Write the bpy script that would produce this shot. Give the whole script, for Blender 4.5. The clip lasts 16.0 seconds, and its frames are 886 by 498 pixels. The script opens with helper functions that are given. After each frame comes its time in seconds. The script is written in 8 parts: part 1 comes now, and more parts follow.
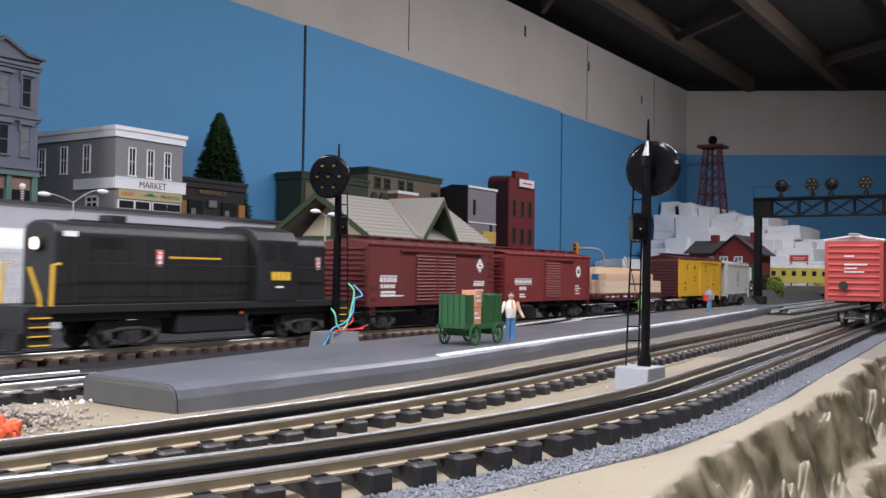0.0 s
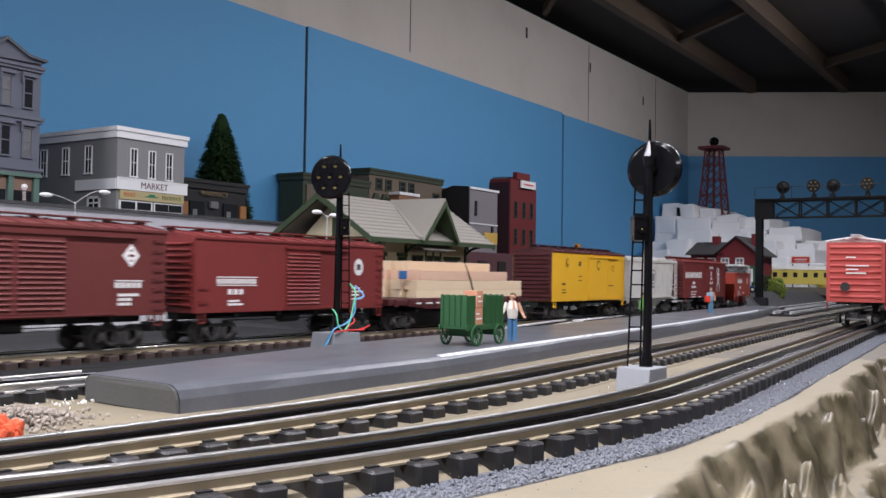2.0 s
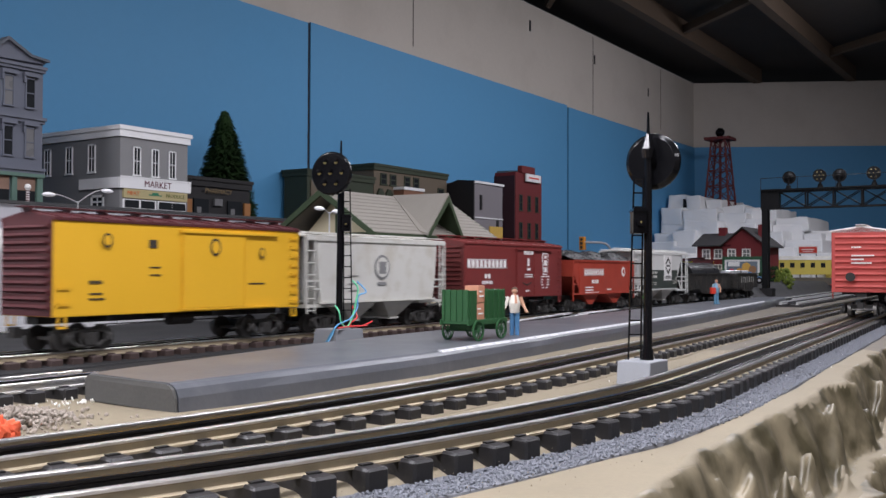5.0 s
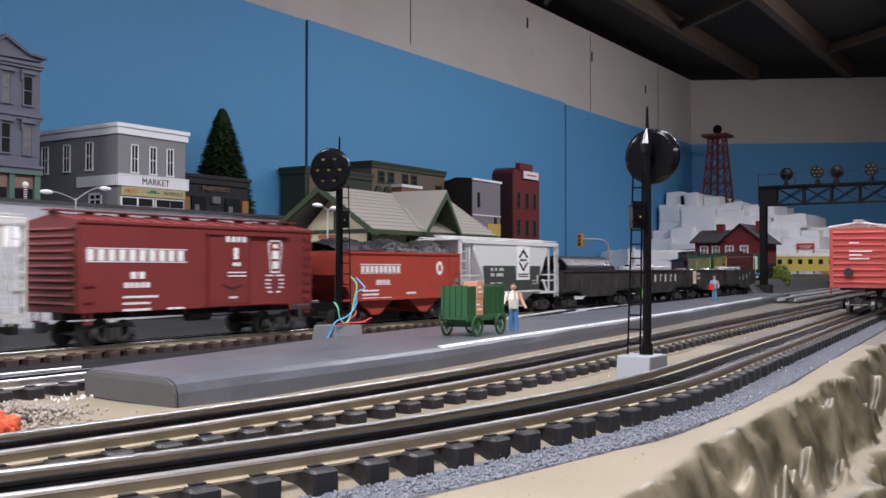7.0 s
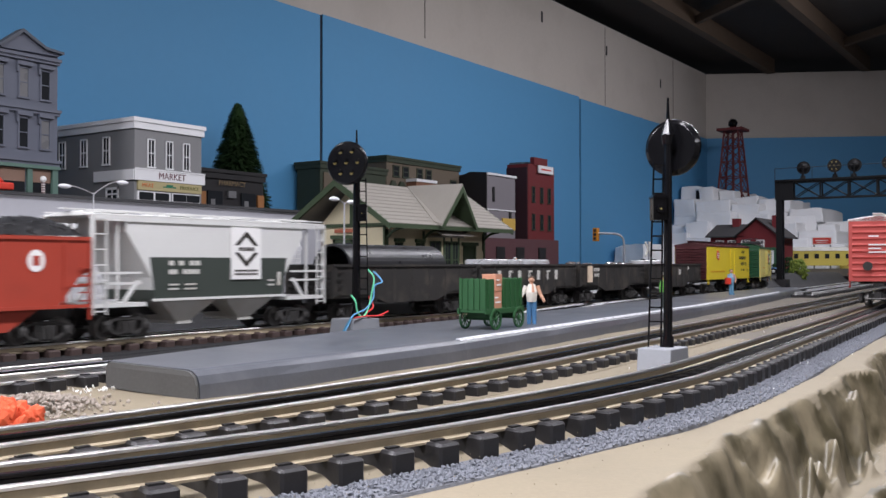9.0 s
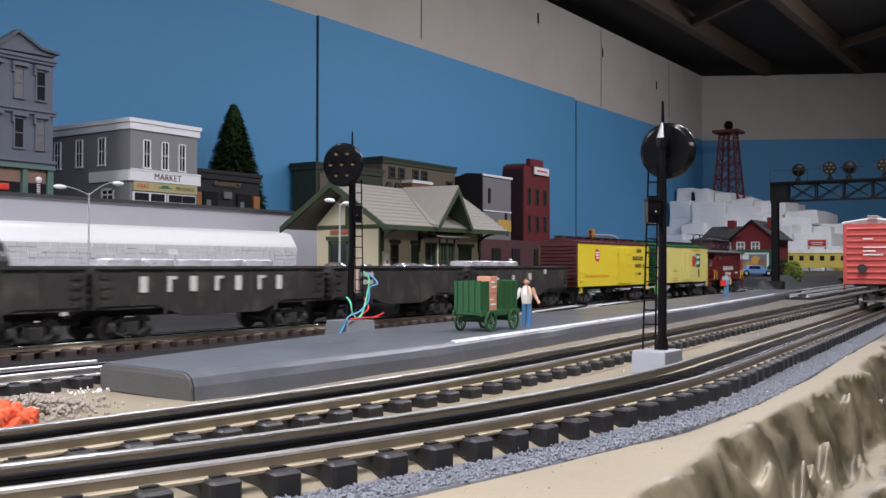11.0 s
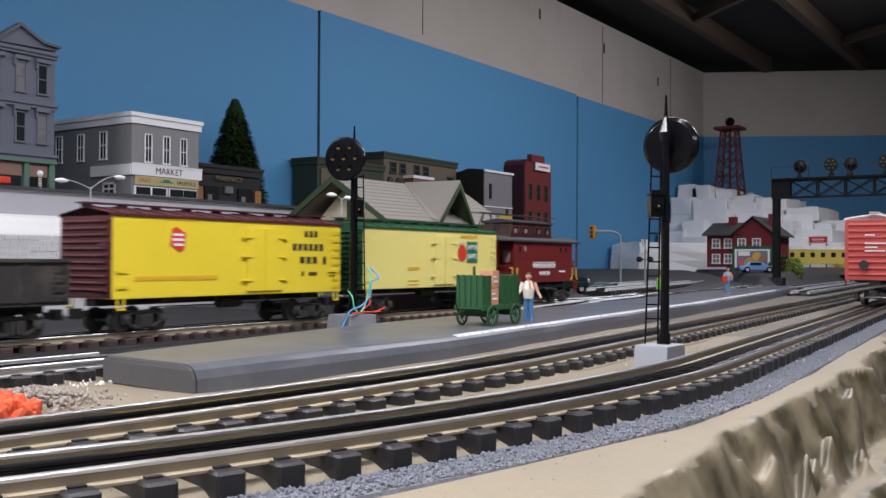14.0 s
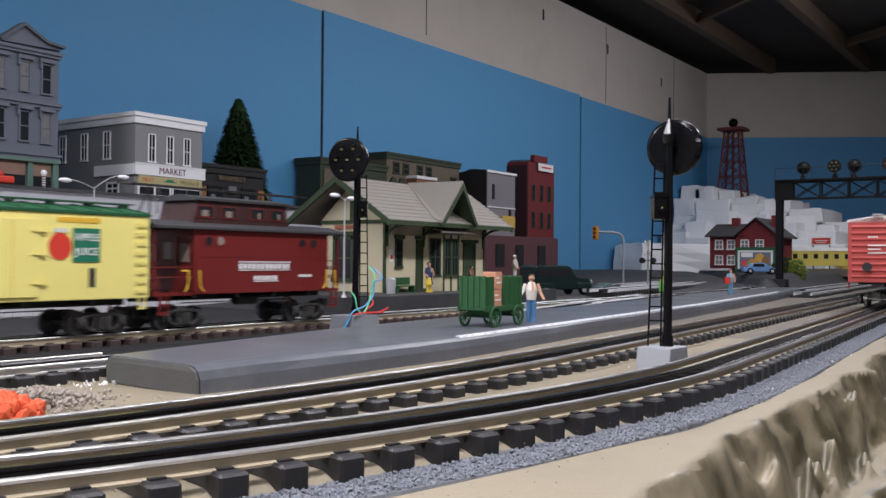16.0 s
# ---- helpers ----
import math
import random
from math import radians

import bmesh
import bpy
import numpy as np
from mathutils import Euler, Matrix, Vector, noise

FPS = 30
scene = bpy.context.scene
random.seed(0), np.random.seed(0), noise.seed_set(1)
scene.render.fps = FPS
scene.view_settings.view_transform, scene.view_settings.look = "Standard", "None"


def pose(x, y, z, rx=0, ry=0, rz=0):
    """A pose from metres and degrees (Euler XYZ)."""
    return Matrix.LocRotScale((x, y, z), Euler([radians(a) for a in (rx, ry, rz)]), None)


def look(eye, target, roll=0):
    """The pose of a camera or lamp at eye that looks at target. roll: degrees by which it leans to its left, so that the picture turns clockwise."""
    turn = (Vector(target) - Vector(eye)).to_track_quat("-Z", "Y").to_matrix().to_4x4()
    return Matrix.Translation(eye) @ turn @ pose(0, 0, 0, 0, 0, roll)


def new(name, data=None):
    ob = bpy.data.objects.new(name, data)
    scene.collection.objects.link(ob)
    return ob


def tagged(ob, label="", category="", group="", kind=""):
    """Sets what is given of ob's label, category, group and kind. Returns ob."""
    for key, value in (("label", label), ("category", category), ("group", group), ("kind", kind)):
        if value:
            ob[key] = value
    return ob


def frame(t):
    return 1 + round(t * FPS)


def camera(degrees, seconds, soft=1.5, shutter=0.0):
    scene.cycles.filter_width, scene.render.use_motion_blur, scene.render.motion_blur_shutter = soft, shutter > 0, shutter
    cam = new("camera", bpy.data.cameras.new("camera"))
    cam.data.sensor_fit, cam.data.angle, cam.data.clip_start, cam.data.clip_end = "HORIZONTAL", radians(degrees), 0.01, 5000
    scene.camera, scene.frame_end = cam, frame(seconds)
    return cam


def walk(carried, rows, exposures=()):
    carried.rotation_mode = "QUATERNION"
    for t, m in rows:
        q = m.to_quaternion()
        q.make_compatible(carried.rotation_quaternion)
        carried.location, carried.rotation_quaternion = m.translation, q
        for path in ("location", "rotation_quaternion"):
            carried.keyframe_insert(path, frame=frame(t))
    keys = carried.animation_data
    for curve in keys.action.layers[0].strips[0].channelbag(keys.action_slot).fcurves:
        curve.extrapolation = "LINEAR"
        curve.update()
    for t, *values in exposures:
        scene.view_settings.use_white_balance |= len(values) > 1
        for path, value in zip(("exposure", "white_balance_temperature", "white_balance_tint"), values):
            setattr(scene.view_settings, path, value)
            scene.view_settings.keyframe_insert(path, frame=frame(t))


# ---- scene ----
cam = camera(49.41, 16.0, soft=1.5, shutter=0.5)
walk(cam, [
    (0.0, look((-0.00149, -0.00185, 0.06104), (0.83672, 0.54285, 0.08751), 0.817)),
    (0.5, look((-0.00238, -0.00092, 0.06122), (0.83427, 0.54609, 0.08925), 0.852)),
    (1.0, look((-0.00212, -0.00116, 0.06123), (0.83304, 0.54813, 0.08934), 0.838)),
    (1.5, look((-0.00164, -0.00146, 0.06183), (0.83420, 0.54676, 0.09058), 1.082)),
    (2.0, look((-0.00176, -0.00175, 0.06038), (0.83570, 0.54405, 0.08832), 0.845)),
    (2.5, look((-0.00148, -0.00191, 0.05995), (0.83718, 0.54208, 0.08685), 0.834)),
    (3.0, look((-0.00092, -0.00168, 0.05976), (0.83804, 0.54193, 0.08499), 0.743)),
    (3.5, look((-0.00090, -0.00185, 0.06037), (0.83731, 0.54294, 0.08504), 0.903)),
    (4.0, look((0.00209, -0.00712, 0.06216), (0.83562, 0.54485, 0.08584), 0.147)),
    (6.5, look((0.00207, -0.00371, 0.05933), (0.83517, 0.54908, 0.07840), 0.247)),
    (7.0, look((0.00181, -0.00483, 0.05939), (0.83651, 0.54553, 0.07928), 0.018)),
    (7.5, look((0.00160, -0.00286, 0.05942), (0.83407, 0.55084, 0.07961), 0.141)),
    (8.0, look((0.00163, -0.00267, 0.05887), (0.83222, 0.55387, 0.07812), 0.190)),
    (8.5, look((0.00116, -0.00158, 0.05861), (0.82967, 0.55812, 0.07624), 0.073)),
    (9.0, look((0.00124, -0.00040, 0.05732), (0.82835, 0.56144, 0.07246), -0.038)),
    (11.5, look((0.00066, -0.00150, 0.05834), (0.83128, 0.55510, 0.07445), 0.185)),
    (12.0, look((0.00063, -0.00044, 0.05787), (0.83219, 0.55476, 0.07372), 0.247)),
    (12.5, look((0.00129, -0.00110, 0.05710), (0.83178, 0.55574, 0.07205), 0.300)),
    (13.0, look((0.00097, -0.00074, 0.05732), (0.82999, 0.55831, 0.07094), 0.375)),
    (13.5, look((0.00129, -0.00063, 0.05684), (0.83057, 0.55807, 0.06950), 0.211)),
    (14.0, look((0.00047, -0.00002, 0.05678), (0.82970, 0.55875, 0.06872), 0.269)),
    (14.5, look((0.00087, -0.00014, 0.05684), (0.82895, 0.56036, 0.06806), 0.251)),
    (15.0, look((-0.00037, -0.00003, 0.05782), (0.82737, 0.56096, 0.06913), 0.535)),
    (15.5, look((0.00060, -0.00035, 0.05699), (0.82821, 0.56082, 0.06915), 0.420)),
    (16.0, look((-0.00000, -0.00000, 0.05760), (0.82767, 0.56108, 0.06958), 0.453)),
], exposures=((0, 0.20), (1.5, 0.15), (3.5, -0.02), (4.5, -0.05), (7, 0.08), (9, 0.07), (12, 0.05), (14, -0.06), (16, -0.12)))
def running_line(x):
    """Centre line of the running track: straight past the platform, then swinging behind the house."""
    u = min(1.0, max(0.0, (x - 2.08) / 1.5))
    return 0.641 + 0.62 * (0.5 - 0.5 * math.cos(u * math.pi))


TRACK_Y = 0.641      # centre line of the running track
SPEED = 0.2652       # metres a second, towards -x

# ---- light ----
world = bpy.data.worlds.new("room_air")
scene.world = world
world.use_nodes = True
world.node_tree.nodes["Background"].inputs[0].default_value = (0.75, 0.85, 1.0, 1)
world.node_tree.nodes["Background"].inputs[1].default_value = 0.05


def tube_light(x, y, z, length, width, watts, tilt, colour=(0.925, 0.915, 1.0)):
    """One side of an unseen hanging twin-tube fitting, leaning by tilt degrees from straight down."""
    lamp = bpy.data.lights.new("tube_light", "AREA")
    lamp.shape, lamp.size, lamp.size_y, lamp.energy, lamp.color = "RECTANGLE", length, width, watts, colour
    ob = new("tube_light", lamp)
    ob.matrix_basis = pose(x, y, z, tilt, 0, 0)
    return ob


# unseen fittings; places and watts set to brighten walls, rails and near faces
# x, y, z, watts and lean of the tube towards the long wall, watts of the other tube
FITTINGS = ((-0.15, 0.12, 0.90, 14.5, 4, 13.0), (1.20, 0.12, 0.90, 9.5, 10, 4.5), (2.05, 0.55, 0.90, 5.2, 20, 1.5), (3.10, 0.30, 0.90, 6.2, 40, 2.0), (0.10, -1.50, 0.90, 8.0, 36, 4.0), (-0.35, 1.00, 0.72, 1.6, 0, 16.0))
for fx, fy, fz, north, lean, south in FITTINGS:
    tube_light(fx, fy + 0.03, fz - 0.06, 1.2, 0.07, north, lean)
    tube_light(fx, fy - 0.03, fz - 0.06, 1.2, 0.07, south, -42)


# ---- materials ----
def mat(name, colour, rough=0.6, metal=0.0, var=0.25, scale=40.0, bump=0.15, fine=400.0, dirt=None, dirt_amount=0.35, dirt_from=0.5, coat=0.0, spec=0.35, glow=0.0):
    """A surface with blotches (scale), grain (fine), relief and an optional second colour of dirt."""
    m = bpy.data.materials.new(name)
    m.use_nodes = True
    nt = m.node_tree
    n, l = nt.nodes, nt.links
    b = n["Principled BSDF"]
    b.inputs["Roughness"].default_value, b.inputs["Metallic"].default_value = rough, metal
    b.inputs["Coat Weight"].default_value, b.inputs["Specular IOR Level"].default_value = coat, spec
    tc = n.new("ShaderNodeTexCoord")
    big, small = n.new("ShaderNodeTexNoise"), n.new("ShaderNodeTexNoise")
    big.inputs["Scale"].default_value, big.inputs["Detail"].default_value = scale, 4
    small.inputs["Scale"].default_value, small.inputs["Detail"].default_value = fine, 3
    info = n.new("ShaderNodeObjectInfo")
    shift = n.new("ShaderNodeVectorMath")
    shift.operation = "ADD"
    l.new(tc.outputs["Object"], shift.inputs[0])
    l.new(info.outputs["Random"], shift.inputs[1])
    l.new(shift.outputs[0], big.inputs["Vector"])
    l.new(shift.outputs[0], small.inputs["Vector"])
    lo, hi = [c * (1 - var) for c in colour], [min(1, c * (1 + var)) for c in colour]
    ramp = n.new("ShaderNodeMix")
    ramp.data_type = "RGBA"
    ramp.inputs[6].default_value, ramp.inputs[7].default_value = (*lo, 1), (*hi, 1)
    both = n.new("ShaderNodeMath")
    both.operation = "MULTIPLY_ADD"
    both.inputs[1].default_value = 0.6
    half = n.new("ShaderNodeMath")
    half.operation = "MULTIPLY"
    half.inputs[1].default_value = 0.4
    l.new(small.outputs[0], half.inputs[0])
    l.new(big.outputs[0], both.inputs[0])
    l.new(half.outputs[0], both.inputs[2])
    l.new(both.outputs[0], ramp.inputs[0])
    out = ramp.outputs[2]
    if dirt:
        spot = n.new("ShaderNodeTexNoise")
        spot.inputs["Scale"].default_value, spot.inputs["Detail"].default_value = scale * 2.3, 6
        l.new(shift.outputs[0], spot.inputs["Vector"])
        cut = n.new("ShaderNodeMapRange")
        cut.inputs["From Min"].default_value, cut.inputs["From Max"].default_value = dirt_from, dirt_from + 0.22
        cut.inputs["To Max"].default_value = dirt_amount
        l.new(spot.outputs[0], cut.inputs["Value"])
        mix = n.new("ShaderNodeMix")
        mix.data_type = "RGBA"
        mix.inputs[7].default_value = (*dirt, 1)
        l.new(cut.outputs[0], mix.inputs[0])
        l.new(out, mix.inputs[6])
        out = mix.outputs[2]
    l.new(out, b.inputs["Base Color"])
    rr = n.new("ShaderNodeMapRange")
    rr.inputs["To Min"].default_value, rr.inputs["To Max"].default_value = max(0.02, rough - 0.12), min(1, rough + 0.12)
    l.new(big.outputs[0], rr.inputs["Value"])
    l.new(rr.outputs[0], b.inputs["Roughness"])
    if bump:
        bp = n.new("ShaderNodeBump")
        bp.inputs["Strength"].default_value, bp.inputs["Distance"].default_value = bump, 0.001 if bump < 0.99 else 0.005
        l.new(both.outputs[0], bp.inputs["Height"])
        l.new(bp.outputs[0], b.inputs["Normal"])
    if glow:
        b.inputs["Emission Color"].default_value, b.inputs["Emission Strength"].default_value = (*colour, 1), glow
    return m


SKYBLUE = mat("painted_blue_hardboard", (0.088, 0.288, 0.520), 0.62, var=0.06, scale=2.5, fine=60, bump=0.05)
PLASTERBOARD = mat("grey_white_wallboard", (0.50, 0.455, 0.41), 0.8, var=0.10, scale=3, fine=90, bump=0.05, dirt=(0.38, 0.34, 0.30))
SEAMDARK = mat("dark_seam_gap", (0.02, 0.02, 0.025), 0.9)
JOIST = mat("aged_joist_wood", (0.080, 0.054, 0.036), 0.8, var=0.3, scale=8, fine=80)
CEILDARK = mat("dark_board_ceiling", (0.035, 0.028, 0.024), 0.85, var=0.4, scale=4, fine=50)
SAND = mat("sandy_painted_ground", (0.205, 0.172, 0.118), 0.7, var=0.2, scale=14, fine=500, bump=0.3, dirt=(0.165, 0.140, 0.098))
ROCK = mat("moulded_plaster_rock", (0.205, 0.170, 0.110), 0.42, var=0.4, scale=15, fine=120, bump=0.6, dirt=(0.048, 0.040, 0.020), dirt_amount=0.92, dirt_from=0.37, spec=0.5)
BALLAST = mat("blue_grey_ballast_mat", (0.14, 0.145, 0.160), 0.9, var=0.55, scale=260, fine=900, bump=0.9)
TIEBLACK = mat("black_plastic_tie", (0.022, 0.021, 0.022), 0.45, var=0.3, scale=60, fine=700, bump=0.2)
TIEBROWN = mat("brown_wood_tie", (0.055, 0.036, 0.032), 0.7, var=0.4, scale=60, fine=500)
RAILSTEEL = mat("worn_rail_steel", (0.70, 0.68, 0.66), 0.26, 1.0, var=0.15, scale=60, fine=300, bump=0.05)

# brushed along the rail, so lamps streak across the head
RAILSTEEL.node_tree.nodes["Principled BSDF"].inputs["Anisotropic"].default_value = 0.75
for link in list(RAILSTEEL.node_tree.links):
    if link.to_socket.name == "Roughness":
        RAILSTEEL.node_tree.links.remove(link)
RAILSTEEL.node_tree.nodes["Principled BSDF"].inputs["Roughness"].default_value = 0.33
tan_node = RAILSTEEL.node_tree.nodes.new("ShaderNodeTangent")
tan_node.direction_type, tan_node.uv_map = "UV_MAP", "along"
RAILSTEEL.node_tree.links.new(tan_node.outputs[0], RAILSTEEL.node_tree.nodes["Principled BSDF"].inputs["Tangent"])
RAILSIDE = mat("tan_weathered_rail_side", (0.36, 0.30, 0.21), 0.5, 0.35, var=0.2, scale=50, fine=400)
RAILDARK = mat("blackened_centre_rail", (0.03, 0.03, 0.034), 0.22, 0.8, var=0.2)
CONCRETE = mat("grey_painted_platform", (0.088, 0.093, 0.106), 0.34, var=0.22, scale=14, fine=260, bump=0.35, dirt=(0.17, 0.17, 0.18), dirt_amount=0.35, spec=0.5)
PLATEND = mat("bare_fibre_platform_end", (0.075, 0.074, 0.07), 0.85, var=0.3, scale=40, fine=500, bump=0.4)
EDGEWHITE = mat("worn_pale_platform_edge", (0.72, 0.73, 0.76), 0.32, var=0.3, scale=90, fine=500, bump=0.3, dirt=(0.16, 0.16, 0.17), dirt_amount=0.7)
ROADGREY = mat("grey_painted_street", (0.042, 0.042, 0.045), 0.7, var=0.3, scale=14, fine=300, dirt=(0.085, 0.078, 0.07))
NEARBLACK = mat("near_black_ground", (0.016, 0.016, 0.017), 0.85, var=0.35, scale=20, fine=300)
# grey-brown sand, its colour darkened to stand for less light on far ground
DIMSAND = mat("dimmed_grey_brown_ground", (0.125, 0.108, 0.084), 0.7, var=0.25, scale=14, fine=500, bump=0.3, dirt=(0.075, 0.068, 0.058))
# bright reflection on the yard rails put into a pale, barely metallic colour
YARDRAIL = mat("pale_glint_yard_rail", (0.74, 0.74, 0.75), 0.40, 0.15, var=0.12, scale=60, fine=300, bump=0.05)
BLACKGLOSS = mat("gloss_black_paint", (0.005, 0.005, 0.006), 0.17, var=0.2, bump=0.0, coat=0.0, spec=0.3)
BLACKSATIN = mat("satin_black_paint", (0.006, 0.006, 0.007), 0.5, var=0.2, bump=0.0, spec=0.2)
BASEGREY = mat("grey_cast_base", (0.25, 0.26, 0.28), 0.6, var=0.12, scale=60, fine=500)
LENS = mat("amber_glass_lens", (0.30, 0.235, 0.09), 0.22, var=0.1, bump=0)
WHITEPAINT = mat("white_lettering_paint", (0.80, 0.79, 0.77), 0.6, var=0.08, fine=900, bump=0)
LETTERBLACK = mat("black_lettering_paint", (0.035, 0.03, 0.025), 0.6, var=0.1, bump=0)
DARKMETAL = mat("dark_grimy_metal", (0.028, 0.026, 0.025), 0.5, 0.2, var=0.4, scale=90, fine=600)
TRUCKGREY = mat("grimy_truck_frame", (0.045, 0.043, 0.041), 0.5, 0.1, var=0.45, scale=120, fine=700)
WHEELSTEEL = mat("dull_wheel_steel", (0.11, 0.105, 0.10), 0.38, 0.7, var=0.3)


# ---- mesh helpers ----
def box(bm, x0, x1, y0, y1, z0, z1):
    m = Matrix.Translation(((x0 + x1) / 2, (y0 + y1) / 2, (z0 + z1) / 2)) @ Matrix.Diagonal((abs(x1 - x0), abs(y1 - y0), abs(z1 - z0), 1))
    return bmesh.ops.create_cube(bm, size=1, matrix=m)["verts"]


def rod(bm, a, b, r, r2=None, seg=10):
    a, b = Vector(a), Vector(b)
    d = b - a
    m = Matrix.Translation((a + b) / 2) @ d.to_track_quat("Z", "Y").to_matrix().to_4x4()
    return bmesh.ops.create_cone(bm, cap_ends=True, segments=seg, radius1=r, radius2=r if r2 is None else r2, depth=d.length, matrix=m)["verts"]


def prism(bm, pts, axis, a, b):
    """Extrudes an outline: axis 'y' takes (x, z) points, 'x' takes (y, z), 'z' takes (x, y)."""
    def at(p, c):
        return {"y": (p[0], c, p[1]), "x": (c, p[0], p[1]), "z": (p[0], p[1], c)}[axis]
    v0, v1 = [bm.verts.new(at(p, a)) for p in pts], [bm.verts.new(at(p, b)) for p in pts]
    k = len(pts)
    bm.faces.new(v0)
    bm.faces.new(v1[::-1])
    for i in range(k):
        bm.faces.new((v0[i], v1[i], v1[(i + 1) % k], v0[(i + 1) % k]))


def sweep(bm, pts, profile, closed_ends=True):
    """Sweeps a (side, up) outline along a path of points; side is to the left of the way."""
    pts = [Vector(p) for p in pts]
    rings = []
    for i, p in enumerate(pts):
        d = (pts[min(i + 1, len(pts) - 1)] - pts[max(i - 1, 0)]).normalized()
        side = Vector((-d.y, d.x, 0)).normalized() if abs(d.z) < 0.99 else Vector((1, 0, 0))
        up = d.cross(side)
        rings.append([bm.verts.new(p + side * s + up * u) for s, u in profile])
    k = len(profile)
    for r0, r1 in zip(rings, rings[1:]):
        for i in range(k):
            bm.faces.new((r0[i], r0[(i + 1) % k], r1[(i + 1) % k], r1[i]))
    if closed_ends:
        bm.faces.new(rings[0][::-1])
        bm.faces.new(rings[-1])


def done(bm, name):
    bmesh.ops.recalc_face_normals(bm, faces=bm.faces)
    me = bpy.data.meshes.new(name)
    bm.to_mesh(me)
    bm.free()
    return me


def part(name, bm, material, parent=None, label="", bevel=0.0, smooth=False):
    me = done(bm, name)
    me.materials.append(material)
    ob = new(name, me)
    ob.parent = parent
    if label:
        ob["label"] = label
    if smooth:
        me.shade_smooth()
    if bevel:
        b = ob.modifiers.new("edges", "BEVEL")
        b.width, b.segments, b.limit_method = bevel, 2, "ANGLE"
    return ob


def boxes(name, material, parent, rows, label="", bevel=0.0):
    bm = bmesh.new()
    for r in rows:
        box(bm, *r)
    return part(name, bm, material, parent, label, bevel)


def thing(name, m, label, category, group="", kind=""):
    ob = new(name)
    ob.empty_display_size = 0.02
    ob.matrix_basis = m
    return tagged(ob, label, category, group, kind)


def words(name, text, size, material, parent, m, label="", align="CENTER"):
    """Raised lettering in the built-in font, as a mesh."""
    cu = bpy.data.curves.new(name, "FONT")
    cu.body, cu.size, cu.align_x, cu.align_y, cu.extrude, cu.resolution_u = text, size, align, "CENTER", 0.0002, 2
    tmp = new("lettering_draft", cu)
    bpy.context.view_layer.update()
    me = bpy.data.meshes.new_from_object(tmp)
    bpy.data.objects.remove(tmp)
    me.materials.clear()
    me.materials.append(material)
    ob = new(name, me)
    ob.parent = parent
    ob.matrix_basis = m
    if label:
        ob["label"] = label
    return ob


def grid_sheet(x0, x1, y0, y1, nx, ny, height):
    bm = bmesh.new()
    vs = [[bm.verts.new((x0 + (x1 - x0) * i / nx, y0 + (y1 - y0) * j / ny, 0)) for j in range(ny + 1)] for i in range(nx + 1)]
    for col in vs:
        for v in col:
            v.co.z = height(v.co.x, v.co.y)
    for i in range(nx):
        for j in range(ny):
            bm.faces.new((vs[i][j], vs[i + 1][j], vs[i + 1][j + 1], vs[i][j + 1]))
    return bm


def lerp_table(table, x):
    if x <= table[0][0]:
        return table[0][1]
    for (a, p), (b, q) in zip(table, table[1:]):
        if x <= b:
            return p + (q - p) * (x - a) / (b - a)
    return table[-1][1]


# ---- room ----
WALL_Y, CEIL, BLUE_TOP = 1.52, 0.95, 0.645


def setting(name, bm, material, label, category, bevel=0.0, smooth=False):
    return tagged(part(name, bm, material, None, "", bevel, smooth), label, category, kind="structure")


bm = bmesh.new()
box(bm, -3.0, 4.60, WALL_Y, WALL_Y + 0.1, -1.1, CEIL)
wall_long = setting("wall_north", bm, PLASTERBOARD, "grey-white wallboard wall above the blue backdrop", "wall")
FAR_A, FAR_B = Vector((4.45, 1.52, 0)), Vector((4.82, 0.82, 0))
fdir = (FAR_B - FAR_A).normalized()
fnorm = Vector((-fdir.y, fdir.x, 0)) * -1      # towards the room
if fnorm.x > 0:
    fnorm = -fnorm


def far_box(s0, s1, d0, d1, z0, z1, bm):
    pts = [FAR_A + fdir * s + fnorm * d for s, d in ((s0, d0), (s1, d0), (s1, d1), (s0, d1))]
    prism(bm, [(p.x, p.y) for p in pts], "z", z0, z1)


bm = bmesh.new()
far_box(-0.2, 5.2, -0.1, 0.0, -1.1, CEIL, bm)
setting("wall_east", bm, PLASTERBOARD, "grey-white wallboard end wall above the blue backdrop", "wall")
bm = bmesh.new()
far_box(0.0, 5.2, 0.0, 0.008, -0.3, BLUE_TOP, bm)
setting("backdrop_east", bm, SKYBLUE, "sky-blue painted backdrop board on the end wall", "backdrop")
# backdrop panels along the long wall, butted with dark gaps
for i, (a, b) in enumerate(((-3.0, 0.492), (0.496, 1.712), (1.724, 3.092), (3.100, 4.44))):
    bm = bmesh.new()
    box(bm, a, b, WALL_Y - 0.006 - 0.002 * (i % 2), WALL_Y, -0.3, BLUE_TOP + (0.0, 0.0, 0.004, -0.002)[i])
    setting("backdrop_north_%d" % (i + 1), bm, SKYBLUE, "sky-blue painted hardboard backdrop panel", "backdrop")
boxes("trim_seam_1", SEAMDARK, None, [(1.712, 1.724, WALL_Y - 0.003, WALL_Y, -0.3, BLUE_TOP + 0.002)])
tagged(bpy.data.objects["trim_seam_1"], "open dark gap between two backdrop panels", "gap", kind="structure")
boxes("trim_seam_2", SEAMDARK, None, [(3.092, 3.100, WALL_Y - 0.003, WALL_Y, -0.3, BLUE_TOP - 0.004)])
tagged(bpy.data.objects["trim_seam_2"], "narrow dark gap between two backdrop panels", "gap", kind="structure")
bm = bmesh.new()
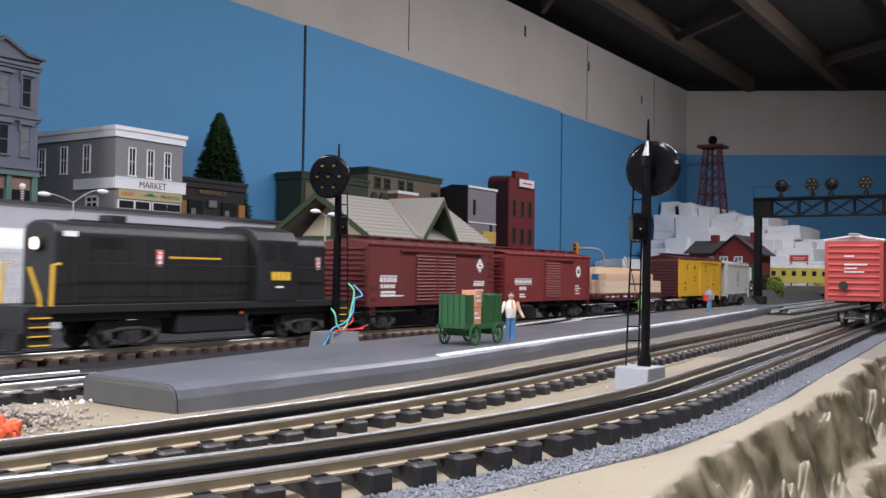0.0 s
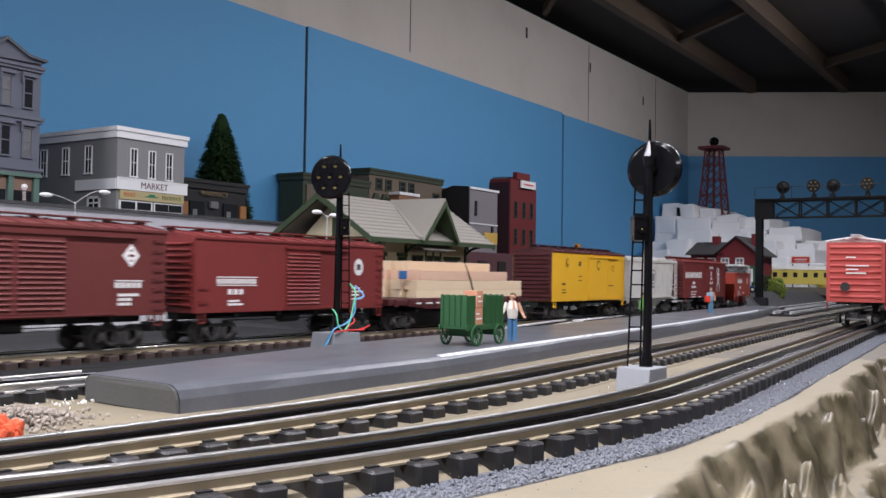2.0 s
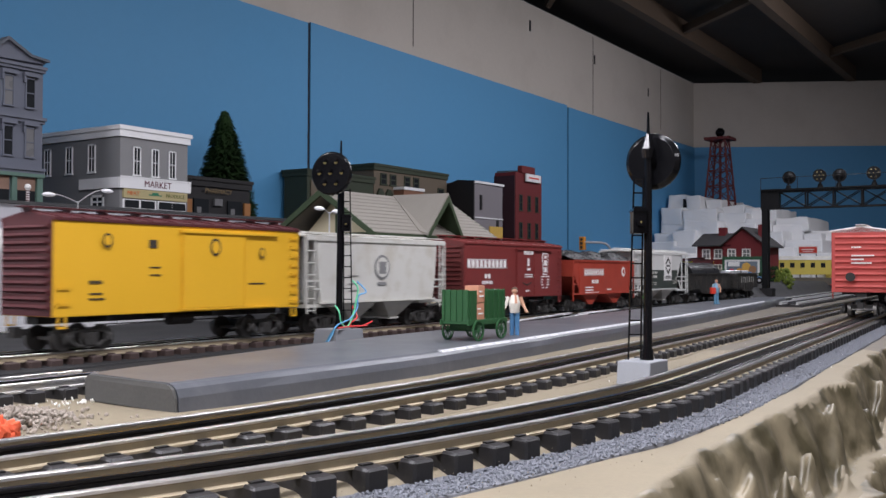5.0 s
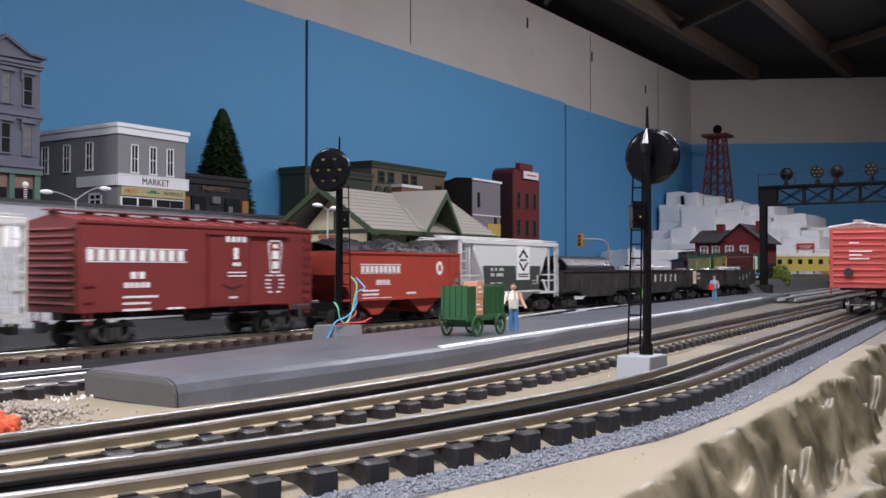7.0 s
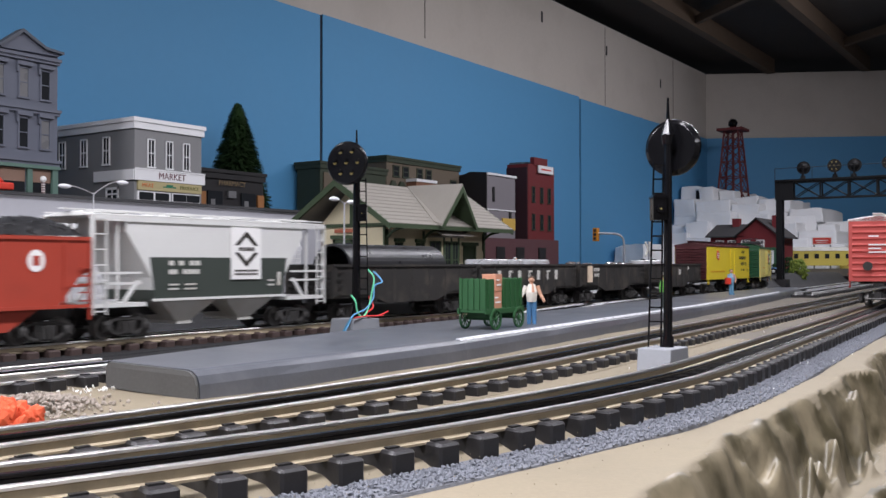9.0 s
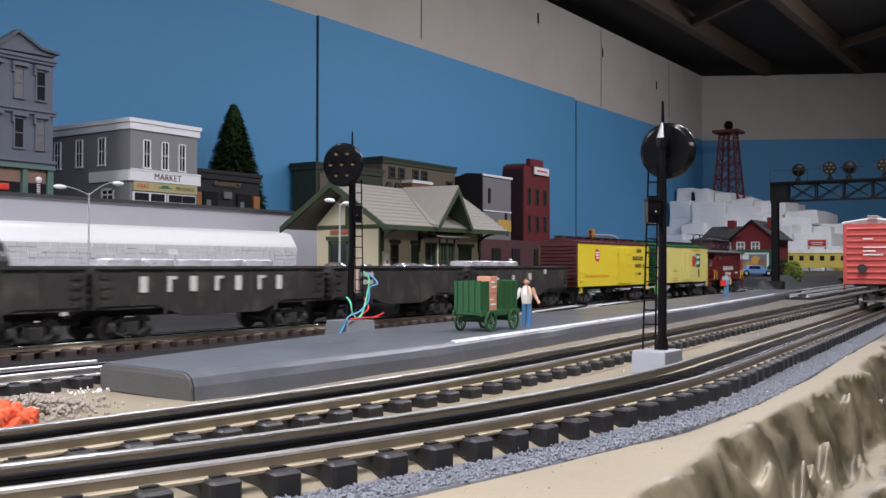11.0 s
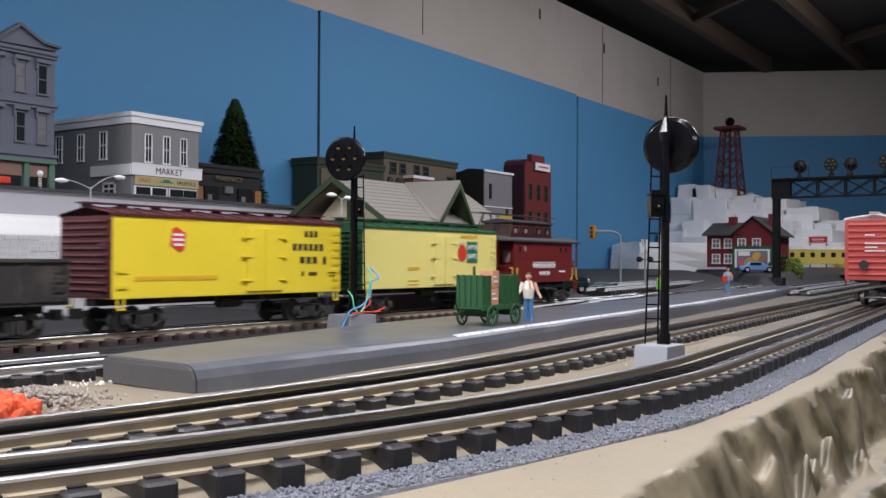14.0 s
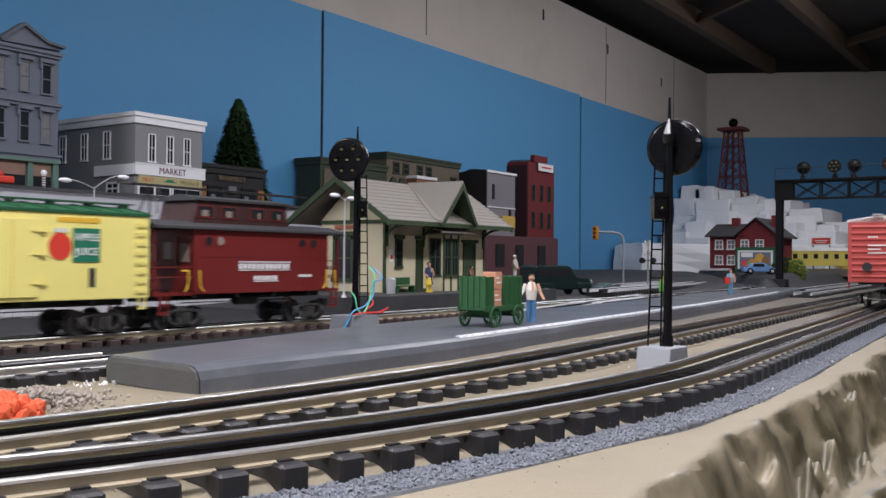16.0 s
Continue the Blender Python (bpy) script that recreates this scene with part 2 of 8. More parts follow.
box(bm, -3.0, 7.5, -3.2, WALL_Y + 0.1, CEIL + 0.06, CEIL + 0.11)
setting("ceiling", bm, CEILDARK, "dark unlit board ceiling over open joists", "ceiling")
bm = bmesh.new()
box(bm, -3.1, -3.0, -3.2, WALL_Y + 0.1, -1.1, CEIL + 0.1)
setting("wall_west", bm, PLASTERBOARD, "grey-white wallboard wall", "wall")
bm = bmesh.new()
box(bm, -3.0, 7.5, -3.3, -3.2, -1.1, CEIL + 0.1)
setting("wall_south", bm, PLASTERBOARD, "grey-white wallboard wall", "wall")
bm = bmesh.new()
box(bm, -3.0, 7.5, -3.2, WALL_Y, -1.15, -1.1)
setting("floor", bm, ROADGREY, "grey concrete room floor", "floor")
for y in (1.255, 0.875, 0.47, 0.06, -0.35, -0.76, -1.2):
    bm = bmesh.new()
    box(bm, -3.0, 4.45 + (1.52 - y) * 0.5, y - 0.018, y + 0.018, CEIL - 0.005, CEIL + 0.06)
    ob = setting("ceiling_joist", bm, JOIST, "bare aged wooden ceiling joist", "joist")
for x, y0, y1 in ((3.2, 0.895, 1.235), (3.9, 0.49, 0.855), (2.6, 1.275, 1.5)):
    bm = bmesh.new()
    prism(bm, [(x, y0), (x + 0.03, y0), (x + 0.33, y1), (x + 0.30, y1)], "z", CEIL + 0.005, CEIL + 0.035)
    setting("ceiling_brace", bm, JOIST, "bare wooden bridging brace between joists", "brace")

for i, x in enumerate((1.02, 2.15, 3.32, 4.02)):
    tagged(boxes("trim_joint_%d" % (i + 1), JOIST if i == 3 else CEILDARK, None, [(x, x + 0.0022, WALL_Y - 0.0012, WALL_Y, BLUE_TOP + (0.03 if i % 2 else 0.006), CEIL - 0.01)]), "open joint between wallboard sheets", "joint", kind="structure")
for i, (x, z) in enumerate(((2.82, 0.86), (3.33, 0.84), (3.87, 0.80))):
    tagged(boxes("trim_notch_%d" % (i + 1), SEAMDARK, None, [(x, x + 0.010, WALL_Y - 0.0016, WALL_Y, z, z + 0.035)]), "dark chipped notch in the wallboard", "notch", kind="structure")

# ---- ground ----
GROUND = -0.0105


def edge_y(x):
    return lerp_table([(0.0, 0.150), (0.25, 0.121), (0.347, 0.1165), (0.44, 0.1235), (0.53, 0.1300), (0.615, 0.1285), (0.817, 0.1440), (1.10, 0.1610), (1.5, 0.192), (3.0, 0.31)], x)


def cliff_drop(x, y):
    wob = 0.011 * noise.noise(Vector((x * 9, 0.3, 1.7))) + 0.0065 * noise.noise(Vector((x * 23 + y * 12, 0.8, 4.1)))
    return edge_y(x) + wob - y


def track_a(x):
    return 0.1875 + 0.066 * (x - 0.56) if x > 0.56 else 0.1875 + 0.066 * (x - 0.56) + (x - 0.56) ** 2 / (2 * 0.95)


def land(x, y):
    """Table surface: level yard, a rock bank at the edge, and rising land far back."""
    h = GROUND - 0.0030 * min(1.0, max(0.0, (track_a(x) - 0.016 - y) / 0.008))
    h += 0.0100 * min(1.0, max(0.0, (y - 0.695) / 0.02)) * min(1.0, max(0.0, (x - 0.7) * 3))
    h += 0.030 * min(1.0, max(0.0, x - 2.0) / 0.8) * min(1.0, max(0.0, (y - 0.675) / 0.03)) * min(1.0, max(0.0, (abs(y - running_line(x)) - 0.040) / 0.02))
    drop = cliff_drop(x, y)
    if drop > 0:
        lvl = min(1.0, drop / 0.026)
        drop = max(0.0, drop + lvl * (0.016 * noise.noise(Vector((x * 24 + lvl * 1.1, lvl * 2.6, 5.3))) + 0.007 * noise.noise(Vector((x * 62 - lvl, lvl * 5.5, 1.3)))))
        u = min(1.0, drop / 0.024)
        r = (0.32 - abs(noise.noise(Vector((x * 30 - lvl * 0.8, lvl * 2.2, 7.7))))) * 0.9
        v = min(1.0, max(0.0, drop - 0.034 - 0.01 * r) / 0.016)
        h -= 0.045 * (u * u * (3 - 2 * u)) + 0.055 * (v * v * (3 - 2 * v))
        h += 0.012 * r * math.sin(u * math.pi) + 0.0022 * r
    else:
        h += 0.0012 * noise.noise(Vector((x * 14, y * 14, 0.5)))
    return h


bm = grid_sheet(-0.25, 2.6, -0.10, 0.30, 700, 230, land)
ob = setting("ground_bank", bm, SAND, "sandy painted plaster bank falling to rock beside the tracks", "ground", smooth=True)
ob.data.materials.append(ROCK)
ob.data.materials.append(DIMSAND)
# sand past about x 0.95 takes the colour with the dimmer light in it
for p in ob.data.polygons:
    d = cliff_drop(p.center.x, p.center.y)
    if d > 0.003 + 0.004 * noise.noise(p.center * 40) and not 0.0235 < d < 0.033:
        p.material_index = 1
    elif p.center.x > 0.95 + 0.25 * noise.noise(p.center * 9):
        p.material_index = 2
bm = grid_sheet(2.6, 5.2, -0.10, 0.30, 60, 20, land)
setting("ground_far_bank", bm, DIMSAND, "sandy painted plaster bank in the distance, coloured darker for dim light", "ground", smooth=True)
bm = grid_sheet(-1.2, 4.9, 0.30, WALL_Y - 0.01, 360, 120, land)
ob = setting("ground", bm, SAND, "sandy table top turning to grey yard behind the platform", "ground", smooth=True)
for m_ in (ROADGREY, NEARBLACK, DIMSAND):
    ob.data.materials.append(m_)
# grey behind y 0.50, near-black behind y 0.56 where x is under 0.86
for p in ob.data.polygons:
    if p.center.y > 0.50:
        p.material_index = 2 if p.center.y > 0.56 and p.center.x < 0.86 else 1
    elif p.center.x > 0.95 + 0.25 * noise.noise(p.center * 9):
        p.material_index = 3


# ---- tracks ----
def track_b(x):
    return 0.2865 + 0.058 * (x - 0.55) if x > 0.55 else 0.2865 + 0.058 * (x - 0.55) + (x - 0.55) ** 2 / (2 * 1.7)


def track_c(x):
    return running_line(x)


def track_d(x):
    return 0.486


def path_points(fn, x0, x1, step, dy=0.0, z=0.0):
    n = max(2, int((x1 - x0) / step))
    out = []
    for i in range(n + 1):
        x = x0 + (x1 - x0) * i / n
        s = (fn(x + 0.001) - fn(x - 0.001)) / 0.002
        k = 1 / math.sqrt(1 + s * s)
        out.append(Vector((x - s * k * dy, fn(x) + k * dy, z)))
    return out


RAIL = [(-0.0022, -0.0055), (0.0022, -0.0055), (0.0022, -0.0047), (0.0008, -0.0040), (0.0008, -0.0018), (0.0014, -0.0013), (0.0014, -0.0004), (0.0011, 0.0), (-0.0011, 0.0), (-0.0014, -0.0004), (-0.0014, -0.0013), (-0.0008, -0.0018), (-0.0008, -0.0040), (-0.0022, -0.0047)]


def rail(name, fn, x0, x1, dy, parent, top, side):
    bm = bmesh.new()
    sweep(bm, path_points(fn, x0, x1, 0.02, dy), RAIL)
    ob = part(name, bm, side, parent)
    ob.data.materials.append(top)
    uv, k = ob.data.uv_layers.new(name="along"), len(RAIL)
    for lp in ob.data.loops:
        uv.data[lp.index].uv = ((lp.vertex_index % k) * 0.05, (lp.vertex_index // k) * 0.5)
    for p in ob.data.polygons:
        if p.center.z > -0.0009:
            p.material_index = 1
    return ob


def tie_mesh(mat_):
    bm = bmesh.new()
    box(bm, -0.0048, 0.0048, -0.0255, 0.0255, -0.0140, -0.0046)
    bmesh.ops.bevel(bm, geom=[e for e in bm.edges], offset=0.0009, segments=1, affect="EDGES")
    for s in (-1, 1):
        box(bm, -0.0025, 0.0025, s * 0.0185 - 0.0012, s * 0.0185 + 0.0012, -0.0057, -0.0040)
    me = done(bm, "tie")
    me.materials.append(mat_)
    return me


TIE_A, TIE_C = tie_mesh(TIEBLACK), tie_mesh(TIEBROWN)


def lay_track(name, fn, x0, x1, tie, label, side, top, pitch=0.0195, z0=0.0):
    t = thing(name, pose(0, 0, z0), label, "railway track", kind="structure")
    for dy, sd, tp in ((0.016, side, top), (0.0, RAILDARK, RAILDARK), (-0.016, side, top)):
        rail("rail" if dy else "centre_rail", fn, x0, x1, dy, t, tp, sd)
    n = int((x1 - x0) / pitch)
    for i in range(n):
        x = x0 + pitch * (i + 0.5)
        s = (fn(x + 0.001) - fn(x - 0.001)) / 0.002
        ob = new("tie", tie)
        ob.parent = t
        ob.matrix_basis = pose(x + random.uniform(-0.0006, 0.0006), fn(x) + random.uniform(-0.0005, 0.0005), 0, 0, 0, math.degrees(math.atan(s)) + random.uniform(-0.8, 0.8))
    return t


lay_track("track_1", track_a, 0.02, 3.4, TIE_A, "three-rail model track with black ties and bright rails", RAILSIDE, RAILSTEEL)
lay_track("track_2", track_b, 0.02, 3.4, TIE_A, "three-rail model track with black ties beside the platform", RAILSIDE, RAILSTEEL)
lay_track("track_3", track_c, -0.9, 4.3, TIE_C, "three-rail model track with brown ties carrying the freight train", RAILSIDE, RAILSTEEL, pitch=0.0172)
lay_track("track_4", track_d, -0.3, 0.37, TIE_A, "short three-rail siding running behind the platform end", RAILSTEEL, RAILSTEEL)


def strip(name, fn, x0, x1, w0, w1, z0, z1, material, label, category):
    bm = bmesh.new()
    sweep(bm, path_points(fn, x0, x1, 0.02, 0.0, 0.0), [(w0 - 0.002, z0), (w1 + 0.002, z0), (w1, z1), (w0, z1)])
    return setting(name, bm, material, label, category)


strip("roadbed_1", track_a, 0.02, 3.4, -0.0450, -0.0225, GROUND - 0.007, GROUND - 0.0020, BALLAST, "blue-grey ballast strip under the track", "roadbed")
strip("roadbed_2", track_b, 0.02, 3.4, -0.028, 0.028, GROUND - 0.003, GROUND + 0.0006, SAND, "sandy roadbed under the track", "roadbed")
strip("roadbed_3", track_c, -0.9, 4.3, -0.045, 0.038, GROUND - 0.003, GROUND + 0.0010, NEARBLACK, "near-black roadbed under the running track", "roadbed")

def grains(name, count, place, size, material, label, category):
    """Loose grains as one mesh of small octahedra."""
    verts, faces = [], []
    for i in range(count):
        c, r = Vector(place()), size * random.uniform(0.5, 1.2)
        q = Euler((random.uniform(0, 6), random.uniform(0, 6), random.uniform(0, 6))).to_matrix()
        k = len(verts)
        verts += [tuple(c + q @ (Vector(d) * r * random.uniform(0.7, 1.1))) for d in ((1, 0, 0), (-1, 0, 0), (0, 1, 0), (0, -1, 0), (0, 0, 1), (0, 0, -1))]
        faces += [(k + a, k + b, k + c_) for a, b, c_ in ((0, 2, 4), (2, 1, 4), (1, 3, 4), (3, 0, 4), (2, 0, 5), (1, 2, 5), (3, 1, 5), (0, 3, 5))]
    me = bpy.data.meshes.new(name)
    me.from_pydata(verts, [], faces)
    me.materials.append(material)
    return tagged(new(name, me), label, category, kind="stuff")


def ballast_spot():
    x = 0.12 + 1.9 * random.random() ** 1.6
    return (x, track_a(x) + random.uniform(-0.0460, -0.0262), GROUND + random.uniform(-0.0022, -0.0012))


random.seed(77)
grains("ballast_grains", 14000, ballast_spot, 0.00095, mat("blue_grey_ballast_grain", (0.155, 0.163, 0.185), 0.85, var=0.5, scale=400, fine=900, bump=0), "loose blue-grey ballast grains along the track", "ballast")
grains("sand_grains", 2500, lambda: (lambda x: (x, random.uniform(edge_y(x) + 0.012, 0.36), GROUND + 0.0006))(0.12 + 1.6 * random.random() ** 1.4), 0.0003, SAND, "fine loose sand grains between the tracks", "sand")

# ---- platform ----
PLAT_TOP = 0.004


def plat_near(x):
    return lerp_table([(0.33, 0.3735), (0.553, 0.3690), (0.812, 0.390), (1.213, 0.4226), (1.79, 0.4857), (2.2, 0.543)], x)


def plat_far(x):
    return lerp_table([(0.33, 0.452), (0.572, 0.494), (0.70, 0.505), (1.0, 0.52), (1.8, 0.585), (2.2, 0.592)], x)


xs = [0.331 + i * 0.0267 for i in range(71)]
bm = bmesh.new()
rings = []
for x in xs:
    a, b, w = plat_near(x), plat_far(x), 0.0007 * noise.noise(Vector((x * 23, 0.4, 0.9)))
    sec = [(a - 0.0042, GROUND - 0.001), (a - 0.0036 + w, -0.0032), (a - 0.0018, 0.0012 + w), (a + 0.0016, 0.0032), (a + 0.0052, PLAT_TOP), ((a + b) / 2, PLAT_TOP + w * 0.5), (b - 0.003, PLAT_TOP), (b, PLAT_TOP - 0.0025), (b, GROUND - 0.001)]
    rings.append([bm.verts.new((x + 0.09 * (y - a) * (x < 0.34), y, z)) for y, z in sec])
for r0, r1 in zip(rings, rings[1:]):
    for k in range(9):
        bm.faces.new((r0[k], r0[(k + 1) % 9], r1[(k + 1) % 9], r1[k]))
bm.faces.new(rings[0])
bm.faces.new(rings[-1])
ob = setting("platform", bm, CONCRETE, "long low grey-painted station platform slab between the tracks", "platform")
bm = bmesh.new()
a, b = plat_near(0.331), plat_far(0.331)
end = [(a - 0.0038, GROUND), (a - 0.0032, -0.0034), (a - 0.0012, 0.0010), (a + 0.0022, 0.0028), (a + 0.006, PLAT_TOP - 0.0006), (b - 0.004, PLAT_TOP - 0.0006), (b - 0.001, PLAT_TOP - 0.003), (b - 0.001, GROUND)]
f0 = [bm.verts.new((0.3304 + 0.09 * (y - a), y, z)) for y, z in end]
f1 = [bm.verts.new((0.3290 + 0.09 * (y - a) + 0.0006 * noise.noise(Vector((y * 90, z * 90, 0))), y, z)) for y, z in end]
bm.faces.new(f0)
bm.faces.new(f1[::-1])
for k in range(8):
    bm.faces.new((f0[k], f1[k], f1[(k + 1) % 8], f0[(k + 1) % 8]))
part("platform_end", bm, PLATEND, ob, "dark bare cut end")
bm = bmesh.new()
edge = [Vector((x, plat_near(x) + 0.0030, PLAT_TOP - 0.0003)) for x in xs if 0.55 < x < 1.9]
sweep(bm, edge, [(-0.0022, -0.0012), (0.0022, -0.0002), (0.0022, 0.0006), (-0.0012, 0.0005)])
part("edge_strip", bm, EDGEWHITE, ob, "worn pale edge line")


# ---- position-light signals ----
def signal(name, m, height, facing, label, rear, size=0.0205, foot=1.0, reach=0.0, thick=0.0034, below=0.031, seat=(0.0, 0.0)):
    """A mast on a cast base with a round target of seven lamps; facing turns the target."""
    s = thing(name, m, label, "railway signal", "position light signals")
    bm = bmesh.new()
    prism(bm, [(-0.022 * foot, -0.0115), (0.022 * foot, -0.0115), (0.019 * foot, 0.005), (-0.019 * foot, 0.005)], "y", -0.014 * foot, 0.014 * foot)
    bmesh.ops.translate(bm, vec=(*seat, 0), verts=bm.verts)
    part("base", bm, BASEGREY, s, "grey cast base block", bevel=0.0008)
    bm = bmesh.new()
    rod(bm, (0, 0, 0.004), (0, 0, height - 0.03), thick, thick * 0.86, 14)
    rod(bm, (0, 0, 0.004), (0, 0, 0.012), thick * 1.35, thick * 1.25, 14)
    part("mast", bm, BLACKGLOSS, s, bevel=0, smooth=False)
    bm = bmesh.new()
    rod(bm, (0, 0, height - 0.030), (0, 0, height - 0.024), 0.0036, 0.0046, 12)
    rod(bm, (0, 0, height - 0.024), (0, 0, height - 0.014), 0.0044, 0.0014, 12)
    rod(bm, (0, 0, height - 0.014), (0, 0, height), 0.0012, 0.0007, 8)
    part("finial", bm, BLACKGLOSS, s)
    turn = Matrix.Rotation(radians(facing), 4, "Z") @ Matrix.Translation((0, -reach, 0))
    head = bmesh.new()
    zc = height - below
    rod(head, (0, -0.0085, zc), (0, -0.0115, zc), size, size, 48)
    rod(head, (0, -0.0115, zc), (0, -0.0130, zc), size, size * 0.93, 48)
    rod(head, (0, -0.0060, zc), (0, -0.0085, zc), size * 0.86, size, 48)
    rod(head, (0, reach, zc), (0, -0.0065, zc), 0.0030, 0.0045, 16)
    bmesh.ops.transform(head, matrix=turn, verts=head.verts)
    disc = part("target", head, BLACKGLOSS, s, "gloss black round target", bevel=0.0004)
    for k in range(7):
        dx, dz = (0, 0) if k == 6 else (size * 0.56 * math.cos(radians(60 * k)), size * 0.56 * math.sin(radians(60 * k)))
        bm = bmesh.new()
        rod(bm, (dx, -0.0125, zc + dz), (dx, -0.0142, zc + dz), 0.0017, 0.0013, 12)
        bmesh.ops.transform(bm, matrix=turn, verts=bm.verts)
        part("lamp", bm, LENS, disc, "amber lamp lens")
        bm = bmesh.new()
        rod(bm, (dx, -0.0125, zc + dz + 0.0021), (dx, -0.0160, zc + dz + 0.0021), 0.0021, 0.0018, 12)
        bmesh.ops.transform(bm, matrix=turn, verts=bm.verts)
        part("lamp_hood", bm, BLACKGLOSS, disc)
    # small marker lamp box half way up, and the ladder beside the mast
    zb = height * 0.565
    out = Matrix.Rotation(radians(rear), 4, "Z")
    bm = bmesh.new()
    box(bm, 0.002, 0.0105, -0.0055, 0.0055, zb - 0.007, zb + 0.007)
    prism(bm, [(0.001, zb + 0.007), (0.0115, zb + 0.007), (0.0100, zb + 0.0092), (0.0030, zb + 0.0092)], "y", -0.0062, 0.0062)
    for s_ in (-1, 1):
        rod(bm, (0.0062, s_ * 0.0055, zb), (0.0062, s_ * 0.0085, zb), 0.003, 0.0026, 12)
    bmesh.ops.transform(bm, matrix=out, verts=bm.verts)
    mk = part("marker_box", bm, BLACKGLOSS, s, "small black marker lamp housing")
    for s_ in (-1, 1):
        bm = bmesh.new()
        rod(bm, (0.0062, s_ * 0.0085, zb), (0.0062, s_ * 0.0088, zb), 0.0006, seg=10)
        bmesh.ops.transform(bm, matrix=out, verts=bm.verts)
        part("lamp", bm, LENS, mk, "amber lamp lens")
    top_z = height * 0.75
    lad = bmesh.new()
    for r0, r1 in ((0.0045, 0.0030), (0.0125, 0.0090)):
        rod(lad, out @ Vector((r0, 0, 0.004)), out @ Vector((r1, 0, top_z)), 0.0006, seg=6)
    rails_ = part("ladder", lad, BLACKGLOSS, s, "thin black access ladder")
    for i in range(13):
        z = 0.012 + i * (top_z - 0.014) / 12
        f0 = z / top_z
        bm = bmesh.new()
        rod(bm, out @ Vector((0.0045 - 0.0015 * f0 if i % 4 != 1 else 0.0, 0, z)), out @ Vector((0.0125 - 0.0035 * f0, 0, z)), 0.0005, seg=6)
        part("rung", bm, BLACKGLOSS, rails_)
    return s


signal("signal_mast", pose(0.719, 0.589, 0.0, 0, 0.6, 0), 0.186, 283, "gloss black position-light signal with wires at its base", 304, 0.0208, reach=0.009, below=0.034)
signal("signal_mast", pose(0.5905, 0.2265, -0.001, 0, 0.6, 0), 0.1645, 92, "gloss black position-light signal seen from its back", 124, 0.0183, 0.79, thick=0.0029, seat=(-0.0026, 0.0022))


# ---- rolling stock ----
def truck(car, x, axles=2, base=0.035, r=0.0088):
    """A two-axle truck: bolster, two side frames, and wheelsets that turn."""
    bm = bmesh.new()
    box(bm, x - 0.005, x + 0.005, -0.020, 0.020, 0.009, 0.0155)
    t = part("truck", bm, TRUCKGREY, car, "grimy cast truck")
    for y in (-0.0235, 0.0235):
        bm = bmesh.new()
        h = base / 2
        for pts in ([(x - h - 0.004, 0.0112), (x - 0.009, 0.0142), (x + 0.009, 0.0142), (x + h + 0.004, 0.0112), (x + h + 0.004, 0.0132), (x + 0.009, 0.0165), (x - 0.009, 0.0165), (x - h - 0.004, 0.0132)],
                    [(x - h - 0.003, 0.0072), (x - 0.009, 0.0026), (x + 0.009, 0.0026), (x + h + 0.003, 0.0072), (x + h - 0.002, 0.0086), (x + 0.008, 0.0046), (x - 0.008, 0.0046), (x - h + 0.002, 0.0086)]):
            prism(bm, pts, "y", y - 0.0014, y + 0.0014)
        for dx in (-0.0078, 0.0058):
            box(bm, x + dx, x + dx + 0.002, y - 0.0014, y + 0.0014, 0.0036, 0.0155)
        for dx in (-h, h):
            box(bm, x + dx - 0.0036, x + dx + 0.0036, y - 0.0018, y + 0.0020, 0.0058, 0.0128)
        s = 1 if y > 0 else -1
        for dx in (-h, h):
            rod(bm, (x + dx, y, 0.0092), (x + dx, y + s * 0.0036, 0.0092), 0.0032, 0.0026, 10)
        for dx in (-0.0035, 0, 0.0035):
            rod(bm, (x + dx, y + s * 0.0022, 0.0040), (x + dx, y + s * 0.0022, 0.0135), 0.0014, seg=8)
        part("side_frame", bm, TRUCKGREY, t, bevel=0.0004)
    for dx in (-base / 2, base / 2):
        bm = bmesh.new()
        rod(bm, (0, -0.0175, 0), (0, 0.0175, 0), 0.0016, seg=8)
        for s in (-1, 1):
            rod(bm, (0, s * 0.0185, 0), (0, s * 0.0150, 0), r, r, 26)
            rod(bm, (0, s * 0.0150, 0), (0, s * 0.0138, 0), r + 0.0012, r + 0.0012, 26)
            rod(bm, (0, s * 0.0190, 0), (0, s * 0.0185, 0), r * 0.55, r * 0.8, 20)
            for k in range(4):
                a = k * math.pi / 2
                rod(bm, (r * 0.5 * math.cos(a), s * 0.0189, r * 0.5 * math.sin(a)), (r * 0.5 * math.cos(a), s * 0.0184, r * 0.5 * math.sin(a)), 0.0012, seg=6)
        w = part("wheelset", bm, WHEELSTEEL, t, "dull steel wheelset")
        w.matrix_basis = pose(x + dx, 0, r)
        SPINNING.append((w, x + dx, r))
    return t


SPINNING, TRAIN = [], []


def car_thing(name, x0, x1, label, moving=True, category="freight car"):
    """A car between the ends x0 and x1 (where it stands at 8 s); its own middle is its origin."""
    c = thing(name, pose((x0 + x1) / 2, TRACK_Y, 0), label, category, "freight train" if moving else "")
    if moving:
        TRAIN.append((c, (x0 + x1) / 2))
    half = (x1 - x0) / 2
    for s in (-1, 1):
        bm = bmesh.new()
        box(bm, s * half, s * (half + 0.009), -0.0022, 0.0022, 0.0125, 0.0170)
        box(bm, s * (half + 0.006), s * (half + 0.013), -0.0045, 0.0035, 0.0110, 0.0190)
        part("coupler", bm, DARKMETAL, c, "dark metal knuckle coupler")
    return c, half


